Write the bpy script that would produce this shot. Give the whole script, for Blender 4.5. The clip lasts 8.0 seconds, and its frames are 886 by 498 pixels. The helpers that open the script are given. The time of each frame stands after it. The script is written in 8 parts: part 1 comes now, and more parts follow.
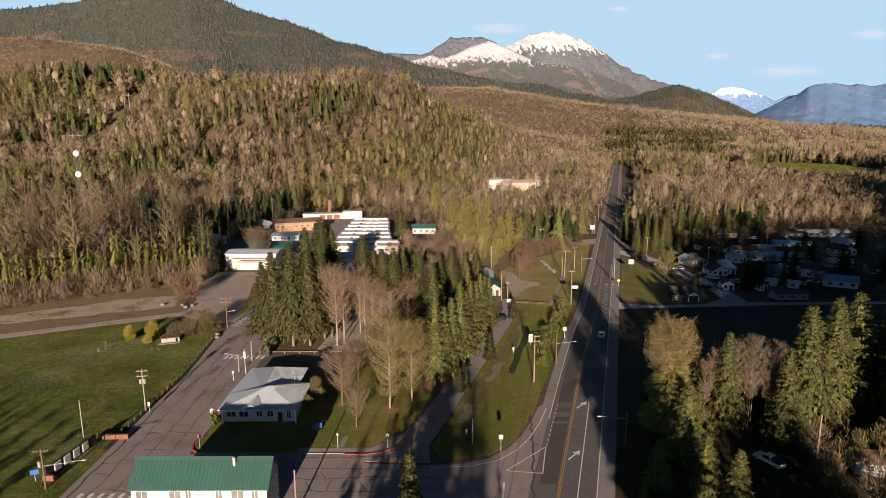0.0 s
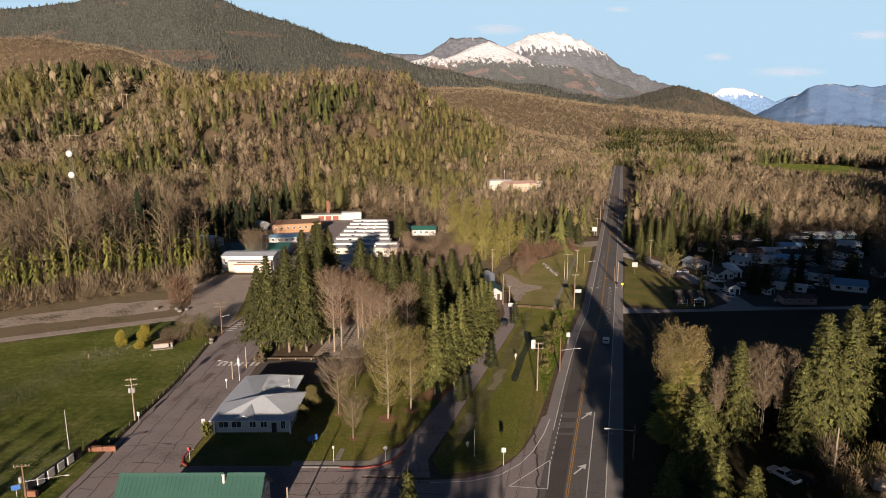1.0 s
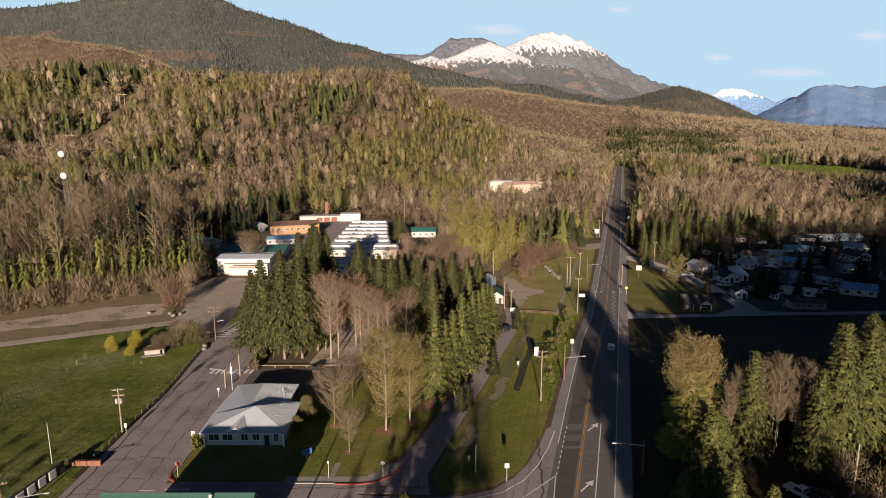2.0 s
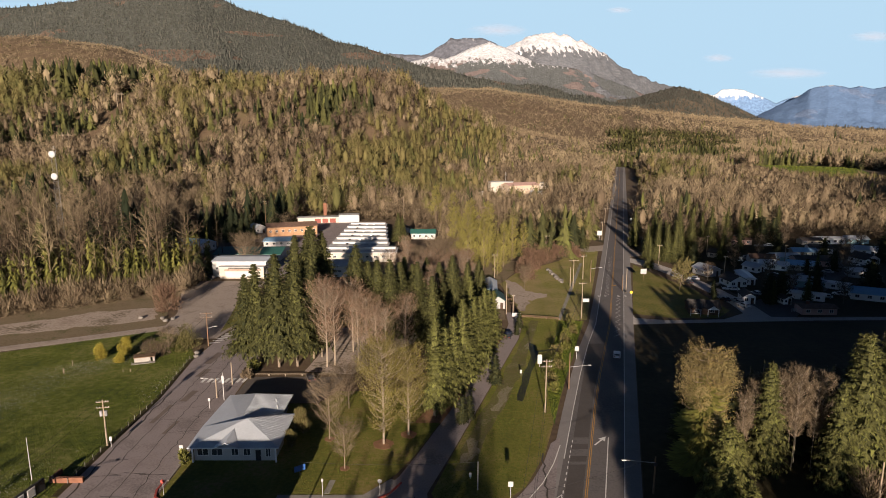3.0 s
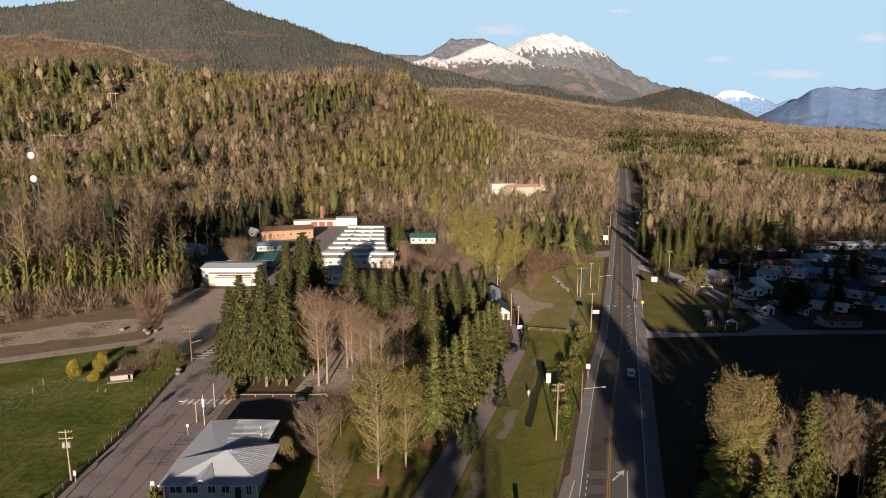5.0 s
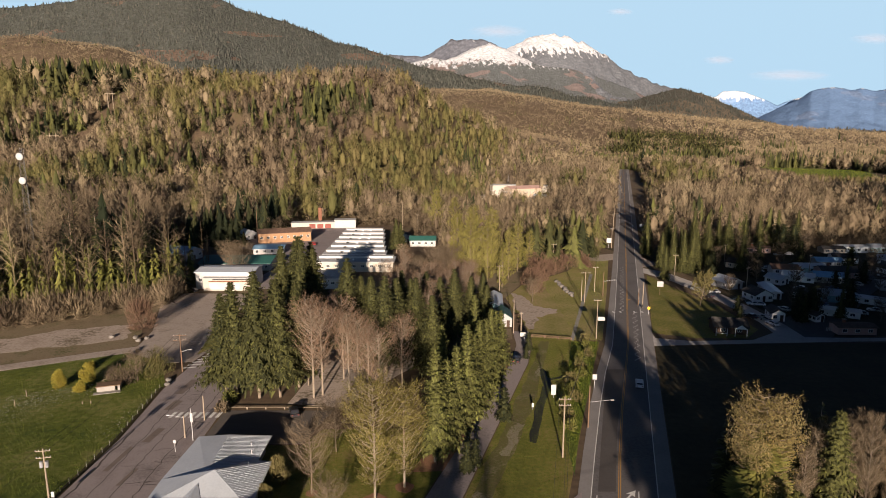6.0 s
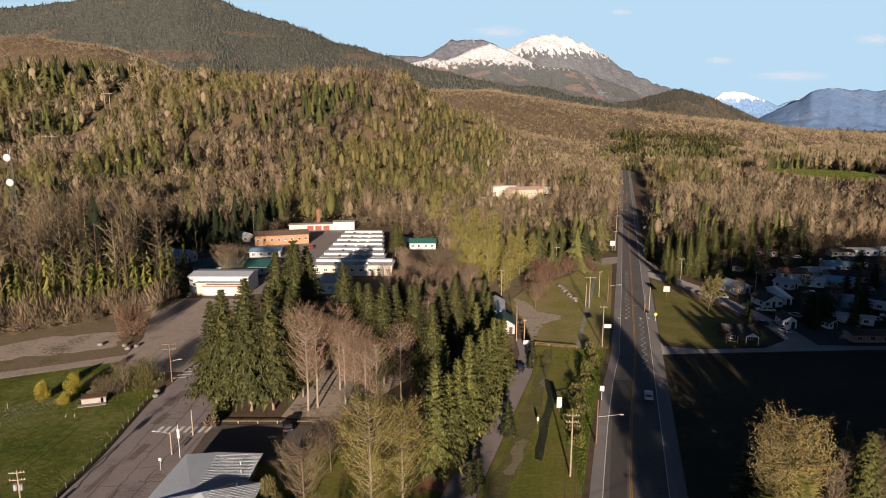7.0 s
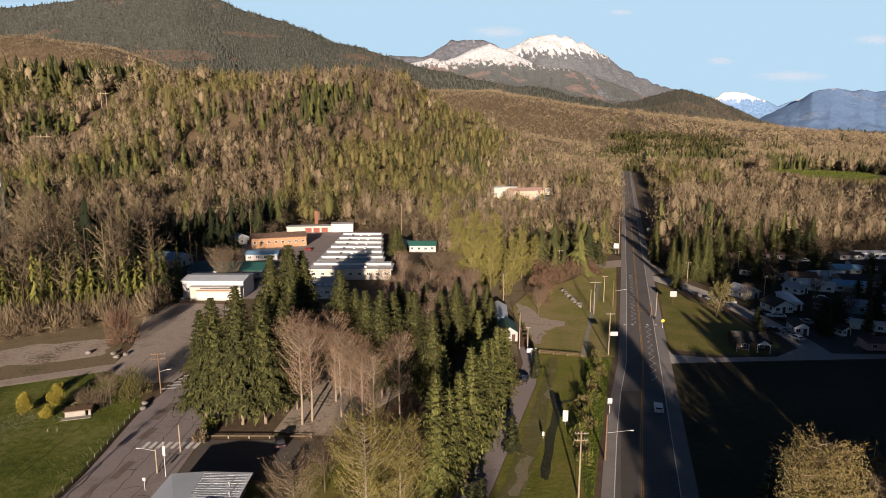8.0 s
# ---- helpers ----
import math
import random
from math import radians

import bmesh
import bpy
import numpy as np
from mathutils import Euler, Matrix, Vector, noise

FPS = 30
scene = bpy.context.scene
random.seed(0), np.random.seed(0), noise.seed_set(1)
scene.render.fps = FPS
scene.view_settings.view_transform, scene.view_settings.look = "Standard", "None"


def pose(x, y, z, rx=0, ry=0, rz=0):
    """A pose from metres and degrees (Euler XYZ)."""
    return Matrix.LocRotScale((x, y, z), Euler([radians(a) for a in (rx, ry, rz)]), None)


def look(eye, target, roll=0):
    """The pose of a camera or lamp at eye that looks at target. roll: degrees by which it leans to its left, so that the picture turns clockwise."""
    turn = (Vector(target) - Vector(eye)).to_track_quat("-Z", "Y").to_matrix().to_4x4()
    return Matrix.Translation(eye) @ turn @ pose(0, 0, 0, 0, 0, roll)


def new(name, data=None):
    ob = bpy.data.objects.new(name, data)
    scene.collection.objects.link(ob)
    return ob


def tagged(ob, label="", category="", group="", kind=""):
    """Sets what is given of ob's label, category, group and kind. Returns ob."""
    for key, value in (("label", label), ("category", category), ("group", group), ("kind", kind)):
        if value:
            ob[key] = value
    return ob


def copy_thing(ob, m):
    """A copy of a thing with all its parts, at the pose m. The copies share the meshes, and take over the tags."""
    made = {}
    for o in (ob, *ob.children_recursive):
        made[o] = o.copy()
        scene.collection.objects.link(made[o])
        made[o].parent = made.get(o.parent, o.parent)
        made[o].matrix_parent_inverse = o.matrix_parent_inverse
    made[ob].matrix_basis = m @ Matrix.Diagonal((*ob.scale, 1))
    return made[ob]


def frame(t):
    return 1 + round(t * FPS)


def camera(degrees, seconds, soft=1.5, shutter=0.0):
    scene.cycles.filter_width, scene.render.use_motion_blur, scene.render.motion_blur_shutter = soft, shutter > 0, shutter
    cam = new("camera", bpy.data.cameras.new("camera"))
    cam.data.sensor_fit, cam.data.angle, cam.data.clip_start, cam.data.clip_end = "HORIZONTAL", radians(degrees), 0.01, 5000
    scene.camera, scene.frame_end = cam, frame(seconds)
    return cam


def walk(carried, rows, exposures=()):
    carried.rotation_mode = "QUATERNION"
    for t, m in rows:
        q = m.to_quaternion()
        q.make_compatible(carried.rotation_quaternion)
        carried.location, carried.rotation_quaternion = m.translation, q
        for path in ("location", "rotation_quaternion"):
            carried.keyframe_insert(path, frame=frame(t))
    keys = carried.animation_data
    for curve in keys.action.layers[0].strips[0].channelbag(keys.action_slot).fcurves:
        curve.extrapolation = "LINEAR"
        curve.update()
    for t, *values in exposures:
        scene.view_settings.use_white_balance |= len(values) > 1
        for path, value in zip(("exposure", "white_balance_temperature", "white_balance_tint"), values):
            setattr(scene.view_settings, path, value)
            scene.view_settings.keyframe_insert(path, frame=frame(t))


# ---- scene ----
# ---- camera and its way ----
cam = camera(70.0, 8.0, soft=0.95)
PATH = [
    (0, pose(0.5, -1.32, 59.62, 78.94, 0.25, 0)),
    (0.5, pose(0.43, 1.05, 59.56, 78.96, 0.22, 0)),
    (1, pose(0.38, 3.5, 59.51, 78.98, 0.18, 0)),
    (1.5, pose(0.33, 6.1, 59.45, 79.00, 0.15, 0)),
    (3, pose(0.18, 14.5, 59.29, 79.04, 0.05, 0)),
    (3.5, pose(0.1, 17.5, 59.24, 79.05, 0.02, 0)),
    (4, pose(0.02, 20.5, 59.2, 79.07, 0, 0)),
    (4.5, pose(-0.05, 23.55, 59.17, 79.08, -0.02, 0)),
    (6, pose(-0.23, 32.8, 59.09, 79.17, -0.06, 0)),
    (6.5, pose(-0.29, 36.0, 59.08, 79.19, -0.07, 0)),
    (7, pose(-0.37, 39.15, 59.08, 79.21, -0.08, 0)),
    (7.5, pose(-0.42, 42.25, 59.08, 79.23, -0.09, 0)),
    (8, pose(-0.5, 45.4, 59.08, 79.24, -0.1, 0)),
]
walk(cam, PATH)

# ---- world, sun, exposure ----
SUN_ELEV, SUN_DX = 11.0, 0.060          # degrees; sideways drift of the shadows per metre ahead
scene.view_settings.exposure = 1.08
world = bpy.data.worlds.new("sky")
scene.world = world
world.use_nodes = True
wn = world.node_tree.nodes
wl = world.node_tree.links
sky = wn.new("ShaderNodeTexSky")
sky.sky_type = "NISHITA"
sky.sun_disc = False
sky.sun_elevation = radians(SUN_ELEV)
sky.sun_rotation = math.atan2(-SUN_DX, -1.0)
sky.altitude = 100
sky.air_density, sky.dust_density, sky.ozone_density = 0.65, 0.15, 2.0
wn["Background"].inputs[1].default_value = 0.1


# very clear evening air: pale and even low down, deepening quickly to a dark blue overhead
grey = wn.new("ShaderNodeRGBToBW")
wl.new(sky.outputs[0], grey.inputs[0])


def sky_math(kind, source, value, clamp=False):
    q = wn.new("ShaderNodeMath")
    q.operation, q.use_clamp = kind, clamp
    q.inputs[1].default_value = value
    wl.new(source, q.inputs[0])
    return q.outputs[0]


level = sky_math("POWER", sky_math("MULTIPLY", grey.outputs[0], 0.285, True), 2.3)
hue = wn.new("ShaderNodeValToRGB")
hue.color_ramp.elements[0].color = (0.12, 0.32, 1.0, 1)
hue.color_ramp.elements[1].color = (0.535, 0.77, 0.97, 1)
wl.new(level, hue.inputs[0])
glow = wn.new("ShaderNodeVectorMath")
glow.operation = "SCALE"
wl.new(hue.outputs[0], glow.inputs[0])
wl.new(sky_math("MULTIPLY", level, 4.4), glow.inputs["Scale"])
wl.new(glow.outputs[0], wn["Background"].inputs[0])
sun_data = bpy.data.lights.new("sun", "SUN")
sun_data.energy, sun_data.angle, sun_data.color = 4.65, radians(0.6), (1.0, 0.81, 0.655)
sun_ob = new("sun", sun_data)
ce = math.cos(radians(SUN_ELEV))
sun_ob.matrix_world = look((0, 0, 0), (SUN_DX * ce, ce, -math.sin(radians(SUN_ELEV))))


# ---- materials ----
def mat(name, cols, scale=1.0, rough=0.8, bump=0.0, bump_scale=None, metal=0.0, fine=None, spec=0.3, rand=0.0, attr=None, detail=4.0, emit=0.0):
    """cols: two or three colours mixed by two sizes of noise. rand: brightness spread from piece to piece. attr: a mesh attribute that picks the colour."""
    m = bpy.data.materials.new(name)
    m.use_nodes = True
    n, l = m.node_tree.nodes, m.node_tree.links
    b = n["Principled BSDF"]
    b.inputs["Roughness"].default_value = rough
    b.inputs["Metallic"].default_value = metal
    b.inputs["Specular IOR Level"].default_value = spec
    geo = n.new("ShaderNodeNewGeometry")
    big = n.new("ShaderNodeTexNoise")
    big.inputs["Scale"].default_value, big.inputs["Detail"].default_value = scale, detail
    l.new(geo.outputs["Position"], big.inputs["Vector"])
    small = n.new("ShaderNodeTexNoise")
    small.inputs["Scale"].default_value, small.inputs["Detail"].default_value = fine or scale * 11, 3.0
    l.new(geo.outputs["Position"], small.inputs["Vector"])
    mix = n.new("ShaderNodeMath")
    mix.operation = "MULTIPLY_ADD"
    mix.inputs[1].default_value = 0.45
    l.new(small.outputs[0], mix.inputs[0])
    half = n.new("ShaderNodeMath")
    half.operation = "MULTIPLY"
    half.inputs[1].default_value = 0.55
    l.new(big.outputs[0], half.inputs[0])
    l.new(half.outputs[0], mix.inputs[2])
    ramp = n.new("ShaderNodeValToRGB")
    els = ramp.color_ramp.elements
    lo, hi = (0.36, 0.64) if not attr else (0.0, 1.0)
    els[0].position, els[1].position = lo, hi
    els[0].color, els[1].color = (*cols[0], 1), (*cols[-1], 1)
    for i, c in enumerate(cols[1:-1]):
        e = els.new(lo + (hi - lo) * (i + 1) / (len(cols) - 1))
        e.color = (*c, 1)
    colour = ramp.outputs[0]
    if attr:
        at = n.new("ShaderNodeAttribute")
        at.attribute_name = attr
        l.new(at.outputs["Fac"], ramp.inputs[0])
    else:
        l.new(mix.outputs[0], ramp.inputs[0])
    if rand:
        isl = n.new("ShaderNodeObjectInfo") if not attr else geo
        hsv = n.new("ShaderNodeHueSaturation")
        rg = n.new("ShaderNodeMapRange")
        rg.inputs[3].default_value, rg.inputs[4].default_value = 1 - rand, 1 + rand
        l.new(isl.outputs["Random"] if not attr else geo.outputs["Random Per Island"], rg.inputs[0])
        l.new(rg.outputs[0], hsv.inputs["Value"])
        l.new(colour, hsv.inputs["Color"])
        colour = hsv.outputs[0]
    l.new(colour, b.inputs["Base Color"])
    if bump:
        bp = n.new("ShaderNodeBump")
        bp.inputs["Strength"].default_value = bump
        bp.inputs["Distance"].default_value = 0.1
        bn = n.new("ShaderNodeTexNoise")
        bn.inputs["Scale"].default_value, bn.inputs["Detail"].default_value = bump_scale or scale * 6, 4
        l.new(geo.outputs["Position"], bn.inputs["Vector"])
        l.new(bn.outputs[0], bp.inputs["Height"])
        l.new(bp.outputs[0], b.inputs["Normal"])
    if emit:
        l.new(colour, b.inputs["Emission Color"])
        b.inputs["Emission Strength"].default_value = emit
    return m


M_GROUND = mat("forest_floor", [(0.078, 0.054, 0.034), (0.130, 0.090, 0.055), (0.105, 0.088, 0.040)], 0.05, 0.95, 0.8, 1.2)
M_FIELD = mat("meadow_grass", [(0.050, 0.072, 0.010), (0.098, 0.118, 0.016), (0.19, 0.18, 0.06)], 0.09, 0.9, 1.0, 2.0, fine=0.7)
M_LAWN = mat("mown_lawn", [(0.100, 0.108, 0.018), (0.160, 0.152, 0.030), (0.24, 0.18, 0.07)], 0.11, 0.9, 0.8, 3.0, fine=1.3)
M_DRY = mat("dry_rough_grass", [(0.150, 0.115, 0.062), (0.220, 0.170, 0.108), (0.105, 0.100, 0.038)], 0.12, 0.95, 0.8, 2.0, fine=1.4)
M_BANK = mat("bright_bank_grass", [(0.06, 0.095, 0.016), (0.09, 0.13, 0.025), (0.05, 0.06, 0.02)], 0.3, 0.9, 0.8, 3.0)
# shade put into the colour: darker than the grass itself would be
M_SHADEFIELD = mat("rough_pasture", [(0.030, 0.026, 0.010), (0.044, 0.036, 0.014), (0.062, 0.047, 0.022)], 0.06, 0.95, 0.8, 1.5)
M_GRAVEL = mat("gravel", [(0.30, 0.248, 0.208), (0.40, 0.338, 0.288), (0.23, 0.187, 0.152)], 0.12, 0.95, 0.5, 5.0)
M_DIRT = mat("bare_dirt", [(0.30, 0.24, 0.19), (0.44, 0.365, 0.305), (0.15, 0.12, 0.075)], 0.1, 0.95, 0.5, 4.0)
M_ASPHALT = mat("worn_asphalt", [(0.242, 0.204, 0.198), (0.304, 0.262, 0.256), (0.198, 0.170, 0.165)], 0.13, 0.85, 0.25, 14.0, fine=2.6)
M_HIGHWAY = mat("highway_asphalt", [(0.118, 0.108, 0.105), (0.152, 0.139, 0.135), (0.100, 0.093, 0.091)], 0.09, 0.8, 0.2, 14.0, fine=1.9)
M_SHOULDER = mat("shoulder_asphalt", [(0.225, 0.210, 0.203), (0.275, 0.257, 0.248)], 0.2, 0.9, 0.2, 14.0)
M_TAR = mat("crack_sealer", [(0.05, 0.045, 0.04), (0.08, 0.07, 0.062)], 0.8, 0.7)
M_PATCH = mat("asphalt_patch", [(0.10, 0.088, 0.078), (0.135, 0.118, 0.106)], 0.4, 0.8, 0.2, 14.0)
M_MEND = mat("older_asphalt_repair", [(0.165, 0.132, 0.114), (0.20, 0.162, 0.140)], 0.4, 0.8, 0.2, 14.0)
M_LANE = mat("newer_lane_asphalt", [(0.078, 0.069, 0.064), (0.100, 0.088, 0.081)], 0.25, 0.8, 0.2, 14.0, fine=2.4)
M_WHITE = mat("road_paint_white", [(0.60, 0.59, 0.56), (0.78, 0.77, 0.74)], 1.5, 0.7)
M_YELLOW = mat("road_paint_yellow", [(0.45, 0.24, 0.05), (0.55, 0.31, 0.07)], 1.5, 0.7)
M_RED = mat("curb_paint_red", [(0.28, 0.05, 0.04), (0.38, 0.08, 0.065)], 1.5, 0.7)
M_CONC = mat("concrete", [(0.24, 0.22, 0.20), (0.33, 0.31, 0.28)], 0.5, 0.9, 0.2, 9.0)
M_POLE = mat("weathered_pole", [(0.22, 0.175, 0.125), (0.31, 0.255, 0.19)], 1.2, 0.85, 0.3, 12)
M_POLE_DARK = mat("brown_pole", [(0.12, 0.078, 0.05), (0.18, 0.115, 0.072)], 1.2, 0.85, 0.3, 12)
M_METAL = mat("galvanised_steel", [(0.45, 0.45, 0.46), (0.58, 0.58, 0.59)], 3, 0.45, metal=0.7)
M_WPAINT = mat("white_painted_metal", [(0.38, 0.38, 0.375), (0.46, 0.46, 0.455)], 2, 0.5)
M_WALL_W = mat("white_siding", [(0.42, 0.415, 0.40), (0.50, 0.49, 0.475)], 0.8, 0.7, 0.1, 6)
M_WALL_C = mat("cream_siding", [(0.43, 0.385, 0.325), (0.52, 0.47, 0.40)], 0.6, 0.8, 0.1, 6)
M_WALL_O = mat("orange_siding", [(0.30, 0.175, 0.095), (0.38, 0.23, 0.13)], 0.4, 0.8, 0.1, 6)
M_WALL_G = mat("grey_siding", [(0.30, 0.30, 0.30), (0.40, 0.40, 0.40)], 0.6, 0.8, 0.1, 6)
M_WALL_B = mat("blue_siding", [(0.20, 0.33, 0.38), (0.28, 0.42, 0.46)], 0.6, 0.8, 0.1, 6)
M_WALL_BR = mat("brown_timber_wall", [(0.045, 0.028, 0.020), (0.08, 0.05, 0.035)], 0.6, 0.8, 0.2, 6)
M_WALL_P = mat("pink_siding", [(0.42, 0.27, 0.23), (0.52, 0.35, 0.30)], 0.6, 0.8, 0.1, 6)
M_ROOF_M = mat("pale_metal_roof", [(0.475, 0.515, 0.56), (0.56, 0.60, 0.645)], 0.25, 0.42, metal=0.1, spec=0.5)
M_ROOF_G = mat("green_metal_roof", [(0.024, 0.072, 0.056), (0.031, 0.088, 0.070)], 0.25, 0.5, spec=0.4)
M_ROOF_T = mat("teal_metal_roof", [(0.025, 0.10, 0.085), (0.04, 0.13, 0.11)], 0.3, 0.5)
M_ROOF_D = mat("dark_shingle_roof", [(0.045, 0.042, 0.042), (0.08, 0.075, 0.07)], 0.7, 0.9, 0.3, 7)
M_ROOF_BR = mat("brown_shingle_roof", [(0.12, 0.075, 0.055), (0.19, 0.12, 0.085)], 0.7, 0.9, 0.3, 7)
M_ROOF_W = mat("white_membrane_roof", [(0.40, 0.40, 0.40), (0.53, 0.53, 0.525)], 0.2, 0.7)
M_ROOF_LB = mat("pale_blue_roof", [(0.24, 0.46, 0.66), (0.33, 0.55, 0.74)], 0.3, 0.5)
M_GLASS = mat("window_glass", [(0.03, 0.035, 0.04), (0.05, 0.055, 0.06)], 1.0, 0.08, spec=0.6)
M_CURTAIN = mat("curtained_window", [(0.13, 0.13, 0.12), (0.24, 0.23, 0.21)], 1.5, 0.3, spec=0.5)
M_TRIM = mat("white_trim", [(0.74, 0.73, 0.71), (0.80, 0.79, 0.77)], 2, 0.6)
M_RUST = mat("rusty_brick", [(0.15, 0.068, 0.042), (0.24, 0.11, 0.068)], 0.8, 0.9, 0.3, 6)
M_DARK = mat("dark_paint", [(0.02, 0.02, 0.022), (0.035, 0.035, 0.038)], 1, 0.6)
M_RUBBER = mat("tyre_rubber", [(0.015, 0.015, 0.015), (0.03, 0.03, 0.03)], 4, 0.9)
M_BLUE_SIGN = mat("blue_sign", [(0.03, 0.10, 0.32), (0.05, 0.14, 0.40)], 2, 0.5)
M_YSIGN = mat("yellow_sign", [(0.75, 0.50, 0.03), (0.80, 0.56, 0.05)], 2, 0.5)
M_FENCE = mat("dull_fence_steel", [(0.13, 0.125, 0.115), (0.20, 0.19, 0.175)], 3, 0.7, metal=0.2)
M_FLOWER = mat("pale_meadow_flowers", [(0.26, 0.26, 0.22), (0.40, 0.40, 0.36)], rough=0.9, attr="tint")
M_STONE = mat("boulder_stone", [(0.13, 0.12, 0.105), (0.22, 0.20, 0.18)], 0.9, 0.9, 0.5, 5)
M_BARK = mat("grey_bark", [(0.13, 0.098, 0.068), (0.22, 0.17, 0.12)], 0.9, 0.95, 0.4, 9)
M_BIRCH = mat("pale_bark", [(0.21, 0.168, 0.125), (0.31, 0.255, 0.195)], 0.9, 0.9, 0.3, 9)
M_CBARK = mat("conifer_bark", [(0.16, 0.122, 0.088), (0.25, 0.20, 0.15)], 0.9, 0.95, 0.4, 9)
M_CHIPS = mat("bark_mulch", [(0.22, 0.11, 0.065), (0.32, 0.17, 0.10)], 0.7, 0.95, 0.6, 6)
# foliage: the attribute "tint" runs from one end of each range to the other
M_TWIG = mat("bare_twigs", [(0.062, 0.046, 0.033), (0.124, 0.094, 0.062), (0.184, 0.142, 0.091), (0.238, 0.190, 0.117)], rough=0.95, attr="tint", rand=0.07, spec=0.1)
M_BUDS = mat("budding_leaves", [(0.140, 0.106, 0.052), (0.138, 0.116, 0.048), (0.112, 0.100, 0.038), (0.080, 0.078, 0.029)], rough=0.9, attr="tint", rand=0.08, spec=0.1)
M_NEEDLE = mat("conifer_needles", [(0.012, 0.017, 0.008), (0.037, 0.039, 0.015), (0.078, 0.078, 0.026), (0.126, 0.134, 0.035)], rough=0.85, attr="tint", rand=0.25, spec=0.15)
# far conifer colours lightened and greyed, with haze mixed in
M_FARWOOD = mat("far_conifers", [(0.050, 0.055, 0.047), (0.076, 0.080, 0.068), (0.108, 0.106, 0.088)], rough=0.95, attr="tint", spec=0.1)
M_PINKTWIG = mat("pinkish_brown_twigs", [(0.135, 0.086, 0.056), (0.215, 0.140, 0.092), (0.285, 0.195, 0.128)], rough=0.95, attr="tint", rand=0.22, spec=0.1)
M_REDTWIG = mat("reddish_shrub_twigs", [(0.10, 0.060, 0.045), (0.145, 0.090, 0.062), (0.15, 0.11, 0.06)], rough=0.95, attr="tint", rand=0.22, spec=0.1)
M_BUSH = mat("golden_bush_leaves", [(0.15, 0.13, 0.018), (0.24, 0.20, 0.028), (0.31, 0.255, 0.05)], rough=0.85, attr="tint", rand=0.2)
M_CATKIN = mat("maple_flowers", [(0.105, 0.092, 0.032), (0.185, 0.150, 0.058), (0.245, 0.185, 0.090)], rough=0.8, attr="tint", rand=0.2)
M_IVY = mat("ivy_leaves", [(0.070, 0.074, 0.018), (0.115, 0.116, 0.025), (0.155, 0.150, 0.035)], rough=0.8, attr="tint", rand=0.25)
M_SPRING = mat("spring_yellow_leaves", [(0.125, 0.108, 0.032), (0.165, 0.140, 0.040), (0.185, 0.132, 0.058)], rough=0.9, attr="tint", rand=0.22, spec=0.1)

M_OLIVE = mat("olive_spring_leaves", [(0.190, 0.162, 0.055), (0.218, 0.195, 0.056), (0.186, 0.178, 0.044)], rough=0.9, attr="tint", rand=0.12, spec=0.1)
# village copies of white siding and roof, colour raised because its shade renders dark
M_WALL_V = mat("shade_lifted_white_siding", [(0.72, 0.72, 0.71), (0.80, 0.80, 0.79)], 0.8, 0.7, 0.1, 6)
M_ROOF_V = mat("shade_lifted_white_roof", [(0.66, 0.67, 0.68), (0.78, 0.78, 0.78)], 0.4, 0.6)
M_WALL_T = mat("tan_cladding", [(0.40, 0.315, 0.235), (0.50, 0.40, 0.30)], 0.3, 0.8, 0.1, 6)
# gravel colour raised likewise for the shaded village road
M_GRAVEL_V = mat("shade_lifted_gravel", [(0.42, 0.39, 0.36), (0.52, 0.49, 0.46), (0.36, 0.33, 0.30)], 0.15, 0.95, 0.5, 5.0)
M_PARK = mat("worn_park_lawn", [(0.185, 0.180, 0.042), (0.255, 0.220, 0.075), (0.335, 0.255, 0.125)], 0.08, 0.9, 0.8, 3.0, fine=1.3)
M_DOOR_R = mat("dark_red_doors", [(0.19, 0.055, 0.045), (0.26, 0.085, 0.065)], 0.8, 0.7)
M_TUFT = mat("grass_blades", [(0.048, 0.070, 0.008), (0.090, 0.110, 0.014), (0.130, 0.132, 0.030)], rough=0.9, attr="tint", rand=0.2, spec=0.1)


# ---- building helpers ----
def mesh_np(name, v, f, tint=None, normals=None):
    """A mesh from arrays of corners and equal-sided faces."""
    v = np.asarray(v, np.float32)
    f = np.asarray(f, np.int32)
    me = bpy.data.meshes.new(name)
    k = f.shape[1]
    me.vertices.add(len(v))
    me.vertices.foreach_set("co", v.ravel())
    me.loops.add(f.size)
    me.loops.foreach_set("vertex_index", f.ravel())
    me.polygons.add(len(f))
    me.polygons.foreach_set("loop_start", np.arange(0, f.size, k, dtype=np.int32))
    if tint is not None:
        a = me.attributes.new("tint", "FLOAT", "POINT")
        a.data.foreach_set("value", np.asarray(tint, np.float32))
    if normals is not None:
        a = me.attributes.new("custom_normal", "FLOAT_VECTOR", "POINT")
        a.data.foreach_set("vector", np.asarray(normals, np.float32).ravel())
    me.update(calc_edges=True)
    return me


def thing(name, label="", category="", group="", m=None, kind=""):
    ob = new(name)
    if m is not None:
        ob.matrix_world = m
    return tagged(ob, label, category, group, kind)


def part(name, me, material, parent=None, label="", m=None, kind=""):
    """Links a bmesh or a mesh as one object under parent."""
    if isinstance(me, bmesh.types.BMesh):
        bm = me
        me = bpy.data.meshes.new(name)
        bm.to_mesh(me)
        bm.free()
    if material is not None and not me.materials:
        me.materials.append(material)
    ob = new(name, me)
    if parent is not None:
        ob.parent = parent
    if m is not None:
        ob.matrix_basis = m
    if label or kind:
        tagged(ob, label, kind=kind)
    return ob


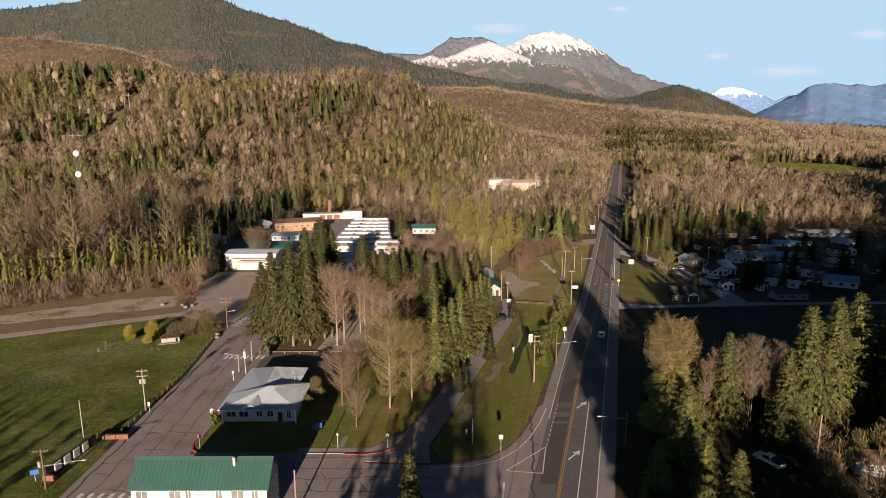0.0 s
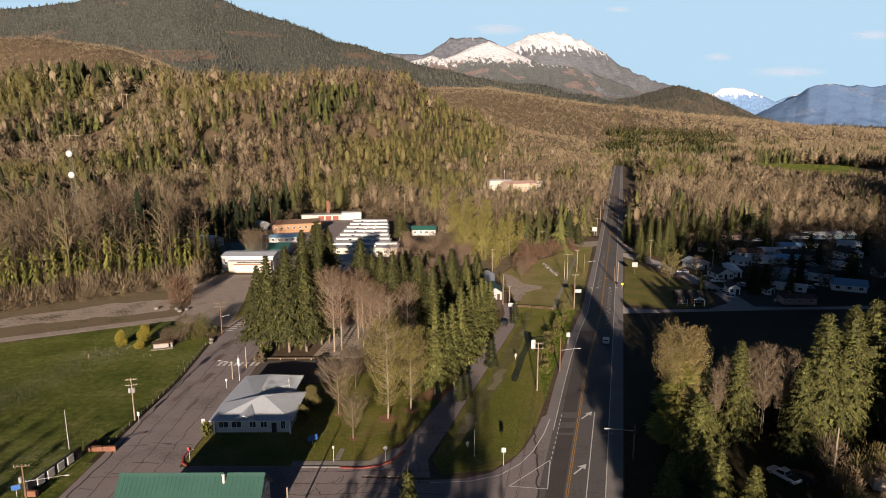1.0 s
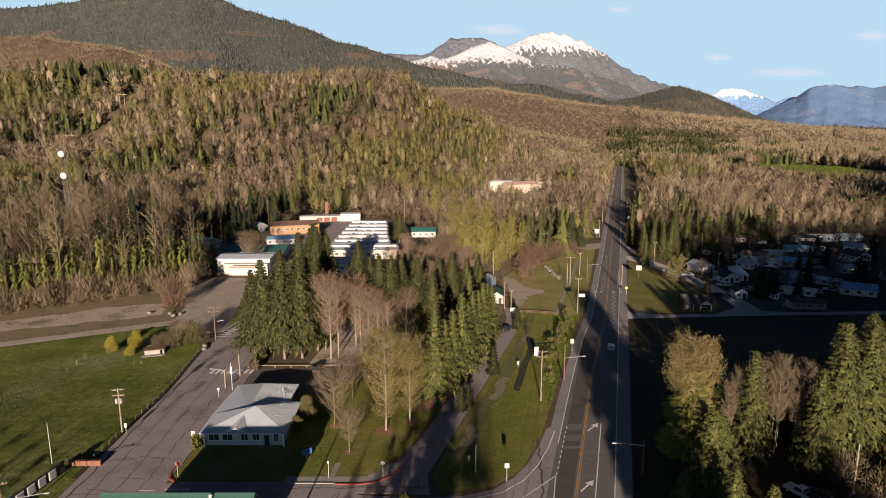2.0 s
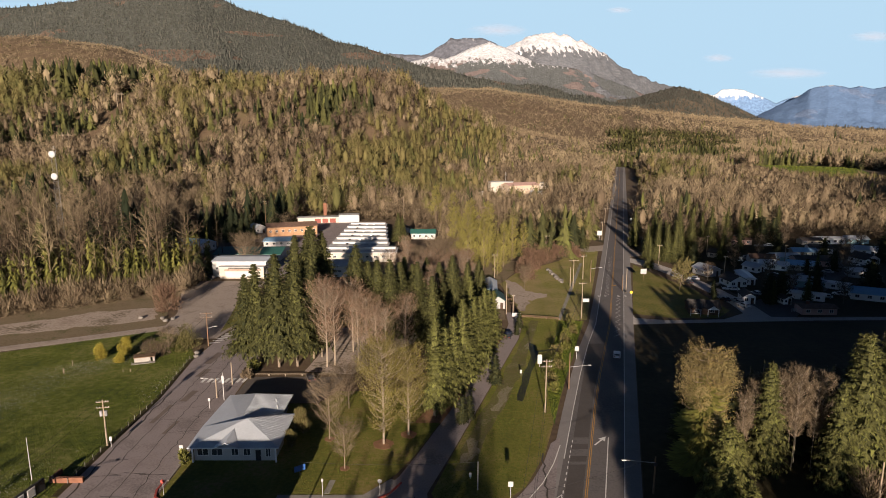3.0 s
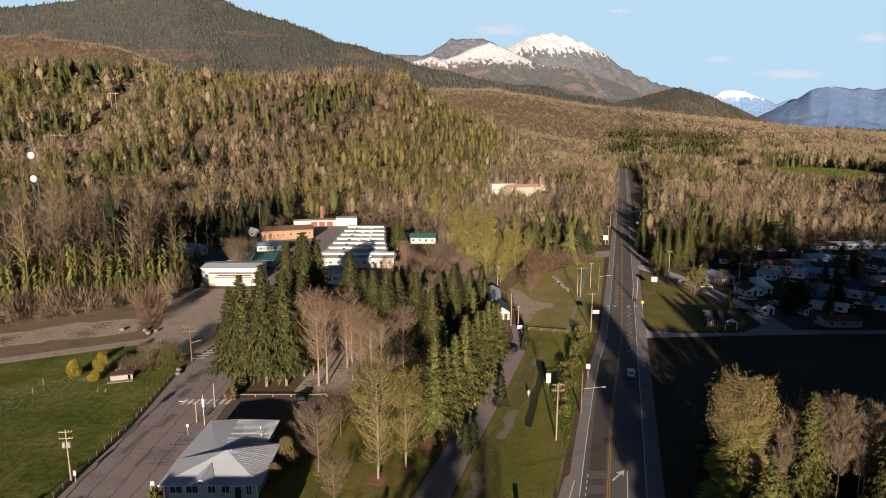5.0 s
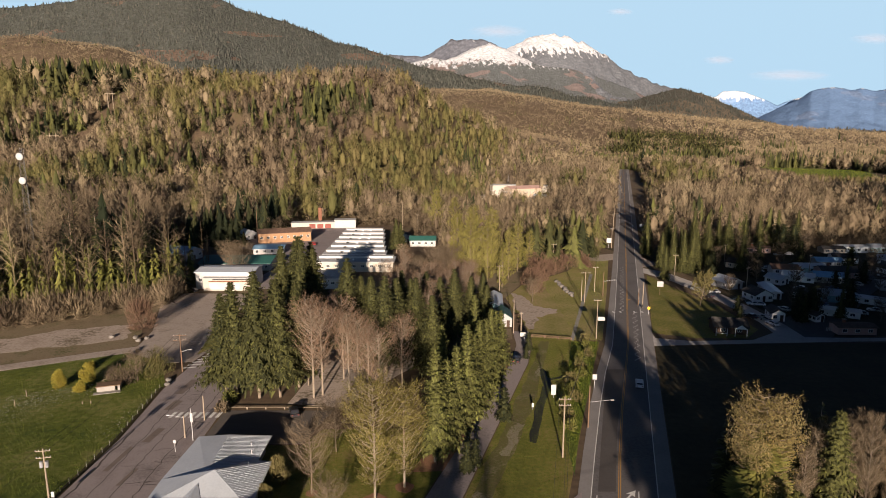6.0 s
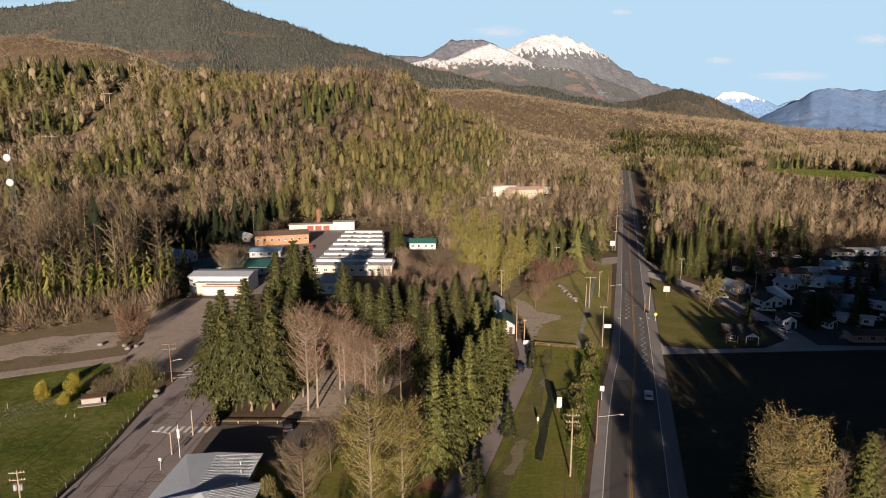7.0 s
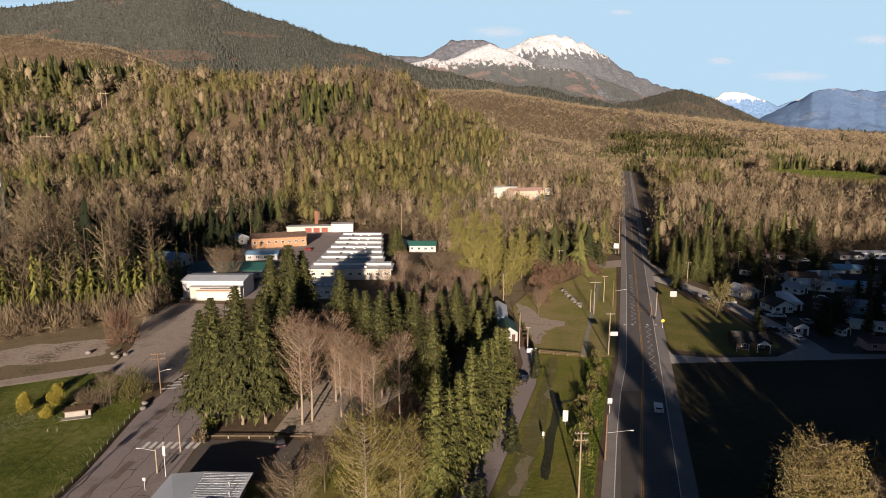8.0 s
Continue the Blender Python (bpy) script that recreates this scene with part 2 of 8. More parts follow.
def add_box(bm, x0, x1, y0, y1, z0, z1, m=None):
    vs = [bm.verts.new((x, y, z)) for x in (x0, x1) for y in (y0, y1) for z in (z0, z1)]
    for q in ((0, 1, 3, 2), (4, 6, 7, 5), (0, 4, 5, 1), (2, 3, 7, 6), (0, 2, 6, 4), (1, 5, 7, 3)):
        bm.faces.new([vs[i] for i in q])
    if m is not None:
        bmesh.ops.transform(bm, matrix=m, verts=vs)
    return vs


def box(x0, x1, y0, y1, z0, z1, bevel=0.0):
    bm = bmesh.new()
    add_box(bm, x0, x1, y0, y1, z0, z1)
    if bevel:
        bmesh.ops.bevel(bm, geom=bm.edges[:], offset=bevel, segments=1, affect="EDGES")
    return bm


def add_tube(bm, a, b, r0, r1, n=8):
    a, b = Vector(a), Vector(b)
    q = (b - a).to_track_quat("Z", "Y").to_matrix().to_4x4()
    bmesh.ops.create_cone(bm, cap_ends=True, segments=n, radius1=r0, radius2=r1, depth=(b - a).length,
                          matrix=Matrix.Translation((a + b) / 2) @ q)


def tube(a, b, r0, r1=None, n=8):
    bm = bmesh.new()
    add_tube(bm, a, b, r0, r0 if r1 is None else r1, n)
    return bm


def prism(profile, y0, y1):
    """A profile in x and z, drawn out along y."""
    bm = bmesh.new()
    a = [bm.verts.new((x, y0, z)) for x, z in profile]
    b = [bm.verts.new((x, y1, z)) for x, z in profile]
    k = len(profile)
    bm.faces.new(a)
    bm.faces.new(b[::-1])
    for i in range(k):
        bm.faces.new((a[i], b[i], b[(i + 1) % k], a[(i + 1) % k]))
    bmesh.ops.recalc_face_normals(bm, faces=bm.faces[:])
    return bm


def sheet(points, z, thick=0.0):
    """A flat polygon at height z, with edges of some thickness."""
    bm = bmesh.new()
    top = [bm.verts.new((x, y, z)) for x, y in points]
    f = bm.faces.new(top)
    if f.normal.z < 0 or f.calc_area() and sum((points[i][0] * points[(i + 1) % len(points)][1] - points[(i + 1) % len(points)][0] * points[i][1]) for i in range(len(points))) < 0:
        bmesh.ops.reverse_faces(bm, faces=[f])
    if thick:
        low = [bm.verts.new((x, y, z - thick)) for x, y in points]
        for i in range(len(points)):
            j = (i + 1) % len(points)
            bm.faces.new((top[i], top[j], low[j], low[i]))
    bm.normal_update()
    bmesh.ops.triangulate(bm, faces=[q for q in bm.faces if len(q.verts) > 4])
    bmesh.ops.recalc_face_normals(bm, faces=bm.faces[:])
    return bm


def ribbon(points, width, z):
    """A flat band along a line."""
    bm = bmesh.new()
    rows = []
    for i, p in enumerate(points):
        a, b = Vector(points[max(i - 1, 0)]), Vector(points[min(i + 1, len(points) - 1)])
        d = (b - a).normalized()
        s = Vector((-d.y, d.x)) * width / 2
        rows.append((bm.verts.new((p[0] + s.x, p[1] + s.y, z)), bm.verts.new((p[0] - s.x, p[1] - s.y, z))))
    for (a, b), (c, d) in zip(rows, rows[1:]):
        bm.faces.new((a, b, d, c))
    return bm


def smooth(a, b, x):
    t = np.clip((x - a) / (b - a), 0, 1)
    return t * t * (3 - 2 * t)


def hwy(y):
    """x of the highway's eastern edge line."""
    return 26.8 + 0.279 * (y - 97.4)


# ---- the land ----
def land(x, y):
    """Flat valley floor, a wooded hill to the north-west, long slopes behind it."""
    x, y = np.asarray(x, float), np.asarray(y, float)
    bearing = x / np.maximum(y - 20, 60)
    foot = 470 + 2.1 * np.maximum(0, x + 40)
    crest = np.interp(bearing, [-0.06, -0.04, 0.014, 0.10, 0.19, 0.24, 0.30], [105, 94, 74, 52, 28, 14, 0])
    z = crest * smooth(foot, foot + 290, y)
    z = z + 14 * smooth(-110, -230, x) * smooth(235, 400, y) * (1 - smooth(500, 700, y))
    # the broad slopes of young wood behind the hill
    back = np.interp(bearing, [-0.75, -0.62, -0.50, -0.42, -0.36, -0.2, -0.06, 0.07, 0.146, 0.216, 0.277, 0.365, 0.47, 0.558, 0.69, 0.8],
                     [318, 316, 290, 235, 165, 140, 185, 186, 160, 134, 120, 92, 72, 50, 30, 24])
    z = np.maximum(z, back * smooth(np.where(bearing < -0.3, 1000, 1230), np.where(bearing < -0.3, 2000, 2320), y))
    # unseen rise added in the south-east to shade the woods at right
    z = z + 75 * smooth(235, 290, x) * smooth(235, 130, y)
    wob = np.sin(x * 0.021 + 1.3) * np.sin(y * 0.017) + 0.6 * np.sin(x * 0.047 - y * 0.031)
    z = z + wob * 4.0 * smooth(3, 60, z) * (1 - 0.6 * smooth(1200, 1600, y))
    return z


def build_ground():
    az = np.concatenate([np.arange(-180, -44, 4.0), np.arange(-44, 44, 0.5), np.arange(44, 180, 4.0)])
    rad = np.concatenate([[2.0], np.geomspace(20, 4950, 290)])
    A, R = np.meshgrid(np.radians(az), rad)
    X, Y = R * np.sin(A), R * np.cos(A)
    Z = land(X, Y)
    v = np.stack([X, Y, Z], -1).reshape(-1, 3)
    n, k = len(rad), len(az)
    i, j = np.meshgrid(np.arange(n - 1), np.arange(k), indexing="ij")
    j2 = (j + 1) % k
    f = np.stack([i * k + j, i * k + j2, (i + 1) * k + j2, (i + 1) * k + j], -1).reshape(-1, 4)
    f = np.concatenate([f, [[0, k // 4, k // 2, 3 * k // 4]]])
    me = mesh_np("ground", v, f)
    me.polygons.foreach_set("use_smooth", np.ones(len(me.polygons), bool))
    ob = part("ground", me, M_GROUND)
    tagged(ob, "brown forest floor and rough grass of a wide valley", "ground", kind="structure")


build_ground()


# ---- the mountains ----
def mountain_mat(name, wood, cut, cut_amount, snow_at, snow_soft, scale, bump=0.7, cuts=(), contrast=0.3, streak=1.0, edge=0.9):
    """Woods with bare cuts (ellipses x, z, half-widths) and snow above a height, broken into streaks."""
    m = bpy.data.materials.new(name)
    m.use_nodes = True
    n, l = m.node_tree.nodes, m.node_tree.links
    b = n["Principled BSDF"]
    b.inputs["Roughness"].default_value = 0.95
    b.inputs["Specular IOR Level"].default_value = 0.1
    geo = n.new("ShaderNodeNewGeometry")

    def noise_tex(s, d, tall=1.0):
        q = n.new("ShaderNodeTexNoise")
        q.inputs["Scale"].default_value, q.inputs["Detail"].default_value = s, d
        if tall == 1.0:
            l.new(geo.outputs["Position"], q.inputs["Vector"])
        else:
            st = n.new("ShaderNodeVectorMath")
            st.operation = "MULTIPLY"
            st.inputs[1].default_value = (tall, 0.25, 1 / tall)
            l.new(geo.outputs["Position"], st.inputs[0])
            l.new(st.outputs[0], q.inputs["Vector"])
        return q.outputs[0]

    def ramp(fac, pts):
        r = n.new("ShaderNodeValToRGB")
        e = r.color_ramp.elements
        e[0].position, e[0].color = pts[0][0], (*pts[0][1], 1)
        e[1].position, e[1].color = pts[-1][0], (*pts[-1][1], 1)
        for p, c in pts[1:-1]:
            q = e.new(p)
            q.color = (*c, 1)
        l.new(fac, r.inputs[0])
        return r.outputs[0]

    def mixed(fac, a, c):
        q = n.new("ShaderNodeMix")
        q.data_type = "RGBA"
        l.new(fac, q.inputs[0])
        l.new(a, q.inputs[6])
        l.new(c, q.inputs[7])
        return q.outputs[2]

    def maths(op, a, c):
        q = n.new("ShaderNodeMath")
        q.operation = op
        for i, s in enumerate((a, c)):
            if isinstance(s, (int, float)):
                q.inputs[i].default_value = s
            else:
                l.new(s, q.inputs[i])
        return q.outputs[0]

    trees = ramp(noise_tex(scale * 14, 3), [(0.35, [c * (1 - contrast) for c in wood]), (0.6, wood), (0.75, [c * (1 + contrast) for c in wood])])
    bare = ramp(noise_tex(scale * 9, 4), [(0.3, [c * 0.75 for c in cut]), (0.7, [c * 1.2 for c in cut])])
    k = 0.62 - 0.3 * cut_amount
    where = ramp(noise_tex(scale, 3), [(k, (0, 0, 0)), (k + 0.035, (1, 1, 1))])
    colour = mixed(where, trees, bare)
    for cx, cz, rx, rz in cuts:
        sp = n.new("ShaderNodeSeparateXYZ")
        l.new(geo.outputs["Position"], sp.inputs[0])
        ex = maths("POWER", maths("ABSOLUTE", maths("DIVIDE", maths("SUBTRACT", sp.outputs[0], cx), rx), 0), 2.0)
        ez = maths("POWER", maths("ABSOLUTE", maths("DIVIDE", maths("SUBTRACT", sp.outputs[2], cz), rz), 0), 2.0)
        off = maths("MULTIPLY", maths("SUBTRACT", noise_tex(scale * 3, 4), 0.5), 3.2)
        inside = ramp(maths("SUBTRACT", 1.4, maths("ADD", maths("ADD", ex, ez), off)), [(0.35, (0, 0, 0)), (0.45, (1, 1, 1))])
        colour = mixed(inside, colour, bare)
    if snow_at is not None:
        sep = n.new("ShaderNodeSeparateXYZ")
        l.new(geo.outputs["Position"], sep.inputs[0])
        spread = maths("MULTIPLY", maths("SUBTRACT", noise_tex(scale * 8, 8, streak), 0.5), snow_soft * 7)
        lvl = maths("DIVIDE", maths("SUBTRACT", maths("ADD", sep.outputs[2], spread), snow_at), snow_soft)
        snow = ramp(lvl, [(0.0, (0, 0, 0)), (edge, (1, 1, 1))])
        white = ramp(noise_tex(scale * 10, 4), [(0.3, (0.40, 0.42, 0.46)), (0.6, (0.72, 0.72, 0.74))])
        colour = mixed(snow, colour, white)
    l.new(colour, b.inputs["Base Color"])
    bp = n.new("ShaderNodeBump")
    bp.inputs["Strength"].default_value, bp.inputs["Distance"].default_value = bump, 12.0
    l.new(noise_tex(scale * 16, 4), bp.inputs["Height"])
    l.new(bp.outputs[0], b.inputs["Normal"])
    return m


def mountain(label, depth, foot, ridge, material, rough, seed, base=40.0, gullies=0.0016, even=0):
    """A range whose skyline runs through the points (x, height) at that depth, with its slope coming down towards the valley."""
    xs, zs = np.array([p[0] for p in ridge], float), np.array([p[1] for p in ridge], float)
    nx, ns = 190, 46
    X = np.linspace(xs[0], xs[-1], nx)
    top = np.interp(X, xs, zs)
    if even:
        top = np.convolve(np.pad(top, even, mode="edge"), np.ones(2 * even + 1) / (2 * even + 1), "valid")
    s = np.linspace(0, 1.12, ns)
    v = np.zeros((ns, nx, 3))
    for i, q in enumerate(s):
        back = max(0.0, q - 1.0)
        y = foot + (depth - foot) * q
        x = X * (y / depth)
        h = base + (top - base) * (min(q, 1.0) ** 1.25) - back * 350
        for j in range(nx):
            p = Vector((x[j] * gullies, y * gullies * 0.6, seed))
            g = noise.fractal(p * 1.3, 1.0, 2.1, 5) * rough
            fine = noise.fractal(p * 9.0, 0.9, 2.2, 3) * rough * 0.09
            v[i, j] = x[j], y, h[j] + g * min(1, q * 3) * (0.15 if q > 0.97 else max(0.15, 1 - q)) + fine
    i, j = np.meshgrid(np.arange(ns - 1), np.arange(nx - 1), indexing="ij")
    f = np.stack([i * nx + j, i * nx + j + 1, (i + 1) * nx + j + 1, (i + 1) * nx + j], -1).reshape(-1, 4)
    me = mesh_np("mountain", v.reshape(-1, 3), f)
    me.polygons.foreach_set("use_smooth", np.ones(len(me.polygons), bool))
    tagged(part("backdrop_mountain", me, material), label, "mountain", kind="structure")
    return v


def mountain_trees(v, n, tall, seed, s_max, tone, material=None, what="conifers covering the mountain slope"):
    """Small conifers standing all over a slope."""
    rng = np.random.default_rng(seed)
    ns, nx = v.shape[:2]
    a, b2 = rng.uniform(2, ns * s_max, n), rng.uniform(1, nx - 2, n)
    i, j = a.astype(int), b2.astype(int)
    fa, fb = (a - i)[:, None], (b2 - j)[:, None]
    p = (v[i, j] * (1 - fa) + v[i + 1, j] * fa) * (1 - fb) + (v[i, j + 1] * (1 - fa) + v[i + 1, j + 1] * fa) * fb
    h = tall * rng.uniform(0.5, 1.3, n)
    w = h * rng.uniform(0.22, 0.36, n)
    t = []
    for k in range(3):
        a0, a1 = 2.094 * k + rng.uniform(0, 0.6, n), 2.094 * (k + 1) + 0.2
        lo0 = p + np.stack([w * np.cos(a0), w * np.sin(a0), -0.05 * h], 1)
        lo1 = p + np.stack([w * np.cos(a1), w * np.sin(a1), -0.05 * h], 1)
        t.append(np.stack([lo0, lo1, p + np.stack([0 * h, 0 * h, h], 1)], 1))
    t = np.concatenate(t)
    tint = np.repeat(np.tile(np.clip(tone + 0.2 * rng.normal(size=n), 0, 1), 3), 3)
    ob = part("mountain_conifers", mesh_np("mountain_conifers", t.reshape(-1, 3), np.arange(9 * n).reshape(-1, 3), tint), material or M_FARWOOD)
    tagged(ob, what, "woods", kind="stuff")


# paler grey-green wood colour carries the haze over this slope
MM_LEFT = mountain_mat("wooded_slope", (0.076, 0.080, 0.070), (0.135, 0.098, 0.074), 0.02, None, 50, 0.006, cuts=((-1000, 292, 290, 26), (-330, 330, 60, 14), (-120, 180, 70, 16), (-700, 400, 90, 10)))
# distance haze mixed into the next four wood colours, lightening and mostly bluing them
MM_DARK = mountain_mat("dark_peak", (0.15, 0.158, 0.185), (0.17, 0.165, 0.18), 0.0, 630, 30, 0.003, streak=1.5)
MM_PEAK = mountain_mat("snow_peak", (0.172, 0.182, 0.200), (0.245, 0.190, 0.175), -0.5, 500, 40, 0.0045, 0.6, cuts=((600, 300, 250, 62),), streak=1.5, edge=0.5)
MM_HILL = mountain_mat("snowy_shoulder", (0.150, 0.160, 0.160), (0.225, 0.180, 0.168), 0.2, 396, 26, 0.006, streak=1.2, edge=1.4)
MM_KNOLL = mountain_mat("wooded_knoll", (0.085, 0.080, 0.066), (0.13, 0.105, 0.075), 0.3, None, 50, 0.005)
# distance haze painted as blue into both ranges' wood and cut colours
MM_BLUE = mountain_mat("haze_tinted_blue_range", (0.125, 0.205, 0.355), (0.15, 0.215, 0.345), 0.0, 326, 12, 0.004, 0.4, contrast=0.10, streak=1.3)
MM_FAR = mountain_mat("haze_tinted_snow_range", (0.16, 0.27, 0.46), (0.19, 0.29, 0.46), 0.2, 262, 16, 0.005, 0.3, streak=1.6)

MM_LOW = mountain_mat("low_valley_hills", (0.15, 0.125, 0.105), (0.19, 0.15, 0.12), 0.4, None, 50, 0.006)
slope_low = mountain("low wooded hills closing the valley floor", 3700, 2450,
         [(900, 20), (1300, 34), (1700, 46), (2000, 40), (2250, 58), (2500, 44), (2800, 64), (3300, 50)], MM_LOW, 12, 17.0, 0)
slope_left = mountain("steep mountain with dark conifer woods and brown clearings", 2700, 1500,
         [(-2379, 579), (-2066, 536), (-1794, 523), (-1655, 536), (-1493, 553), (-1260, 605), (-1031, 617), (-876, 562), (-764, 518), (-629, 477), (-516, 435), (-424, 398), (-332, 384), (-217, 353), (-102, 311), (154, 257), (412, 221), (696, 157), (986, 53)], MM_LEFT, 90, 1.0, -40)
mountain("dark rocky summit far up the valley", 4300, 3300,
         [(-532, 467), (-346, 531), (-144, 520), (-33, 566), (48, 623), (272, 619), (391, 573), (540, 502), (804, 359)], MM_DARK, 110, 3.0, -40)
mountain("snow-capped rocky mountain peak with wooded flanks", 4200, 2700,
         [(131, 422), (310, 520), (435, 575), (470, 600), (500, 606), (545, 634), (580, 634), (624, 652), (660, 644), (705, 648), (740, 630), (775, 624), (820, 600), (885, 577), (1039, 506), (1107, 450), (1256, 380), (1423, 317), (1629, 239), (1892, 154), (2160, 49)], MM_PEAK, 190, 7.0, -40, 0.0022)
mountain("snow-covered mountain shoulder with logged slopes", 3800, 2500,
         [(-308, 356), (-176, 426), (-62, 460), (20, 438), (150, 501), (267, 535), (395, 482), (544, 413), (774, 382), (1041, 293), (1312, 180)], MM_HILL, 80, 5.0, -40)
slope_knoll = mountain("wooded foothill below the snowy peak", 3400, 2300,
         [(345, 110), (699, 176), (994, 205), (1139, 240), (1226, 260), (1331, 240), (1500, 170), (1654, 101), (1838, 48)], MM_KNOLL, 50, 9.0, -40)
mountain("mountain with blue haze in its colour and thin snow on its crest", 4500, 3600,
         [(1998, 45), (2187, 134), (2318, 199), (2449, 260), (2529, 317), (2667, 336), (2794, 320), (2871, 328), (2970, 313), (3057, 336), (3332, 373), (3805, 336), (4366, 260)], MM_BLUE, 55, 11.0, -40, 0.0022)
mountain("distant snow-covered range with blue haze in its colour", 4800, 4500,
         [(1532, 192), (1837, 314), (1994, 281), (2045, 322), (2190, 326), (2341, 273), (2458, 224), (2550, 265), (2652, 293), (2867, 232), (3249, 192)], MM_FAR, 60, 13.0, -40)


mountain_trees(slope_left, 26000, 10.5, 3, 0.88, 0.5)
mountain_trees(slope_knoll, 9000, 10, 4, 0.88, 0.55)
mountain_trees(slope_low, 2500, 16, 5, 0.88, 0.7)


# ---- roads ----
def marking(bm, parent, material=M_WHITE):
    return part("road_marking", bm, material, parent)


def line(points, width, parent, material=M_WHITE, z=0.075):
    return marking(ribbon(points, width, z), parent, material)


YS = [-60, 20, 60, 80, 100, 120, 140, 160, 180, 200, 240, 300, 380, 500, 650, 800, 965]


def west_of(y):
    """How far the western edge line lies from the eastern one."""
    return float(np.interp(y, [80, 120, 150, 175, 200, 240, 320, 1200], [11.2, 11.0, 10.9, 10.4, 8.6, 8.3, 8.0, 8.0]))


highway = tagged(part("road", sheet([(hwy(y) + 2.9, y) for y in YS] + [(hwy(y) - west_of(y) - 2.2, y) for y in YS[::-1]], 0.05, 0.05), M_SHOULDER),
                 "grey asphalt highway running straight up the valley", "road", kind="structure")
part("carriageway", sheet([(hwy(y) + 0.1, y) for y in YS] + [(hwy(y) - west_of(y) - 0.1, y) for y in YS[::-1]], 0.062, 0.0), M_HIGHWAY, highway)
line([(hwy(y), y) for y in YS], 0.16, highway)
line([(hwy(y) - west_of(y), y) for y in YS if y >= 120], 0.16, highway)
for off in (0.16, -0.16):
    line([(hwy(y) - float(np.interp(y, [60, 150, 200, 1200], [6.35, 6.3, 4.3, 4.1])) + off, y) for y in YS], 0.13, highway, M_YELLOW)
line([(hwy(y) - 3.15, y) for y in (-20, 40, 90, 128)], 0.17, highway)
for y0_, y1_ in ((96, 118), (119, 121), (123.5, 125.5), (128, 150), (150, 182)):
    part("asphalt_patch", sheet([(hwy(y0_) - 9.9, y0_), (hwy(y0_) - 6.9, y0_), (hwy(y1_) - 6.9 + max(0, y1_ - 150) * 0.05, y1_), (hwy(y1_) - 9.9, y1_)], 0.0665), M_LANE, highway)
# dashes between the through lane and the turning lane
for i in range(11):
    y = 107 + i * 1.9
    line([(hwy(y) - 10.2 + 0.02 * i, y), (hwy(y + 0.9) - 10.2 + 0.02 * i, y + 0.9)], 0.16, highway)
# the kerbless sweep into the side road, and the painted island
SWEEP = [(-2, 101.3), (5, 101.8), (10, 103.6), (14, 107.3), (17, 112), (20, 118.5), (22.3, 125)]
tagged(part("road", sheet([(-14, 60), (hwy(60) - 9, 60), (hwy(128) - 12.5, 128)] + [(x - 1.6, y + 0.8) for x, y in SWEEP[::-1]] + [(-14, 103)], 0.056, 0.05), M_ASPHALT),
       "worn asphalt junction where the side road meets the highway", "road", kind="structure")
line([(x, y) for x, y in SWEEP], 0.18, highway)
ISLE = [(11.3, 100.2), (19.6, 108.6), (17.6, 99.3)]
for a, b in zip(ISLE, ISLE[1:] + ISLE[:1]):
    line([a, b], 0.18, highway)
line([(10.6, 96.5), (9.4, 88)], 0.35, highway)


def arrow(x, y, turn):
    bm = bmesh.new()
    pts = [(-0.16, -2.2), (0.16, -2.2), (0.16, 0.6), (0.75, 0.45), (0, 2.3), (-0.75, 0.45), (-0.16, 0.6)]
    c, s = math.cos(turn), math.sin(turn)
    bm.faces.new([bm.verts.new((x + c * u - s * w, y + s * u + c * w, 0.079)) for u, w in pts])
    bm.normal_update()
    bmesh.ops.triangulate(bm, faces=bm.faces[:])
    marking(bm, highway)


for yy in (105.5, 126.6):
    arrow(hwy(yy) - 4.7, yy, -0.72)
# zigzag crack sealing in the northbound lane, dots at the crossing
for y0, y1, off in ((188, 232, -1.9), (232, 300, -6.1)):
    k = int((y1 - y0) / 2.2)
    line([(hwy(y) + off + (0.75 if i % 2 else -0.75), y) for i, y in enumerate(np.linspace(y0, y1, k))], 0.14, highway, M_WHITE)
for off in (-8.9, -6.6, -2.0, 0.6):
    line([(hwy(232) + off, 231.4), (hwy(232) + off, 232.8)], 0.6, highway)
line([(hwy(247) - 4.6, 247), (hwy(247) - 3.0, 247)], 0.9, highway, M_YELLOW)

street = tagged(part("road", sheet([(-62.6, 40), (-46.8, 40), (-46.8, 150), (-47.5, 165), (-50, 182), (-52.5, 205), (-60, 207), (-63.8, 186), (-64.5, 170), (-62.6, 146)], 0.05, 0.05), M_ASPHALT),
                "wide cracked asphalt street beside the meadow", "road", kind="structure")
tagged(part("road", sheet([(-47, 62), (-13.9, 62), (-13.9, 103.5), (-8, 104.5), (-8, 106.6), (-47, 106.6)], 0.053, 0.05), M_ASPHALT), "cracked asphalt side road between street and highway", "road", kind="structure")
lane = tagged(part("road", sheet([(-14, 103.6), (-7.5, 114), (-4.8, 121), (9.1, 161.2), (17.0, 186), (20.2, 200), (20.5, 212), (25, 212), (24.4, 200), (21.5, 186), (13.8, 161.2), (1.4, 121), (-2.5, 109), (-2, 103)], 0.058, 0.05), M_ASPHALT),
              "narrow asphalt lane along the row of conifers", "road", kind="structure")
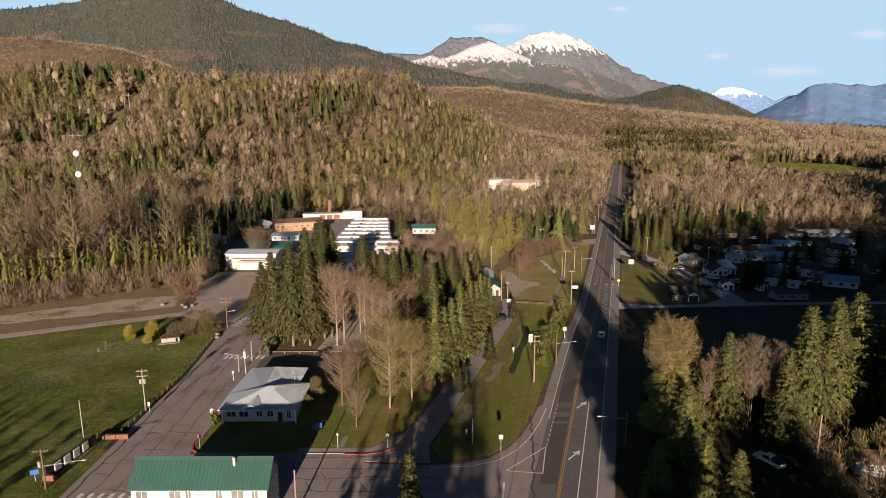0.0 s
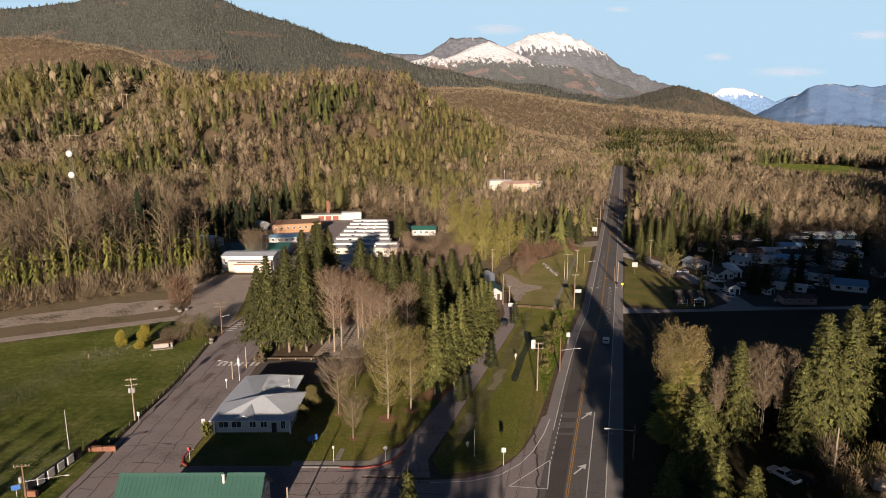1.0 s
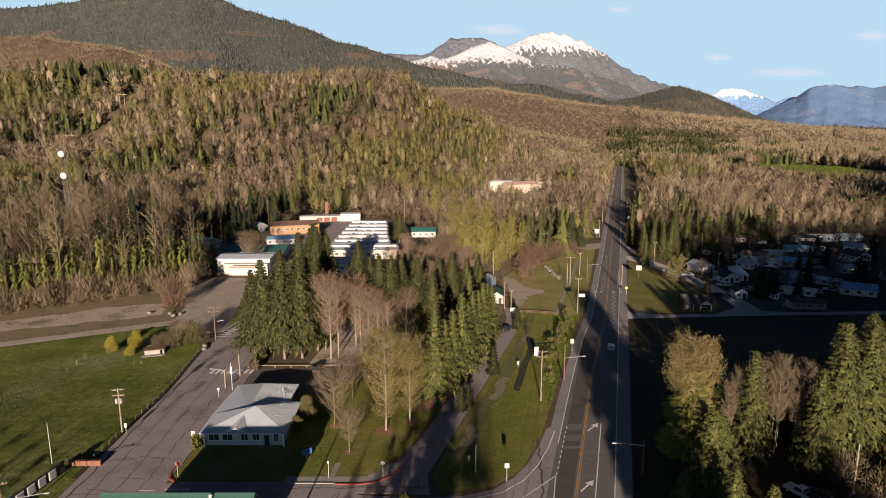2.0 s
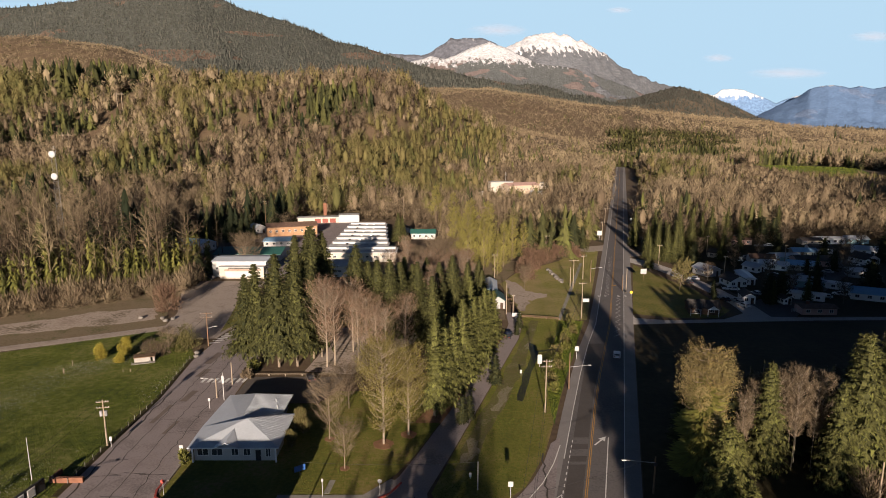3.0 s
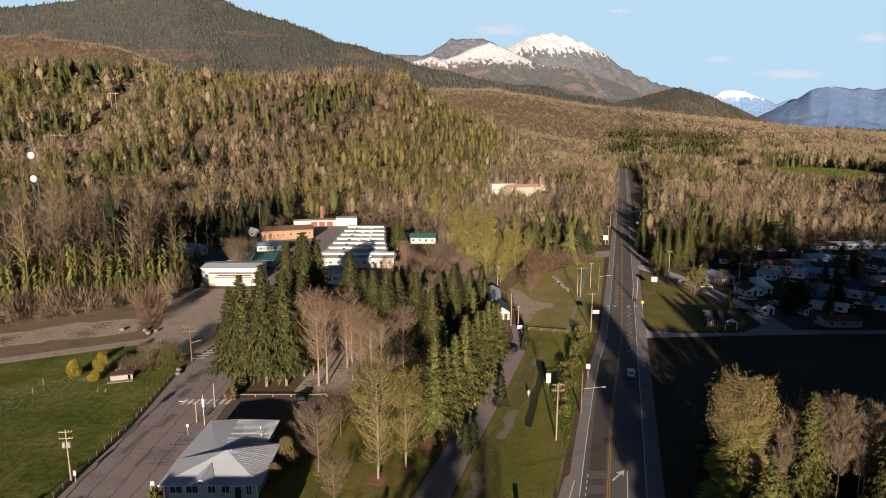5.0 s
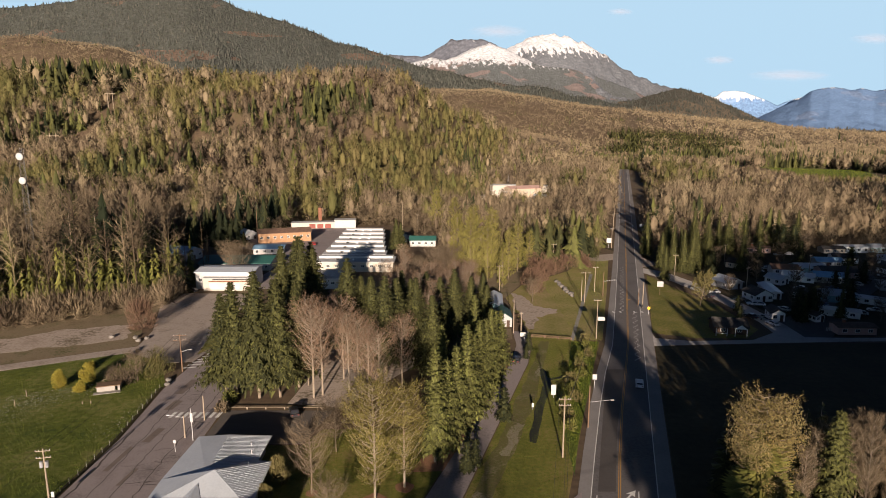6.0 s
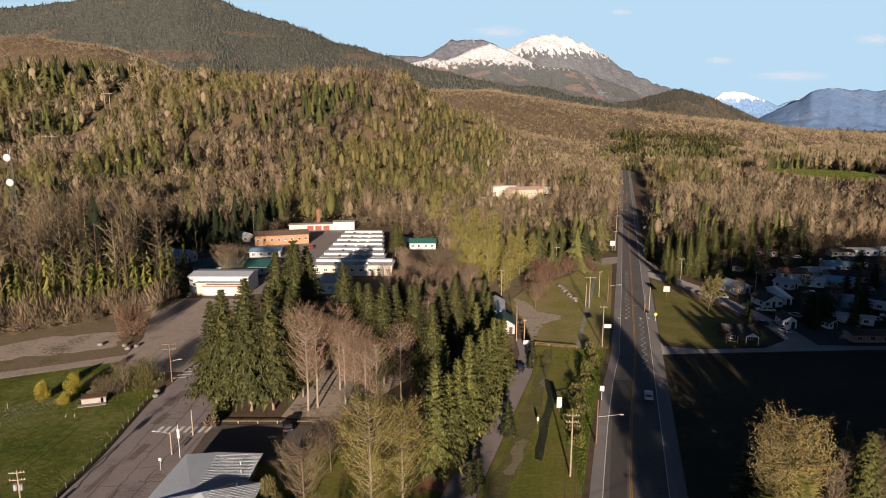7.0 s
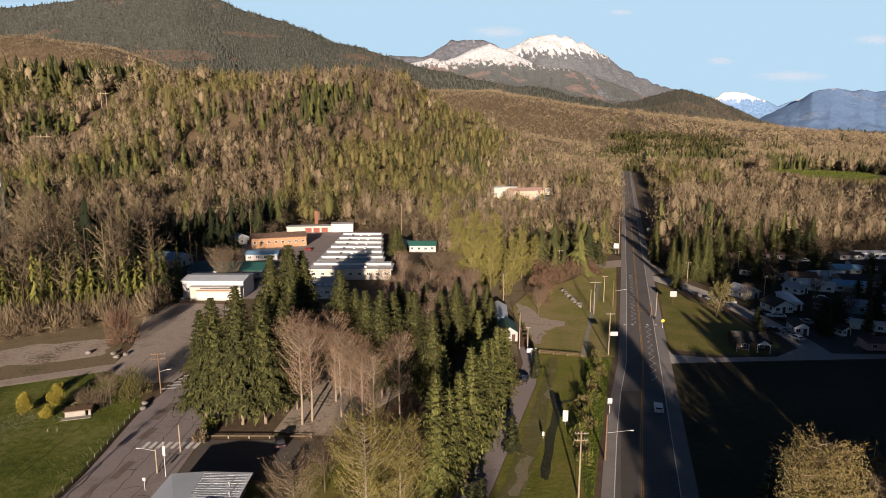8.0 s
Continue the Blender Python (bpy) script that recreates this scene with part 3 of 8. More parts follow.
# crossings: one bar a piece
for y0, x0, x1, k in ((156.3, -57.5, -46.5, 8), (178, -54.5, -42.5, 8), (92.4, -60.5, -48.5, 7)):
    for i in range(k):
        x = x0 + (x1 - x0) * (i + 0.5) / k
        line([(x, y0 - 1.3), (x + 0.25, y0 + 1.3)], 0.72, street, z=0.072)
for i in range(9):
    line([(-65.3 + i * 0.5, 182.5 + i * 2.0), (-62.2 + i * 0.5, 183.3 + i * 2.0)], 0.7, street, z=0.072)
line([(-46.2, 104.6), (-42, 104.6)], 0.3, street, z=0.075)
line([(-50.5, 104.4), (-47.8, 104.4)], 0.25, street, z=0.075)
line([(-51.0, 101.9), (-48.2, 101.9)], 0.25, street, z=0.075)


# tar-sealed cracks
def crack(pts, parent, w=0.16):
    r = random.Random(int(pts[0][0] * 7 + pts[0][1] * 13))
    out = []
    for (x0, y0), (x1, y1) in zip(pts, pts[1:]):
        k = max(2, int(math.hypot(x1 - x0, y1 - y0) / 1.4))
        for i in range(k):
            out.append((x0 + (x1 - x0) * i / k + r.uniform(-0.3, 0.3), y0 + (y1 - y0) * i / k + r.uniform(-0.3, 0.3)))
    part("sealed_crack", ribbon(out + [pts[-1]], w, 0.068), M_TAR, parent)


for x, a, b in ((-58.3, 60, 176), (-54.6, 60, 185), (-50.8, 60, 168), (-61.5, 60, 150)):
    crack([(x, a), (x + 0.3, (a + b) / 2), (x - 0.2, b)], street, 0.13 if x > -60 else 0.3)
rc = random.Random(4)
for i in range(46):
    x, y = rc.uniform(-61, -50), rc.uniform(75, 172)
    crack([(x, y), (min(x + rc.uniform(2, 5), -47.5), y + rc.uniform(-0.8, 0.8))], street, 0.10)
for i in range(5):
    y = 90.5 + i * 3.6
    crack([(-26, y), (-12, y + rc.uniform(-0.9, 0.9)), (1, y + rc.uniform(-0.9, 0.9))], street, 0.13)
    for j in range(5):
        x = rc.uniform(-24, -2)
        crack([(x, y), (x + rc.uniform(-1.6, 1.6), y + rc.uniform(1.2, 3.4))], street, 0.12)
crack([(14.6, 90), (16.2, 101), (17.6, 113), (18.6, 122)], highway, 0.3)
for i in range(5):
    x, y = rc.uniform(-60, -52), rc.uniform(110, 170)
    part("asphalt_patch", ribbon([(x, y), (x + 0.6, y + rc.uniform(4, 9))], rc.uniform(0.8, 2.0), 0.0655), M_MEND, street)

# ---- lawns, gravel, paths ----
def patch(label, category, points, z, material, thick=0.03):
    return tagged(part(category.replace(" ", "_"), sheet(points, z, thick), material), label, category, kind="structure")


def ragged(points, spread, seed, k=5):
    """A polygon with its sides broken into small uneven steps."""
    r = random.Random(seed)
    out = []
    for (x0, y0), (x1, y1) in zip(points, points[1:] + points[:1]):
        out += [(x0 + (x1 - x0) * i / k + r.uniform(-spread, spread), y0 + (y1 - y0) * i / k + r.uniform(-spread, spread)) for i in range(k)]
    return out


patch("green meadow beside the street, dotted with pale flowers", "meadow", [(-62.9, 40), (-62.9, 146), (-65, 172), (-72, 186), (-84, 194), (-130, 169), (-210, 128), (-210, 40)], 0.02, M_FIELD)
patch("grey gravel farm track along the meadow", "gravel track", [(-72, 195), (-84, 198.6), (-130, 175.6), (-210, 135), (-210, 130), (-130, 170.6), (-84, 193.4), (-72, 187)], 0.035, M_GRAVEL)
patch("dry rough grass between track and wood", "rough grass", [(-84, 199), (-130, 176), (-210, 136), (-210, 200), (-149, 206), (-129, 220), (-105, 237), (-96, 244), (-90, 214)], 0.014, M_DRY)
patch("grass bank between yard and street", "grass bank", [(-61.5, 205), (-64, 219), (-69, 240), (-73, 236), (-68.5, 214), (-65.2, 192)], 0.05, M_LAWN)
patch("pale gravel yard in front of the white shed", "gravel yard", [(-64.5, 187), (-61, 207), (-66, 222), (-69, 254), (-96, 256), (-113, 292), (-120, 288), (-98, 246), (-86, 212), (-84, 198), (-72, 186)], 0.03, M_GRAVEL)
patch("bare dirt strip along the wood", "dirt strip", ragged([(-90, 204), (-95, 219), (-112, 213), (-126, 204), (-150, 190), (-150, 182), (-132, 187), (-110, 197)], 1.1, 21, 7), 0.028, M_DIRT)
patch("lawn with shade around the white house", "lawn", [(-46.4, 106.9), (-14, 106.9), (-8, 115), (-5.2, 121), (4, 147), (-4, 150), (-24, 150), (-27, 143.5), (-46.4, 143.5)], 0.024, M_LAWN)
# dark asphalt mix used here for the shadow that covers the car park
patch("asphalt car park behind the white house, coloured dark for its shadow", "car park", [(-46.6, 144), (-27, 144), (-23.5, 158.5), (-46.4, 158.5)], 0.04, M_PATCH)
patch("reddish gravel drive under the trees", "gravel drive", [(-34, 162), (-22, 160), (-10, 180), (2, 196), (-4, 205), (-30, 196)], 0.03, M_DIRT)
patch("strip of bark mulch beside the lane", "mulch bed", [(-6, 134), (1.2, 134.5), (9.0, 160), (16.6, 186), (14, 187), (5, 160)], 0.03, M_CHIPS)
patch("sunny grass strip between lane and highway", "grass verge", [(1.7, 121), (-1.8, 109), (0, 103.8), (9, 105.6), (14, 111), (19, 122), (22, 132), (34, 172), (44, 203), (36, 204), (25, 206.5), (24.6, 200), (21.7, 186), (14, 161.2)], 0.024, M_LAWN)
# near-black colour painted for a long cast shadow on the grass
M_SHADOW_BAND = mat("painted_shadow_band", [(0.012, 0.012, 0.010), (0.024, 0.022, 0.017)], 0.8, 0.6, 0.4, 6)
M_TRAIL = mat("trodden_dry_grass", [(0.150, 0.118, 0.058), (0.110, 0.100, 0.036), (0.205, 0.165, 0.105)], 0.25, 0.95, 0.6, 4.0, fine=2.2)
M_TRAIL_BARE = mat("bare_trail_gravel", [(0.185, 0.150, 0.100), (0.260, 0.220, 0.165), (0.130, 0.115, 0.055)], 0.35, 0.95, 0.6, 4.0, fine=2.6)
patch("trodden trail along the grass strip", "trail", ragged([(2.2, 116), (5.0, 116), (9.5, 132), (15, 147), (20.5, 166), (25.5, 186), (29.4, 203), (27.2, 203), (23, 187), (17.5, 168), (12, 150), (6.5, 134)], 0.5, 3), 0.058, M_TRAIL)
patch("near-black band painted as a long shadow across the grass strip", "ditch", ragged([(16.4, 144.8), (17.4, 144.4), (21.0, 157), (25.4, 175), (25.0, 182), (23.8, 182), (23.4, 172), (19.0, 158)], 0.25, 5, 4), 0.066, M_SHADOW_BAND)
patch("narrow near-black band painted as shadow across the grass strip", "ditch", ragged([(24.4, 174.6), (30.6, 177), (30.6, 178), (24.4, 176.2)], 0.2, 6, 4), 0.0665, M_SHADOW_BAND)
for k, pts in enumerate(([(3.4, 119), (5.6, 119.5), (7.4, 127), (5.2, 128)], [(10.5, 140), (12.6, 140), (16.6, 152), (14.4, 152.5)], [(22.6, 178), (23.8, 178), (25, 184), (23.8, 184)])):
    patch("bare gravel showing on the trail", "gravel patch", ragged(pts, 0.7, 7 + k, 7), 0.064, M_TRAIL_BARE)
patch("mown park lawn with a worn gravel patch", "lawn", [(25, 207), (36, 204.4), (45, 204), (61, 262), (76, 318), (66, 318), (52, 292), (30, 268), (22, 250)], 0.026, M_PARK)
patch("worn patch of pale gravel in the park", "gravel patch", ragged([(25.5, 214), (27.5, 214), (30, 226), (37, 232), (37.5, 235), (31, 239), (29, 252), (25, 256), (24, 236)], 0.7, 12, 6), 0.034, M_DIRT)
patch("bright grass bank beside the highway", "grass bank", [(22.6, 133), (26, 146), (35.5, 176), (43.5, 203), (36, 203), (30, 178), (24, 152)], 0.03, M_BANK)
patch("rough pasture beside the highway, its shade deepened in the colour", "pasture", [(hwy(60) + 3.1, 60), (hwy(199) + 3.1, 199), (64, 199.5), (96, 201.5), (190, 204), (190, 120), (90, 105), (50, 60)], 0.02, M_SHADEFIELD)
patch("pale gravel road into the village", "village road", [(hwy(199) + 2.8, 199.5), (70, 200.5), (94, 202), (116, 203.3), (190, 205), (190, 207.5), (116, 206.3), (104, 207), (104.5, 218), (103, 240), (98, 272), (93, 290), (84, 300), (80, 296), (90, 274), (95, 252), (98, 222), (97, 211), (88, 204.5), (70, 203.5), (hwy(203) + 4.5, 206), (hwy(210) + 2.8, 210)], 0.036, M_GRAVEL_V)
patch("yards and rough grass between the village houses, darkened for shade", "yard", [(105, 208), (190, 208), (250, 300), (240, 352), (80, 345), (98, 300), (104, 262), (106, 225)], 0.018, M_SHADEFIELD)
patch("dark asphalt village street between houses", "village street", [(104, 207), (112, 207), (150, 250), (200, 300), (190, 304), (140, 255), (104, 222)], 0.03, M_PATCH)
patch("grass verge beside the highway", "grass verge", [(hwy(211) + 3, 211), (72, 206), (87, 206), (94, 214), (93, 240), (86, 268), (hwy(285) + 4, 285)], 0.022, M_LAWN)
patch("gravel shoulder pull-out at the junction", "gravel apron", [(hwy(300) + 2.8, 300), (96, 306), (92, 322), (hwy(328) + 2.8, 328)], 0.034, M_GRAVEL)
patch("gravel drive joining the highway", "gravel drive", [(hwy(316) - 10, 316), (70, 312), (62, 318), (64, 324), (hwy(330) - 10, 330)], 0.034, M_GRAVEL)
patch("green pasture in the valley woods", "pasture", [(490, 1010), (600, 940), (548, 830), (482, 741), (440, 800), (455, 900)], 0.3, M_BANK)
patch("paved school yard between the roofs", "school yard", [(-76, 262), (-52, 262), (-50, 300), (-48, 395), (-60, 420), (-100, 415), (-104, 345), (-80, 330), (-72, 300)], 0.046, M_ASPHALT)


# ---- trees ----
def spikes(base, way, length, width, rng):
    """Thin triangles: from base along way, each with its own turn."""
    n = len(base)
    side = np.cross(way, rng.normal(size=(n, 3)))
    side /= np.linalg.norm(side, axis=1, keepdims=True) + 1e-9
    v = np.empty((n, 3, 3))
    v[:, 0] = base - side * width[:, None] / 2
    v[:, 1] = base + side * width[:, None] / 2
    v[:, 2] = base + way * length[:, None]
    return v


def unit(a):
    return a / (np.linalg.norm(a, axis=1, keepdims=True) + 1e-9)


def outward(tris, h, cone=False):
    """For each leaf or twig the direction out of its crown's round form."""
    c = tris.mean(1)
    if cone:
        return unit(np.stack([c[:, 0], c[:, 1], 0.30 * np.hypot(c[:, 0], c[:, 1]) + 0.2], 1))
    return unit((c - np.array([0, 0, h * 0.45])) * np.array([1, 1, 0.6]))


# direction to the sun, used to tilt twig normals and brighten the woods
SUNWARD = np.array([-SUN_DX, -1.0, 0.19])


def crown_cloud(n, seed, h=16.0, r=4.0, low=0.28, clumps=8, size=1.0, up=0.6, thin=0.30, loose=0.5):
    """The crown of a leafless or budding broadleaf tree, as many twig triangles gathered in uneven clumps. Returns (n, 3, 3)."""
    rng = np.random.default_rng(seed)
    cz = rng.uniform(low + 0.12, 0.86, clumps)
    ca = rng.uniform(0, 6.283, clumps) + np.arange(clumps) * 2.4
    reach = r * np.sqrt(np.clip(1 - ((cz - 0.55) / 0.5) ** 2, 0.1, 1)) * rng.uniform(0.35, 0.75, clumps)
    cen = np.stack([reach * np.cos(ca), reach * np.sin(ca), cz * h], 1)
    cen[0] = 0, 0, h * 0.84
    rad = r * rng.uniform(0.38, 0.62, clumps)
    k = rng.integers(0, clumps, n)
    d = unit(rng.normal(size=(n, 3)))
    p = cen[k] + d * (rad[k] * rng.uniform(0.25, 1.0, n) ** 0.5)[:, None] * np.array([1, 1, 1.25])
    p[:, 2] = np.maximum(p[:, 2], h * low)
    out = unit(p - np.array([0, 0, h * 0.42]))
    way = unit(out * 0.8 + rng.normal(size=(n, 3)) * loose + np.array([0, 0, up]))
    ln = rng.uniform(0.8, 1.7, n) * size
    return spikes(p, way, ln, ln * thin * rng.uniform(0.7, 1.4, n), rng)


ICO = bmesh.new()
bmesh.ops.create_icosphere(ICO, subdivisions=1, radius=1.0)
ICO_TRIS = np.array([[tuple(v.co) for v in f.verts] for f in ICO.faces])
ICO.free()


def puff_crown(n, seed, h, r, low=0.2, lobes=6, fleck=1.2, core=0.5, slim=0.55, up=0.6):
    """A far broadleaf crown: uneven lobes of fine twig tufts about a core of darker wood. Returns triangles and normals."""
    rng = np.random.default_rng(seed)
    cz = low + 0.14 + (0.74 - low) * (np.arange(lobes) + rng.uniform(0, 1, lobes)) / lobes
    ca = np.arange(lobes) * 2.4 + rng.uniform(-0.6, 0.6, lobes)
    wide = np.sqrt(np.clip(1 - ((cz - 0.50) / 0.54) ** 2, 0.10, 1))
    cen = np.stack([0.55 * r * wide * np.cos(ca), 0.55 * r * wide * np.sin(ca), cz * h], 1)
    cen[-1, :2] *= 0.3
    rad = r * (0.30 + 0.30 * wide) * rng.uniform(0.75, 1.25, lobes)
    tris, norms = [], []
    if core:
        tris.append(np.array([0, 0, h * (0.5 + low * 0.4)]) + ICO_TRIS * np.array([r * core * 0.7, r * core * 0.7, h * 0.33 * (1 - low)]))
        norms.append(ICO_TRIS)
    k = rng.choice(lobes, n, p=rad ** 2 / (rad ** 2).sum())
    d = unit(rng.normal(size=(n, 3)) + np.array([0, 0, 0.2]))
    p = cen[k] + d * (rad[k] * rng.uniform(0.3, 1.08, n) ** 0.6)[:, None] * np.array([1, 1, 1.35])
    way = unit(d * 0.6 + rng.normal(size=(n, 3)) * 0.45 + np.array([0, 0, up]))
    ln = fleck * rng.uniform(0.5, 1.5, n)
    tris.append(spikes(p - way * (ln * 0.3)[:, None], way, ln, ln * slim * rng.uniform(0.6, 1.4, n), rng))
    norms.append(np.repeat(d[:, None, :], 3, 1))
    tris, norms = np.concatenate(tris), np.concatenate(norms)
    whole = (tris - np.array([0, 0, h * 0.45])) * np.array([1, 1, 0.5])
    whole /= np.linalg.norm(whole, axis=2, keepdims=True) + 1e-9
    norms = norms * 0.5 + whole * 0.5
    return tris, norms / (np.linalg.norm(norms, axis=2, keepdims=True) + 1e-9)


def bare_crown(n, seed, h, r, low=0.22, limbs=30):
    """A leafless tree whose stem and ascending limbs show, with a thin haze of twigs. Returns triangles."""
    rng = np.random.default_rng(seed)
    q = np.sort(rng.uniform(0, 1, limbs))
    z = h * (low + (0.95 - low) * q)
    a = np.arange(limbs) * 2.4 + rng.uniform(-0.5, 0.5, limbs)
    reach = r * np.sqrt(np.clip(1 - ((q - 0.42) / 0.66) ** 2, 0.1, 1)) * rng.uniform(0.5, 1.15, limbs)
    way = unit(np.stack([np.cos(a), np.sin(a), rng.uniform(0.6, 1.3, limbs)], 1))
    base = np.stack([0 * z, 0 * z, z], 1)
    tris = [trunk_tris(h, 0.20, (rng.normal(0, 0.4), rng.normal(0, 0.4)), 1.0), spikes(base, way, reach * 1.35, np.full(limbs, 0.13), rng), spikes(base, way, reach * 1.35, np.full(limbs, 0.13), rng)]
    k = rng.choice(limbs, n, p=reach / reach.sum())
    p = base[k] + way[k] * (reach[k] * 1.3 * rng.uniform(0.25, 1.0, n))[:, None] + rng.normal(size=(n, 3)) * 0.12
    tw = unit(way[k] * 0.7 + rng.normal(size=(n, 3)) * 0.6 + np.array([0, 0, 0.3]))
    ln = rng.uniform(0.6, 1.7, n)
    tris.append(spikes(p, tw, ln, ln * rng.uniform(0.06, 0.13, n), rng))
    return np.concatenate(tris)


def spire_crown(n, seed, h=24.0, r=3.4, low=0.05, tiers=6, sides=7, fine=0.8):
    """A far conifer: jagged tiers of boughs round the stem, with loose sprays between. Returns triangles and normals."""
    rng = np.random.default_rng(seed)
    tris = []
    for t in range(tiers):
        q = t / tiers
        z0 = h * (low + (1 - low) * q)
        top = min(h, z0 + h * (1 - low) / tiers * 2.0)
        rr = r * 0.62 * (1 - q) ** 0.8 * rng.uniform(0.5, 1.1, sides) + 0.15
        a = np.arange(sides) * 6.283 / sides + rng.uniform(-0.3, 0.3, sides) + t
        ring = np.stack([rr * np.cos(a), rr * np.sin(a), z0 - 0.25 * rr + rng.uniform(-0.5, 0.5, sides)], 1)
        apex = np.array([0, 0, top])
        tris.append(np.stack([ring, np.roll(ring, -1, 0), np.repeat(apex[None], sides, 0)], 1))
    tris.append(conifer_cloud(n, seed + 7, h, r * 1.08, low, 0.9, 1, 0.35, 0.8, fine))
    tris = np.concatenate(tris)
    o = np.stack([tris[..., 0], tris[..., 1], 0.34 * np.hypot(tris[..., 0], tris[..., 1]) + 0.15], -1)
    return tris, o / (np.linalg.norm(o, axis=2, keepdims=True) + 1e-9)


def trunk_tris(h, r0, lean=(0, 0), top=0.8):
    """A plain three-sided trunk as triangles."""
    a = np.array([0, 2.094, 4.189])
    lo = np.stack([r0 * np.cos(a), r0 * np.sin(a), np.zeros(3)], 1)
    hi = np.stack([r0 * 0.25 * np.cos(a) + lean[0], r0 * 0.25 * np.sin(a) + lean[1], np.full(3, h * top)], 1)
    t = []
    for i in range(3):
        j = (i + 1) % 3
        t += [[lo[i], lo[j], hi[j]], [lo[i], hi[j], hi[i]]]
    return np.array(t)


def conifer_cloud(n, seed, h=24.0, r=3.6, low=0.08, droop=0.35, sprays=1, ragged=0.25, power=0.85, fine=1.0):
    """The boughs of a conifer: drooping sprays in whorls round the stem. Returns (m, 3, 3)."""
    rng = np.random.default_rng(seed)
    q = 1 - rng.uniform(0, 1, n) ** 0.62 * 0.995
    z = h * (low + (1 - low) * q)
    reach = r * (1 - q) ** power * rng.uniform(1 - ragged * 1.5, 1 + ragged * 0.6, n) + 0.30
    lob = 1 + 0.18 * np.sin(3 * rng.uniform(0, 6.28) + z * 1.1)
    reach *= lob
    a = rng.uniform(0, 6.283, n)
    out = np.stack([np.cos(a), np.sin(a), np.zeros(n)], 1)
    dz = -droop * reach * rng.uniform(0.6, 1.3, n) + 0.25 * reach * q
    side = np.stack([-np.sin(a), np.cos(a), np.zeros(n)], 1)
    root = np.stack([np.zeros(n), np.zeros(n), z], 1) + out * (reach * 0.08)[:, None]
    tip = root + out * reach[:, None]
    tip[:, 2] += dz
    tris = []
    if sprays == 1:
        w = ((0.30 * reach + 0.25) * fine)[:, None]
        mid = root * 0.42 + tip * 0.58
        l, rr = mid - side * w, mid + side * w
        l[:, 2] -= 0.1 * reach
        rr[:, 2] -= 0.1 * reach
        tris = [np.stack([root, l, tip], 1), np.stack([root, tip, rr], 1)]
    else:
        # whorl by whorl: flat feathered boughs that rise near the top and hang near the foot
        rows = max(8, int(h * (1 - low) / 0.62))
        lag = rng.uniform(0, 6.283)
        level = (np.floor(q * rows) + 0.5 + rng.normal(0, 0.10, n)) / rows
        q = np.clip(level, 0.004, 0.985)
        swell = rng.uniform(0.84, 1.10, rows + 2)[np.clip((q * rows).astype(int), 0, rows)]
        reach = (r * (1 - q) ** power * swell * rng.uniform(1 - ragged, 1.06, n) + 0.22) * (1 + 0.12 * np.sin(a + lag + q * 5))
        z = h * (low + (1 - low) * q)
        root = np.stack([np.zeros(n), np.zeros(n), z], 1) + out * 0.1
        lift = (0.55 * q - droop * (1 - q) * 0.9)[:, None] * reach[:, None]
        for s in range(sprays):
            u = (s + rng.uniform(0.25, 1.0, n)) / sprays
            p = root + out * (reach * u)[:, None]
            p[:, 2] += (lift[:, 0] * u ** 1.3) + 0.10 * reach * u * u
            for sg in (-1, 1):
                ln = (0.36 * reach * (1.08 - u) + 0.34) * rng.uniform(0.7, 1.25, n)
                way = unit(out * rng.uniform(0.5, 1.0, n)[:, None] + side * sg * rng.uniform(0.35, 0.95, n)[:, None] + rng.normal(size=(n, 3)) * 0.12 + np.array([0, 0, 0.02]))
                way[:, 2] += lift[:, 0] / (reach + 0.1) * 0.7 - 0.10
                tris.append(spikes(p, unit(way), ln, ln * rng.uniform(0.26, 0.42, n), rng))
    lead = np.array([[[-0.12, 0, h * 0.94], [0.12, 0, h * 0.94], [0, 0, h * 1.02]], [[0, -0.12, h * 0.94], [0, 0.12, h * 0.94], [0, 0, h * 1.02]]])
    return np.concatenate(tris + [lead])


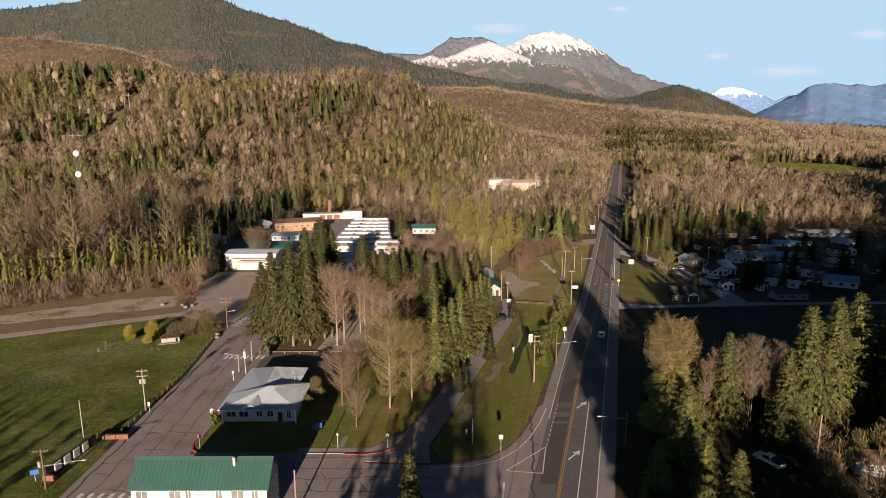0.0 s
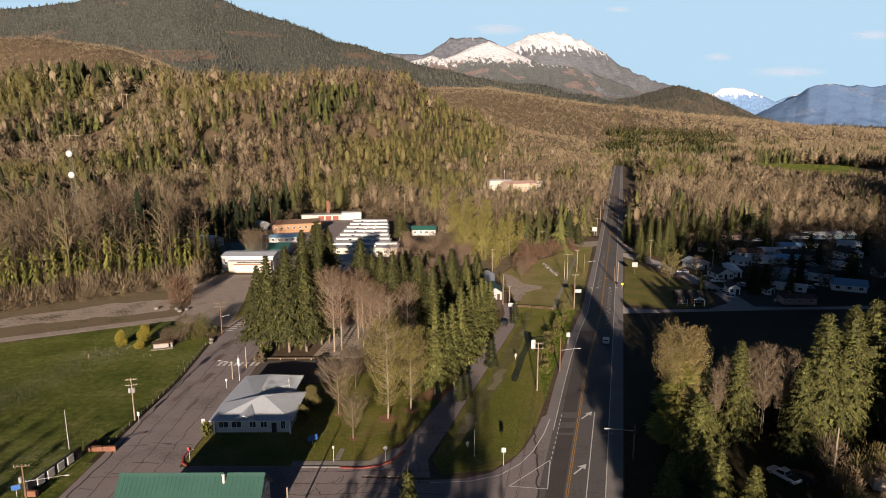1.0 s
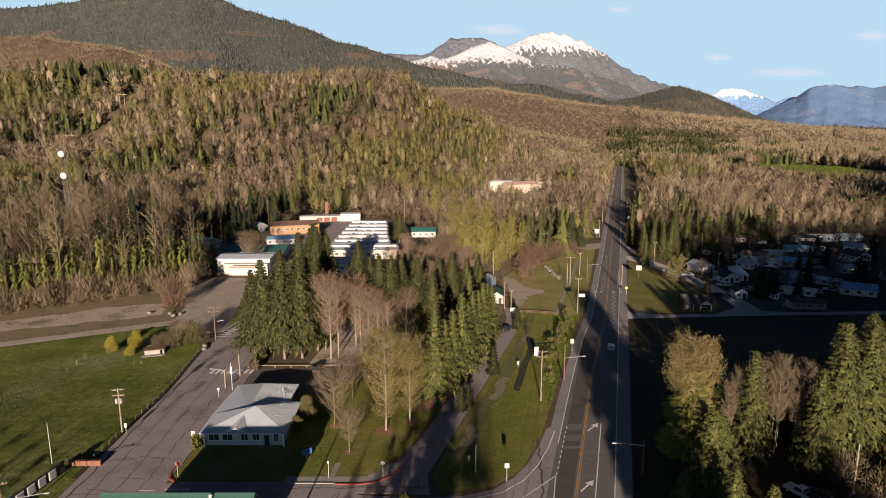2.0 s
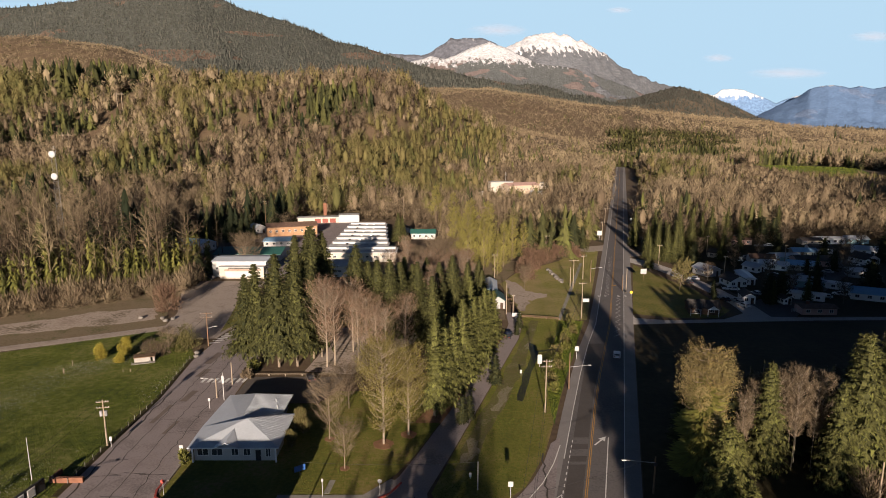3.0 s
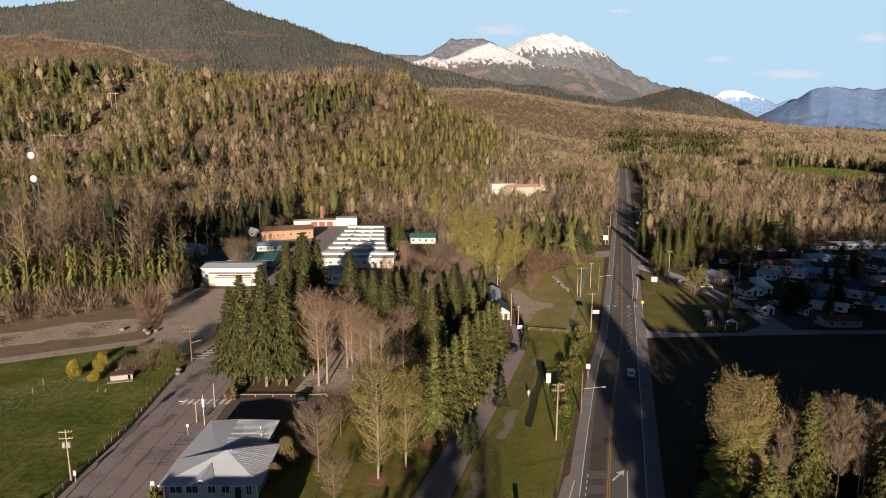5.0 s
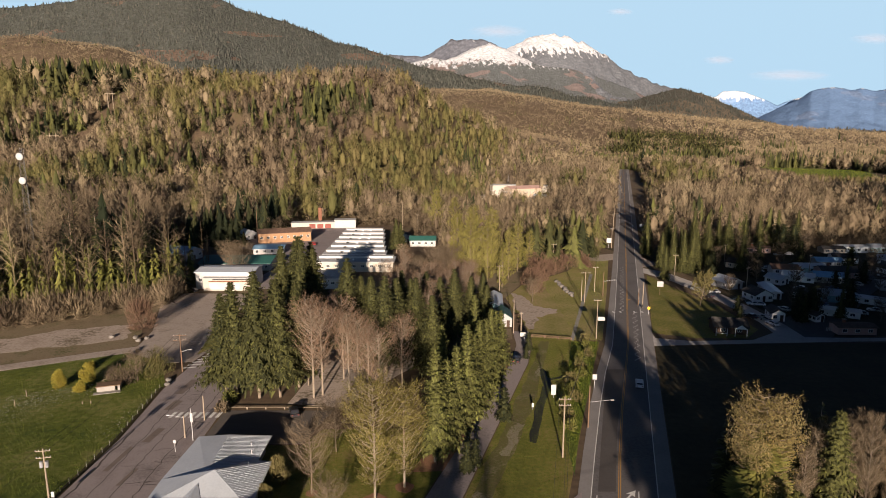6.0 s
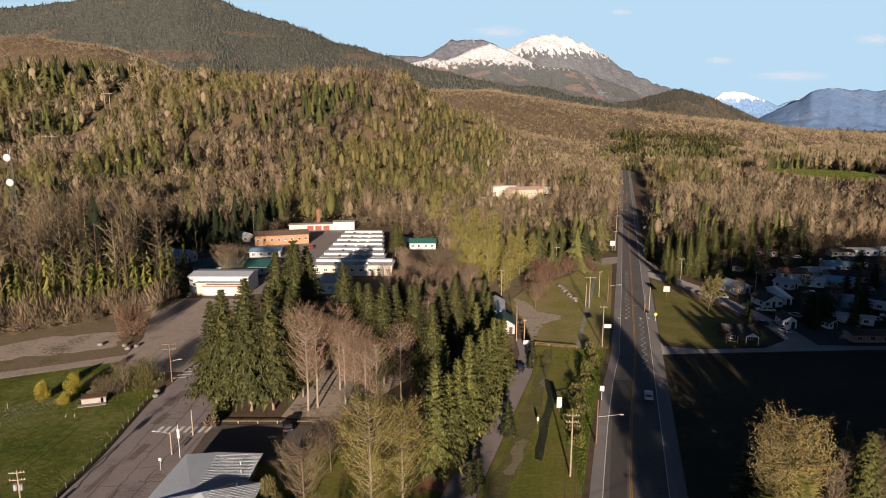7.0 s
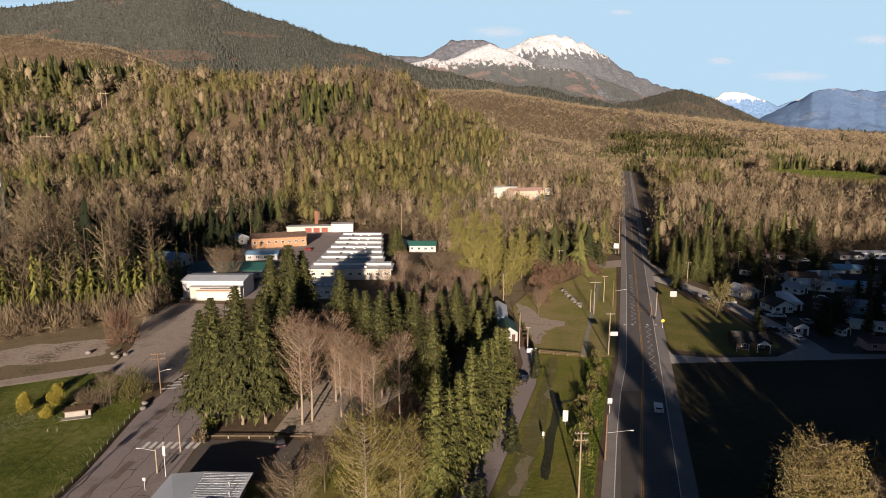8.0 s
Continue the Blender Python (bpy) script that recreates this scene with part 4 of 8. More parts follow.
def merge(templates, places, rng, tint_of, squash=(0.85, 1.2), cone=False, mix=0.62, bias=0.1):
    """Lays turned and scaled copies of the templates at the places (x, y, z, scale), all in one array of triangles."""
    vs, ts, ns = [], [], []
    which = rng.integers(0, len(templates), len(places))
    turn = rng.uniform(0, 6.283, len(places))
    tall = rng.uniform(*squash, len(places))
    for k, tem in enumerate(templates):
        sel = np.where(which == k)[0]
        if not len(sel):
            continue
        if isinstance(tem, tuple):
            tem, o = tem
            o = o.reshape(-1, 3)
        else:
            o = np.repeat(outward(tem, tem[:, :, 2].max(), cone), 3, 0)
        c, s = np.cos(turn[sel])[:, None], np.sin(turn[sel])[:, None]
        flat = tem.reshape(-1, 3)
        sc = places[sel, 3][:, None]
        x = (flat[:, 0] * c - flat[:, 1] * s) * sc + places[sel, 0][:, None]
        y = (flat[:, 0] * s + flat[:, 1] * c) * sc + places[sel, 1][:, None]
        z = flat[:, 2] * sc * tall[sel][:, None] + places[sel, 2][:, None]
        v = np.stack([x, y, z], -1).reshape(-1, 3, 3)
        out = np.stack([o[:, 0] * c - o[:, 1] * s, o[:, 0] * s + o[:, 1] * c, o[:, 2] + 0 * c], -1).reshape(-1, 3)
        # faces wound and normals bent sunward, brightening the crown's one soft mass
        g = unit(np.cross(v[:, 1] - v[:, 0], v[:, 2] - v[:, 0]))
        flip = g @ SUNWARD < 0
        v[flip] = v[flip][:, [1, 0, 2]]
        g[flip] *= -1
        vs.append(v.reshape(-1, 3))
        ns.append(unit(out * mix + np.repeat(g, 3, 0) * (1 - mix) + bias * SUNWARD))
        t = np.repeat(tint_of[sel], len(flat))
        ts.append(np.clip(t + np.repeat(rng.normal(0, 0.05, len(t) // 3), 3), 0.01, 0.99))
    v = np.concatenate(vs)
    return v, np.arange(len(v)).reshape(-1, 3), np.concatenate(ts), np.concatenate(ns)


def stuff(name, label, category, templates, places, rng, tint, material, **kw):
    if not len(places):
        return
    v, f, t, ns = merge(templates, places, rng, tint, **kw)
    ob = part(name, mesh_np(name, v, f, t, ns), material)
    tagged(ob, label, category, kind="stuff")


# ---- the woods, by stretches of the plan ----
def wooded(x, y):
    """Where the woods stand: True for places that carry trees."""
    ok = np.ones(len(x), bool)
    hx = hwy(y)
    ok &= ~((x > hx - 15) & (x < hx + np.where(y > 430, 15, 9)) & (y < 955))
    left_edge = np.interp(x, [-149, -129, -105, -97], [207, 221, 238, 246])
    left = (x < -95) & (y > left_edge) & ((y < 262) | (x < -127) | (y > 340)) & (np.hypot(x + 120, y - 318) > 15) & (np.hypot(x + 106, y - 372) > 10)
    left &= (x < -100) | (y > 395) | (y < 262)
    mid = (x >= -130) & (x < hx - 15) & (y > 425)
    mid &= ~(((x - 66) / 38) ** 2 + ((y - 574) / 44) ** 2 < 1)
    grove = (x > -4) & (x < hx - 17) & (y > 300) & (y <= 425) & (y > 300 + np.maximum(40 - x, 0) * 0.5) & (np.hypot(x + 10.5, y - 352) > 14)
    east = (x > hx + 9) & (y > 338 + 8 * np.sin(x * 0.05))
    east &= ~((x > 170) & (y < 362))
    east &= ~(((x - 512) / 75) ** 2 + ((y - 870) / 125) ** 2 < 1)
    beyond = (y > 955) & (np.abs(x - hx) < 30)
    ok &= left | mid | grove | east | beyond
    ok &= ~((np.abs(x + 320 + 0.06 * (y - 650)) < 7) & (y > 560) & (y < 860))
    ok &= ~((np.hypot(x + 140, y - 246) < 5))
    return ok


def scatter(rng, y0, y1, area, side=0.80):
    """Uneven places in the wedge ahead, about one for each area in square metres."""
    w = side * (y1 + 25)
    n = int((y1 - y0) * 2 * w / area)
    x, y = rng.uniform(-w, w, n), rng.uniform(y0, y1, n)
    keep = (np.abs(x) < side * (y + 25)) & wooded(x, y)
    x, y = x[keep], y[keep]
    return x, y


def field_noise(x, y, s, seed):
    """A smooth wandering field from a few waves."""
    r = np.random.default_rng(seed)
    out = np.zeros(len(x))
    for i in range(7):
        a = r.uniform(0, 6.283)
        f = s * r.uniform(0.5, 2.2)
        out += np.sin((x * math.cos(a) + y * math.sin(a)) * f + r.uniform(0, 6.283)) / 7
    return out * 1.9


def plant():
    rng = np.random.default_rng(11)
    # name, from, to, area for each tree west and east of the highway, twigs, boughs, twig length, twig breadth
    bands = (("near", 205, 330, 40, 60, 230, 150, 0.95, 0.07, 0.14), ("lower", 330, 480, 40, 40, 280, 110, 1.5, 0.20, 0.10), ("middle", 480, 700, 46, 50, 190, 70, 1.8, 0.24, 0.12), ("upper", 700, 1000, 56, 64, 100, 40, 2.3, 0.31, 0.12),
             ("far", 1000, 1600, 76, 90, 36, 14, 2.6, 0.45, 0.15), ("farthest", 1600, 2450, 100, 260, 15, 8, 3.6, 0.52, 0.15))
    for name, y0, y1, a_west, a_east, nd, nc, size, thin, low in bands:
        x, y = scatter(rng, y0, y1, min(a_west, a_east), 0.725)
        seen = np.where(y < 1000, (y < 840) | (x > 0.03 * y), (x > -0.06 * y) | (x < -0.36 * y))
        x, y = x[seen], y[seen]
        keep = rng.uniform(0, 1, len(x)) < np.where(x > hwy(y), min(a_west, a_east) / a_east, min(a_west, a_east) / a_west)
        x, y = x[keep], y[keep]
        z = land(x, y) - 0.3
        n = len(x)
        west = x < hwy(y)
        hill = smooth(4, 30, z) * smooth(330, 120, x) * (y < 1000)
        sp = 1.15 * field_noise(x, y, 0.015, 5) + 0.35 * rng.normal(size=n) + 0.55 * np.exp(-((x + 60) / 190) ** 2) * hill
        dark = field_noise(x, y, 0.026, 9) + 0.42 * rng.normal(size=n)
        limit = np.where(hill > 0.4, 0.66, 0.92)
        limit = np.where(west & (x < -60) & (y < 430), np.where(y < 265, 0.85, 0.6), limit)
        limit = np.where((x > -138) & (x < -92) & (y > 255) & (y < 430), -0.15, limit)
        limit = np.where((~west) & (y < 420), 0.85, limit)
        limit = np.where((y > 300) & (y < 440) & (x > 38) & west, 0.05, limit)
        limit = np.where((np.abs(y - 1270 - 0.35 * (x - 440)) < 120) & (x > 290) & (x < 690), -0.45, limit)
        limit = np.where((y > 985) & (y < 1050) & (x > 440) & (x < 700), -0.6, limit)
        for cx, cy, rx, ry in ((-392, 742, 62, 75), (-105, 640, 38, 45), (-215, 335, 45, 45), (-330, 640, 40, 70), (40, 700, 40, 50)):
            limit = np.where(((x - cx) / rx) ** 2 + ((y - cy) / ry) ** 2 < 1, -0.1, limit)
        is_con = (dark > np.where(y > 1320, 1.3, limit)) & (y < 2000)
        green = ~is_con & (sp > np.where(hill > 0.3, 0.22, np.where(west, 0.55, 1.15))) & (y < 1300)
        brown = ~is_con & ~green
        # tree sizes fitted to the camera's view, low before mill and pasture
        view_fit = np.where((np.abs(x - 0.112 * y) < 27) & (y > 385) & (y < 560) & west, 0.72, 1.0) * np.where((y > 1050) & west, 0.6, 1.0) * np.where(west & (y < 330) & (x < -95), 1.42, 1.0) * np.where((x > 0.42 * y) & (x < 0.70 * y) & (y > 540) & (y < 800), 0.42, 1.0) * np.where((x > 0.42 * y) & (x < 460) & (y >= 800) & (y < 1000), 0.42, 1.0)
        grown = 1 + 0.28 * field_noise(x, y, 0.03, 33)
        grown = np.clip(np.where(y < 330, 1.0, grown), 0.78, 1.4) * np.where((x > hwy(y)) & (x < hwy(y) + 28) & (y > 420), 0.55, 1.0)
        grown = grown * np.where(((x + 400) / 80) ** 2 + ((y - 745) / 85) ** 2 < 1, 1.35, 1.0)
        if y0 < 300:
            dec = [bare_crown(nd, 100 + i, 19.0, 3.6, low + 0.1) for i in range(8)]
            grn = [np.concatenate([crown_cloud(nd, 300 + i, 17.0, 2.5, low * 0.6, 9, size * 0.95, up=1.3, thin=thin), trunk_tris(15, 0.16)]) for i in range(6)]
        else:
            lobes = 7 if y0 < 600 else 5 if y0 < 900 else 3
            wide = 5.2 if y0 < 900 else 5.6 if y0 < 1500 else 9.0
            core = 0.5 if y0 < 900 else 0
            dec = [puff_crown(nd, 100 + i, 15.0, wide * (0.8 + 0.06 * i), low, lobes, size, core, thin, 0.65) for i in range(8)]
            grn = [puff_crown(nd, 300 + i, 16.5, wide * (0.80 + 0.06 * i), low * 0.6, lobes, size, core, thin, 0.65) for i in range(6)]
        con = [spire_crown(nc, 200 + i, 19.0, 7.2, 0.05, 7 if y0 < 400 else 5 if y0 < 900 else 3, 6 if y0 < 700 else 4, 0.5 if y0 < 400 else 0.7) for i in range(5)]
        pl = lambda s, lo, hi: np.stack([x[s], y[s], z[s], rng.uniform(lo, hi, s.sum()) * view_fit[s] * grown[s]], 1)
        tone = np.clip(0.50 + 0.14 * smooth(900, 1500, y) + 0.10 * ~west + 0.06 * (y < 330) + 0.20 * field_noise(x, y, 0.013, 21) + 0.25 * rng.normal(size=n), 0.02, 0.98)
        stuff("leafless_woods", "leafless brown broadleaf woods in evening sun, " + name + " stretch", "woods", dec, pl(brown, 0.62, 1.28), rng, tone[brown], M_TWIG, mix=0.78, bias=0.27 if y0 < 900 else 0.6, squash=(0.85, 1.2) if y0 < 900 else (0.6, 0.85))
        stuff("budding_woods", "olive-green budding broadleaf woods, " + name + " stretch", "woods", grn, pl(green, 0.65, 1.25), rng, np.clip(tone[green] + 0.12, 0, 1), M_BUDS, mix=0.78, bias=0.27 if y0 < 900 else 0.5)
        # conifers behind the shed: darker tint painted in for the shade there
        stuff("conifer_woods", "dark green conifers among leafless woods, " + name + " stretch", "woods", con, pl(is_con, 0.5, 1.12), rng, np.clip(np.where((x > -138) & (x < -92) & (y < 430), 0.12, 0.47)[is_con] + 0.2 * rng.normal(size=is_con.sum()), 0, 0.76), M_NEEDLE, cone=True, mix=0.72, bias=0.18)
    # the dense conifer stand on the slope above the highway's far bend
    y = rng.uniform(1370, 1690, 1500)
    x = y * (rng.uniform(0.27, 0.44, 1500) + 0.02 * np.sin(y * 0.03))
    stand_t = [conifer_cloud(22, 460 + i, 25.0, 4.6, 0.06, 1.6) for i in range(4)]
    stuff("conifer_stand", "dense green conifer stand on the valley slope", "woods", stand_t, np.stack([x, y, land(x, y) - 0.3, rng.uniform(0.65, 1.15, len(x))], 1), rng, np.clip(0.5 + 0.2 * rng.normal(size=len(x)), 0, 1), M_NEEDLE, cone=True)
    # ivy-clad stems along the sunny edge of the wood
    x = rng.uniform(-175, -96, 320)
    y = np.interp(x, [-149, -129, -105, -97], [207, 221, 238, 246]) + rng.uniform(0, 24, 320)
    ivy = [conifer_cloud(210, 400 + i, 15.5, 1.0, 0.06, 1.1, 1, 0.6, 0.3, 0.5) for i in range(4)]
    pl = np.stack([x, y, land(x, y) - 0.2, rng.uniform(0.6, 1.35, 320)], 1)
    stuff("ivy_clad_stems", "ivy-clad stems at the sunny edge of the wood", "woods", ivy, pl, rng, np.clip(0.45 + 0.3 * rng.normal(size=320), 0, 1), M_IVY, cone=True)
    # pale slender stems showing through the edge of the wood
    stems = []
    for i in range(5):
        g = np.random.default_rng(440 + i)
        k = 16
        zz = g.uniform(0.3, 0.95, k) * 17
        aa = g.uniform(0, 6.283, k)
        way = unit(np.stack([np.cos(aa), np.sin(aa), np.full(k, 0.9)], 1))
        stems.append(np.concatenate([trunk_tris(17, 0.14, (g.normal(0, 0.5), g.normal(0, 0.5)), 1.0), spikes(np.stack([0 * zz, 0 * zz, zz], 1), way, (18.5 - zz) * 0.35, np.full(k, 0.12), g)]))
    x = rng.uniform(-185, -98, 80)
    y = np.interp(x, [-149, -129, -105, -97], [207, 221, 238, 246]) + rng.uniform(0, 70, 80)
    stuff("pale_stems", "pale bare stems at the edge of the wood", "woods", stems, np.stack([x, y, land(x, y) - 0.3, rng.uniform(0.7, 1.25, 80)], 1), rng, np.clip(0.6 + 0.15 * rng.normal(size=80), 0, 1), M_TWIG)
    # brush and saplings along the edge of the wood behind the school
    x = np.concatenate([rng.uniform(-56, 20, 190), rng.uniform(-132, -92, 110), rng.uniform(-18, 0, 60), rng.uniform(100, 250, 160)])
    y = np.concatenate([rng.uniform(414, 436, 190), rng.uniform(380, 430, 110), rng.uniform(366, 415, 60), rng.uniform(336, 352, 160)])
    keep = np.hypot(x + 106, y - 372) > 9
    x, y = x[keep], y[keep]
    sap = [crown_cloud(110, 480 + i, 8.0, 2.6, 0.02, 8, 0.8, up=0.9, thin=0.16) for i in range(5)]
    stuff("brush", "brown saplings and brush along the edge of the wood", "brush", sap, np.stack([x, y, land(x, y) - 0.2, rng.uniform(0.5, 1.4, len(x))], 1), rng, np.clip(0.5 + 0.2 * rng.normal(size=len(x)), 0, 1), M_TWIG)
    # low brush at the foot of the wood
    x = rng.uniform(-190, -92, 500)
    y = np.interp(x, [-149, -129, -105, -97], [207, 221, 238, 246]) - 7 + rng.uniform(0, 12, 500)
    brush = [crown_cloud(150, 420 + i, 3.6, 2.2, 0.02, 6, 0.8, up=1.0, thin=0.10) for i in range(5)]
    stuff("brush", "tangled brown brush at the foot of the wood", "brush", brush, np.stack([x, y, land(x, y) - 0.1, rng.uniform(0.7, 1.9, 500)], 1), rng, np.clip(0.5 + 0.25 * rng.normal(size=500), 0, 1), M_TWIG)


def grass():
    """Upright tufts that catch the low sun on meadow, lawns and verges."""
    rng = np.random.default_rng(17)
    def inside(px, py, poly):
        ok = np.zeros(len(px), bool)
        j = len(poly) - 1
        for i in range(len(poly)):
            (xi, yi), (xj, yj) = poly[i], poly[j]
            hit = ((yi > py) != (yj > py)) & (px < (xj - xi) * (py - yi) / (yj - yi + 1e-9) + xi)
            ok ^= hit
            j = i
        return ok
    for name, label, poly, per, mat_, tall in GRASSY:
        xs, ys = [q[0] for q in poly], [q[1] for q in poly]
        n = int((max(xs) - min(xs)) * (max(ys) - min(ys)) * per)
        x, y = rng.uniform(min(xs), max(xs), n), rng.uniform(min(ys), max(ys), n)
        ok = inside(x, y, poly)
        x, y = x[ok], y[ok]
        n = len(x)
        way = unit(np.stack([rng.normal(0, 0.35, n), rng.normal(0, 0.35, n), np.ones(n)], 1))
        ln = rng.uniform(0.07, 0.17, n) * tall
        t = spikes(np.stack([x, y, np.full(n, 0.02)], 1), way, ln, rng.uniform(0.09, 0.22, n) * max(1.0, tall * 0.4), rng)
        tone = np.clip(0.45 + 0.25 * field_noise(x, y, 0.12, 31) + 0.18 * rng.normal(size=n), 0, 1)
        ob = part("grass_tufts", mesh_np("grass_tufts", t.reshape(-1, 3), np.arange(3 * n).reshape(-1, 3), np.repeat(tone, 3)), mat_)
        tagged(ob, label, "grass", kind="stuff")


GRASSY = (
    ("meadow", "short meadow grass in low sun", [(-63.6, 84), (-63.4, 146), (-65.5, 172), (-72, 185), (-84, 192.5), (-130, 168), (-150, 156), (-120, 110), (-80, 84)], 10.0, M_TUFT, 1.0),
    ("lawn", "mown lawn grass beside the house", [(-28.5, 109), (-14, 109), (-8, 116), (-5.4, 122), (3.5, 146.5), (-20, 149), (-26, 143), (-28.8, 120)], 13.0, M_TUFT, 0.8),
    ("verge", "grass of the sunny strip between lane and highway", [(2, 121), (-1.4, 109), (0.2, 104.2), (9, 106), (14, 111.5), (18.6, 122), (22, 133), (34, 173), (43.5, 203), (25.4, 206), (24.8, 200), (21.9, 186), (14.2, 161.2)], 13.0, M_TUFT, 1.1),
)
GRASSY += (
    ("park", "park lawn grass", [(38, 205), (45, 204.5), (60.5, 262), (75, 317), (66, 317), (52, 292), (38, 268), (38.5, 238)], 6.0, M_TUFT, 0.9),
    ("far_pasture", "bright green grass of the pasture in the valley woods", [(490, 1008), (596, 940), (546, 832), (482, 745), (442, 800), (457, 900)], 0.5, M_TUFT, 9.0),
    ("bank", "long bright grass on the highway bank", [(22.8, 134), (26, 146), (35.5, 176), (43.3, 203), (36.4, 203), (30, 178), (24, 152)], 14.0, M_TUFT, 2.0),
)
plant()
grass()


# ---- single trees, each with trunk and crown ----
def limb_mesh(seed, h, spread, levels=3, r0=0.28, first=0.3, up=0.9, forks=7):
    """Trunk and limbs as tapering three-sided tubes; also gives the tips for twigs."""
    rng = random.Random(seed)
    tris, tips = [], []

    def seg(a, b, ra, rb):
        d = (b - a).normalized()
        s = d.orthogonal().normalized()
        t = d.cross(s)
        ring = [s * math.cos(k * 2.094) + t * math.sin(k * 2.094) for k in range(3)]
        for k in range(3):
            j = (k + 1) % 3
            tris.append([a + ring[k] * ra, a + ring[j] * ra, b + ring[j] * rb])
            tris.append([a + ring[k] * ra, b + ring[j] * rb, b + ring[k] * rb])

    def grow(p, d, length, r, lev):
        k = 3 if lev == 0 else 2
        pts = [p]
        for i in range(k):
            d = (d + Vector((rng.gauss(0, 0.09), rng.gauss(0, 0.09), 0.10 * up * (lev > 0)))).normalized()
            q = pts[-1] + d * length / k
            seg(pts[-1], q, r * (1 - 0.6 * i / k), r * (1 - 0.6 * (i + 1) / k))
            pts.append(q)
        if lev >= levels:
            tips.append((pts[0], pts[1]))
            tips.append((pts[1], pts[-1]))
            return
        nf = forks if lev == 0 else 4
        for i in range(nf):
            u = (first + (1 - first) * (i + 0.6) / nf) if lev == 0 else 0.25 + 0.75 * (i + 0.5) / nf
            at = u * k
            m = min(int(at), k - 1)
            o = pts[m].lerp(pts[m + 1], at - m)
            az = i * 2.4 + rng.uniform(-0.4, 0.4) if lev == 0 else rng.uniform(0, 6.283)
            s = d.orthogonal().normalized()
            out = (s * math.cos(az) + d.cross(s) * math.sin(az))
            way = (out * spread + d * (0.55 if lev == 0 else 0.8) + Vector((0, 0, 0.25 * up))).normalized()
            grow(o, way, length * ((0.52 if lev == 0 else 0.55) * rng.uniform(0.75, 1.15) * (1.15 - 0.55 * u if lev == 0 else 1)), r * (0.45 if lev == 0 else 0.55) * (1.1 - 0.4 * u), lev + 1)

    grow(Vector((0, 0, -0.2)), Vector((rng.gauss(0, 0.03), rng.gauss(0, 0.03), 1)), h * 0.86, r0, 0)
    return np.array([[tuple(c) for c in t] for t in tris]), tips


def tri_mesh(name, tris, tint=None, mean=0.5, var=0.15, seed=0, normals=None):
    v = np.asarray(tris).reshape(-1, 3)
    rng = np.random.default_rng(seed)
    t = np.repeat(np.clip(mean + var * rng.normal(size=len(v) // 3), 0.01, 0.99), 3)
    return mesh_np(name, v, np.arange(len(v)).reshape(-1, 3), t, normals)


def soft_normals(tris, out, mix=0.5):
    """Normals between each small leaf's own and the round form of its crown."""
    g = unit(np.cross(tris[:, 1] - tris[:, 0], tris[:, 2] - tris[:, 0]))
    flip = (g * out).sum(1) < 0
    tris[flip] = tris[flip][:, [1, 0, 2]]
    g[flip] *= -1
    return np.repeat(unit(out * mix + g * (1 - mix)), 3, 0)


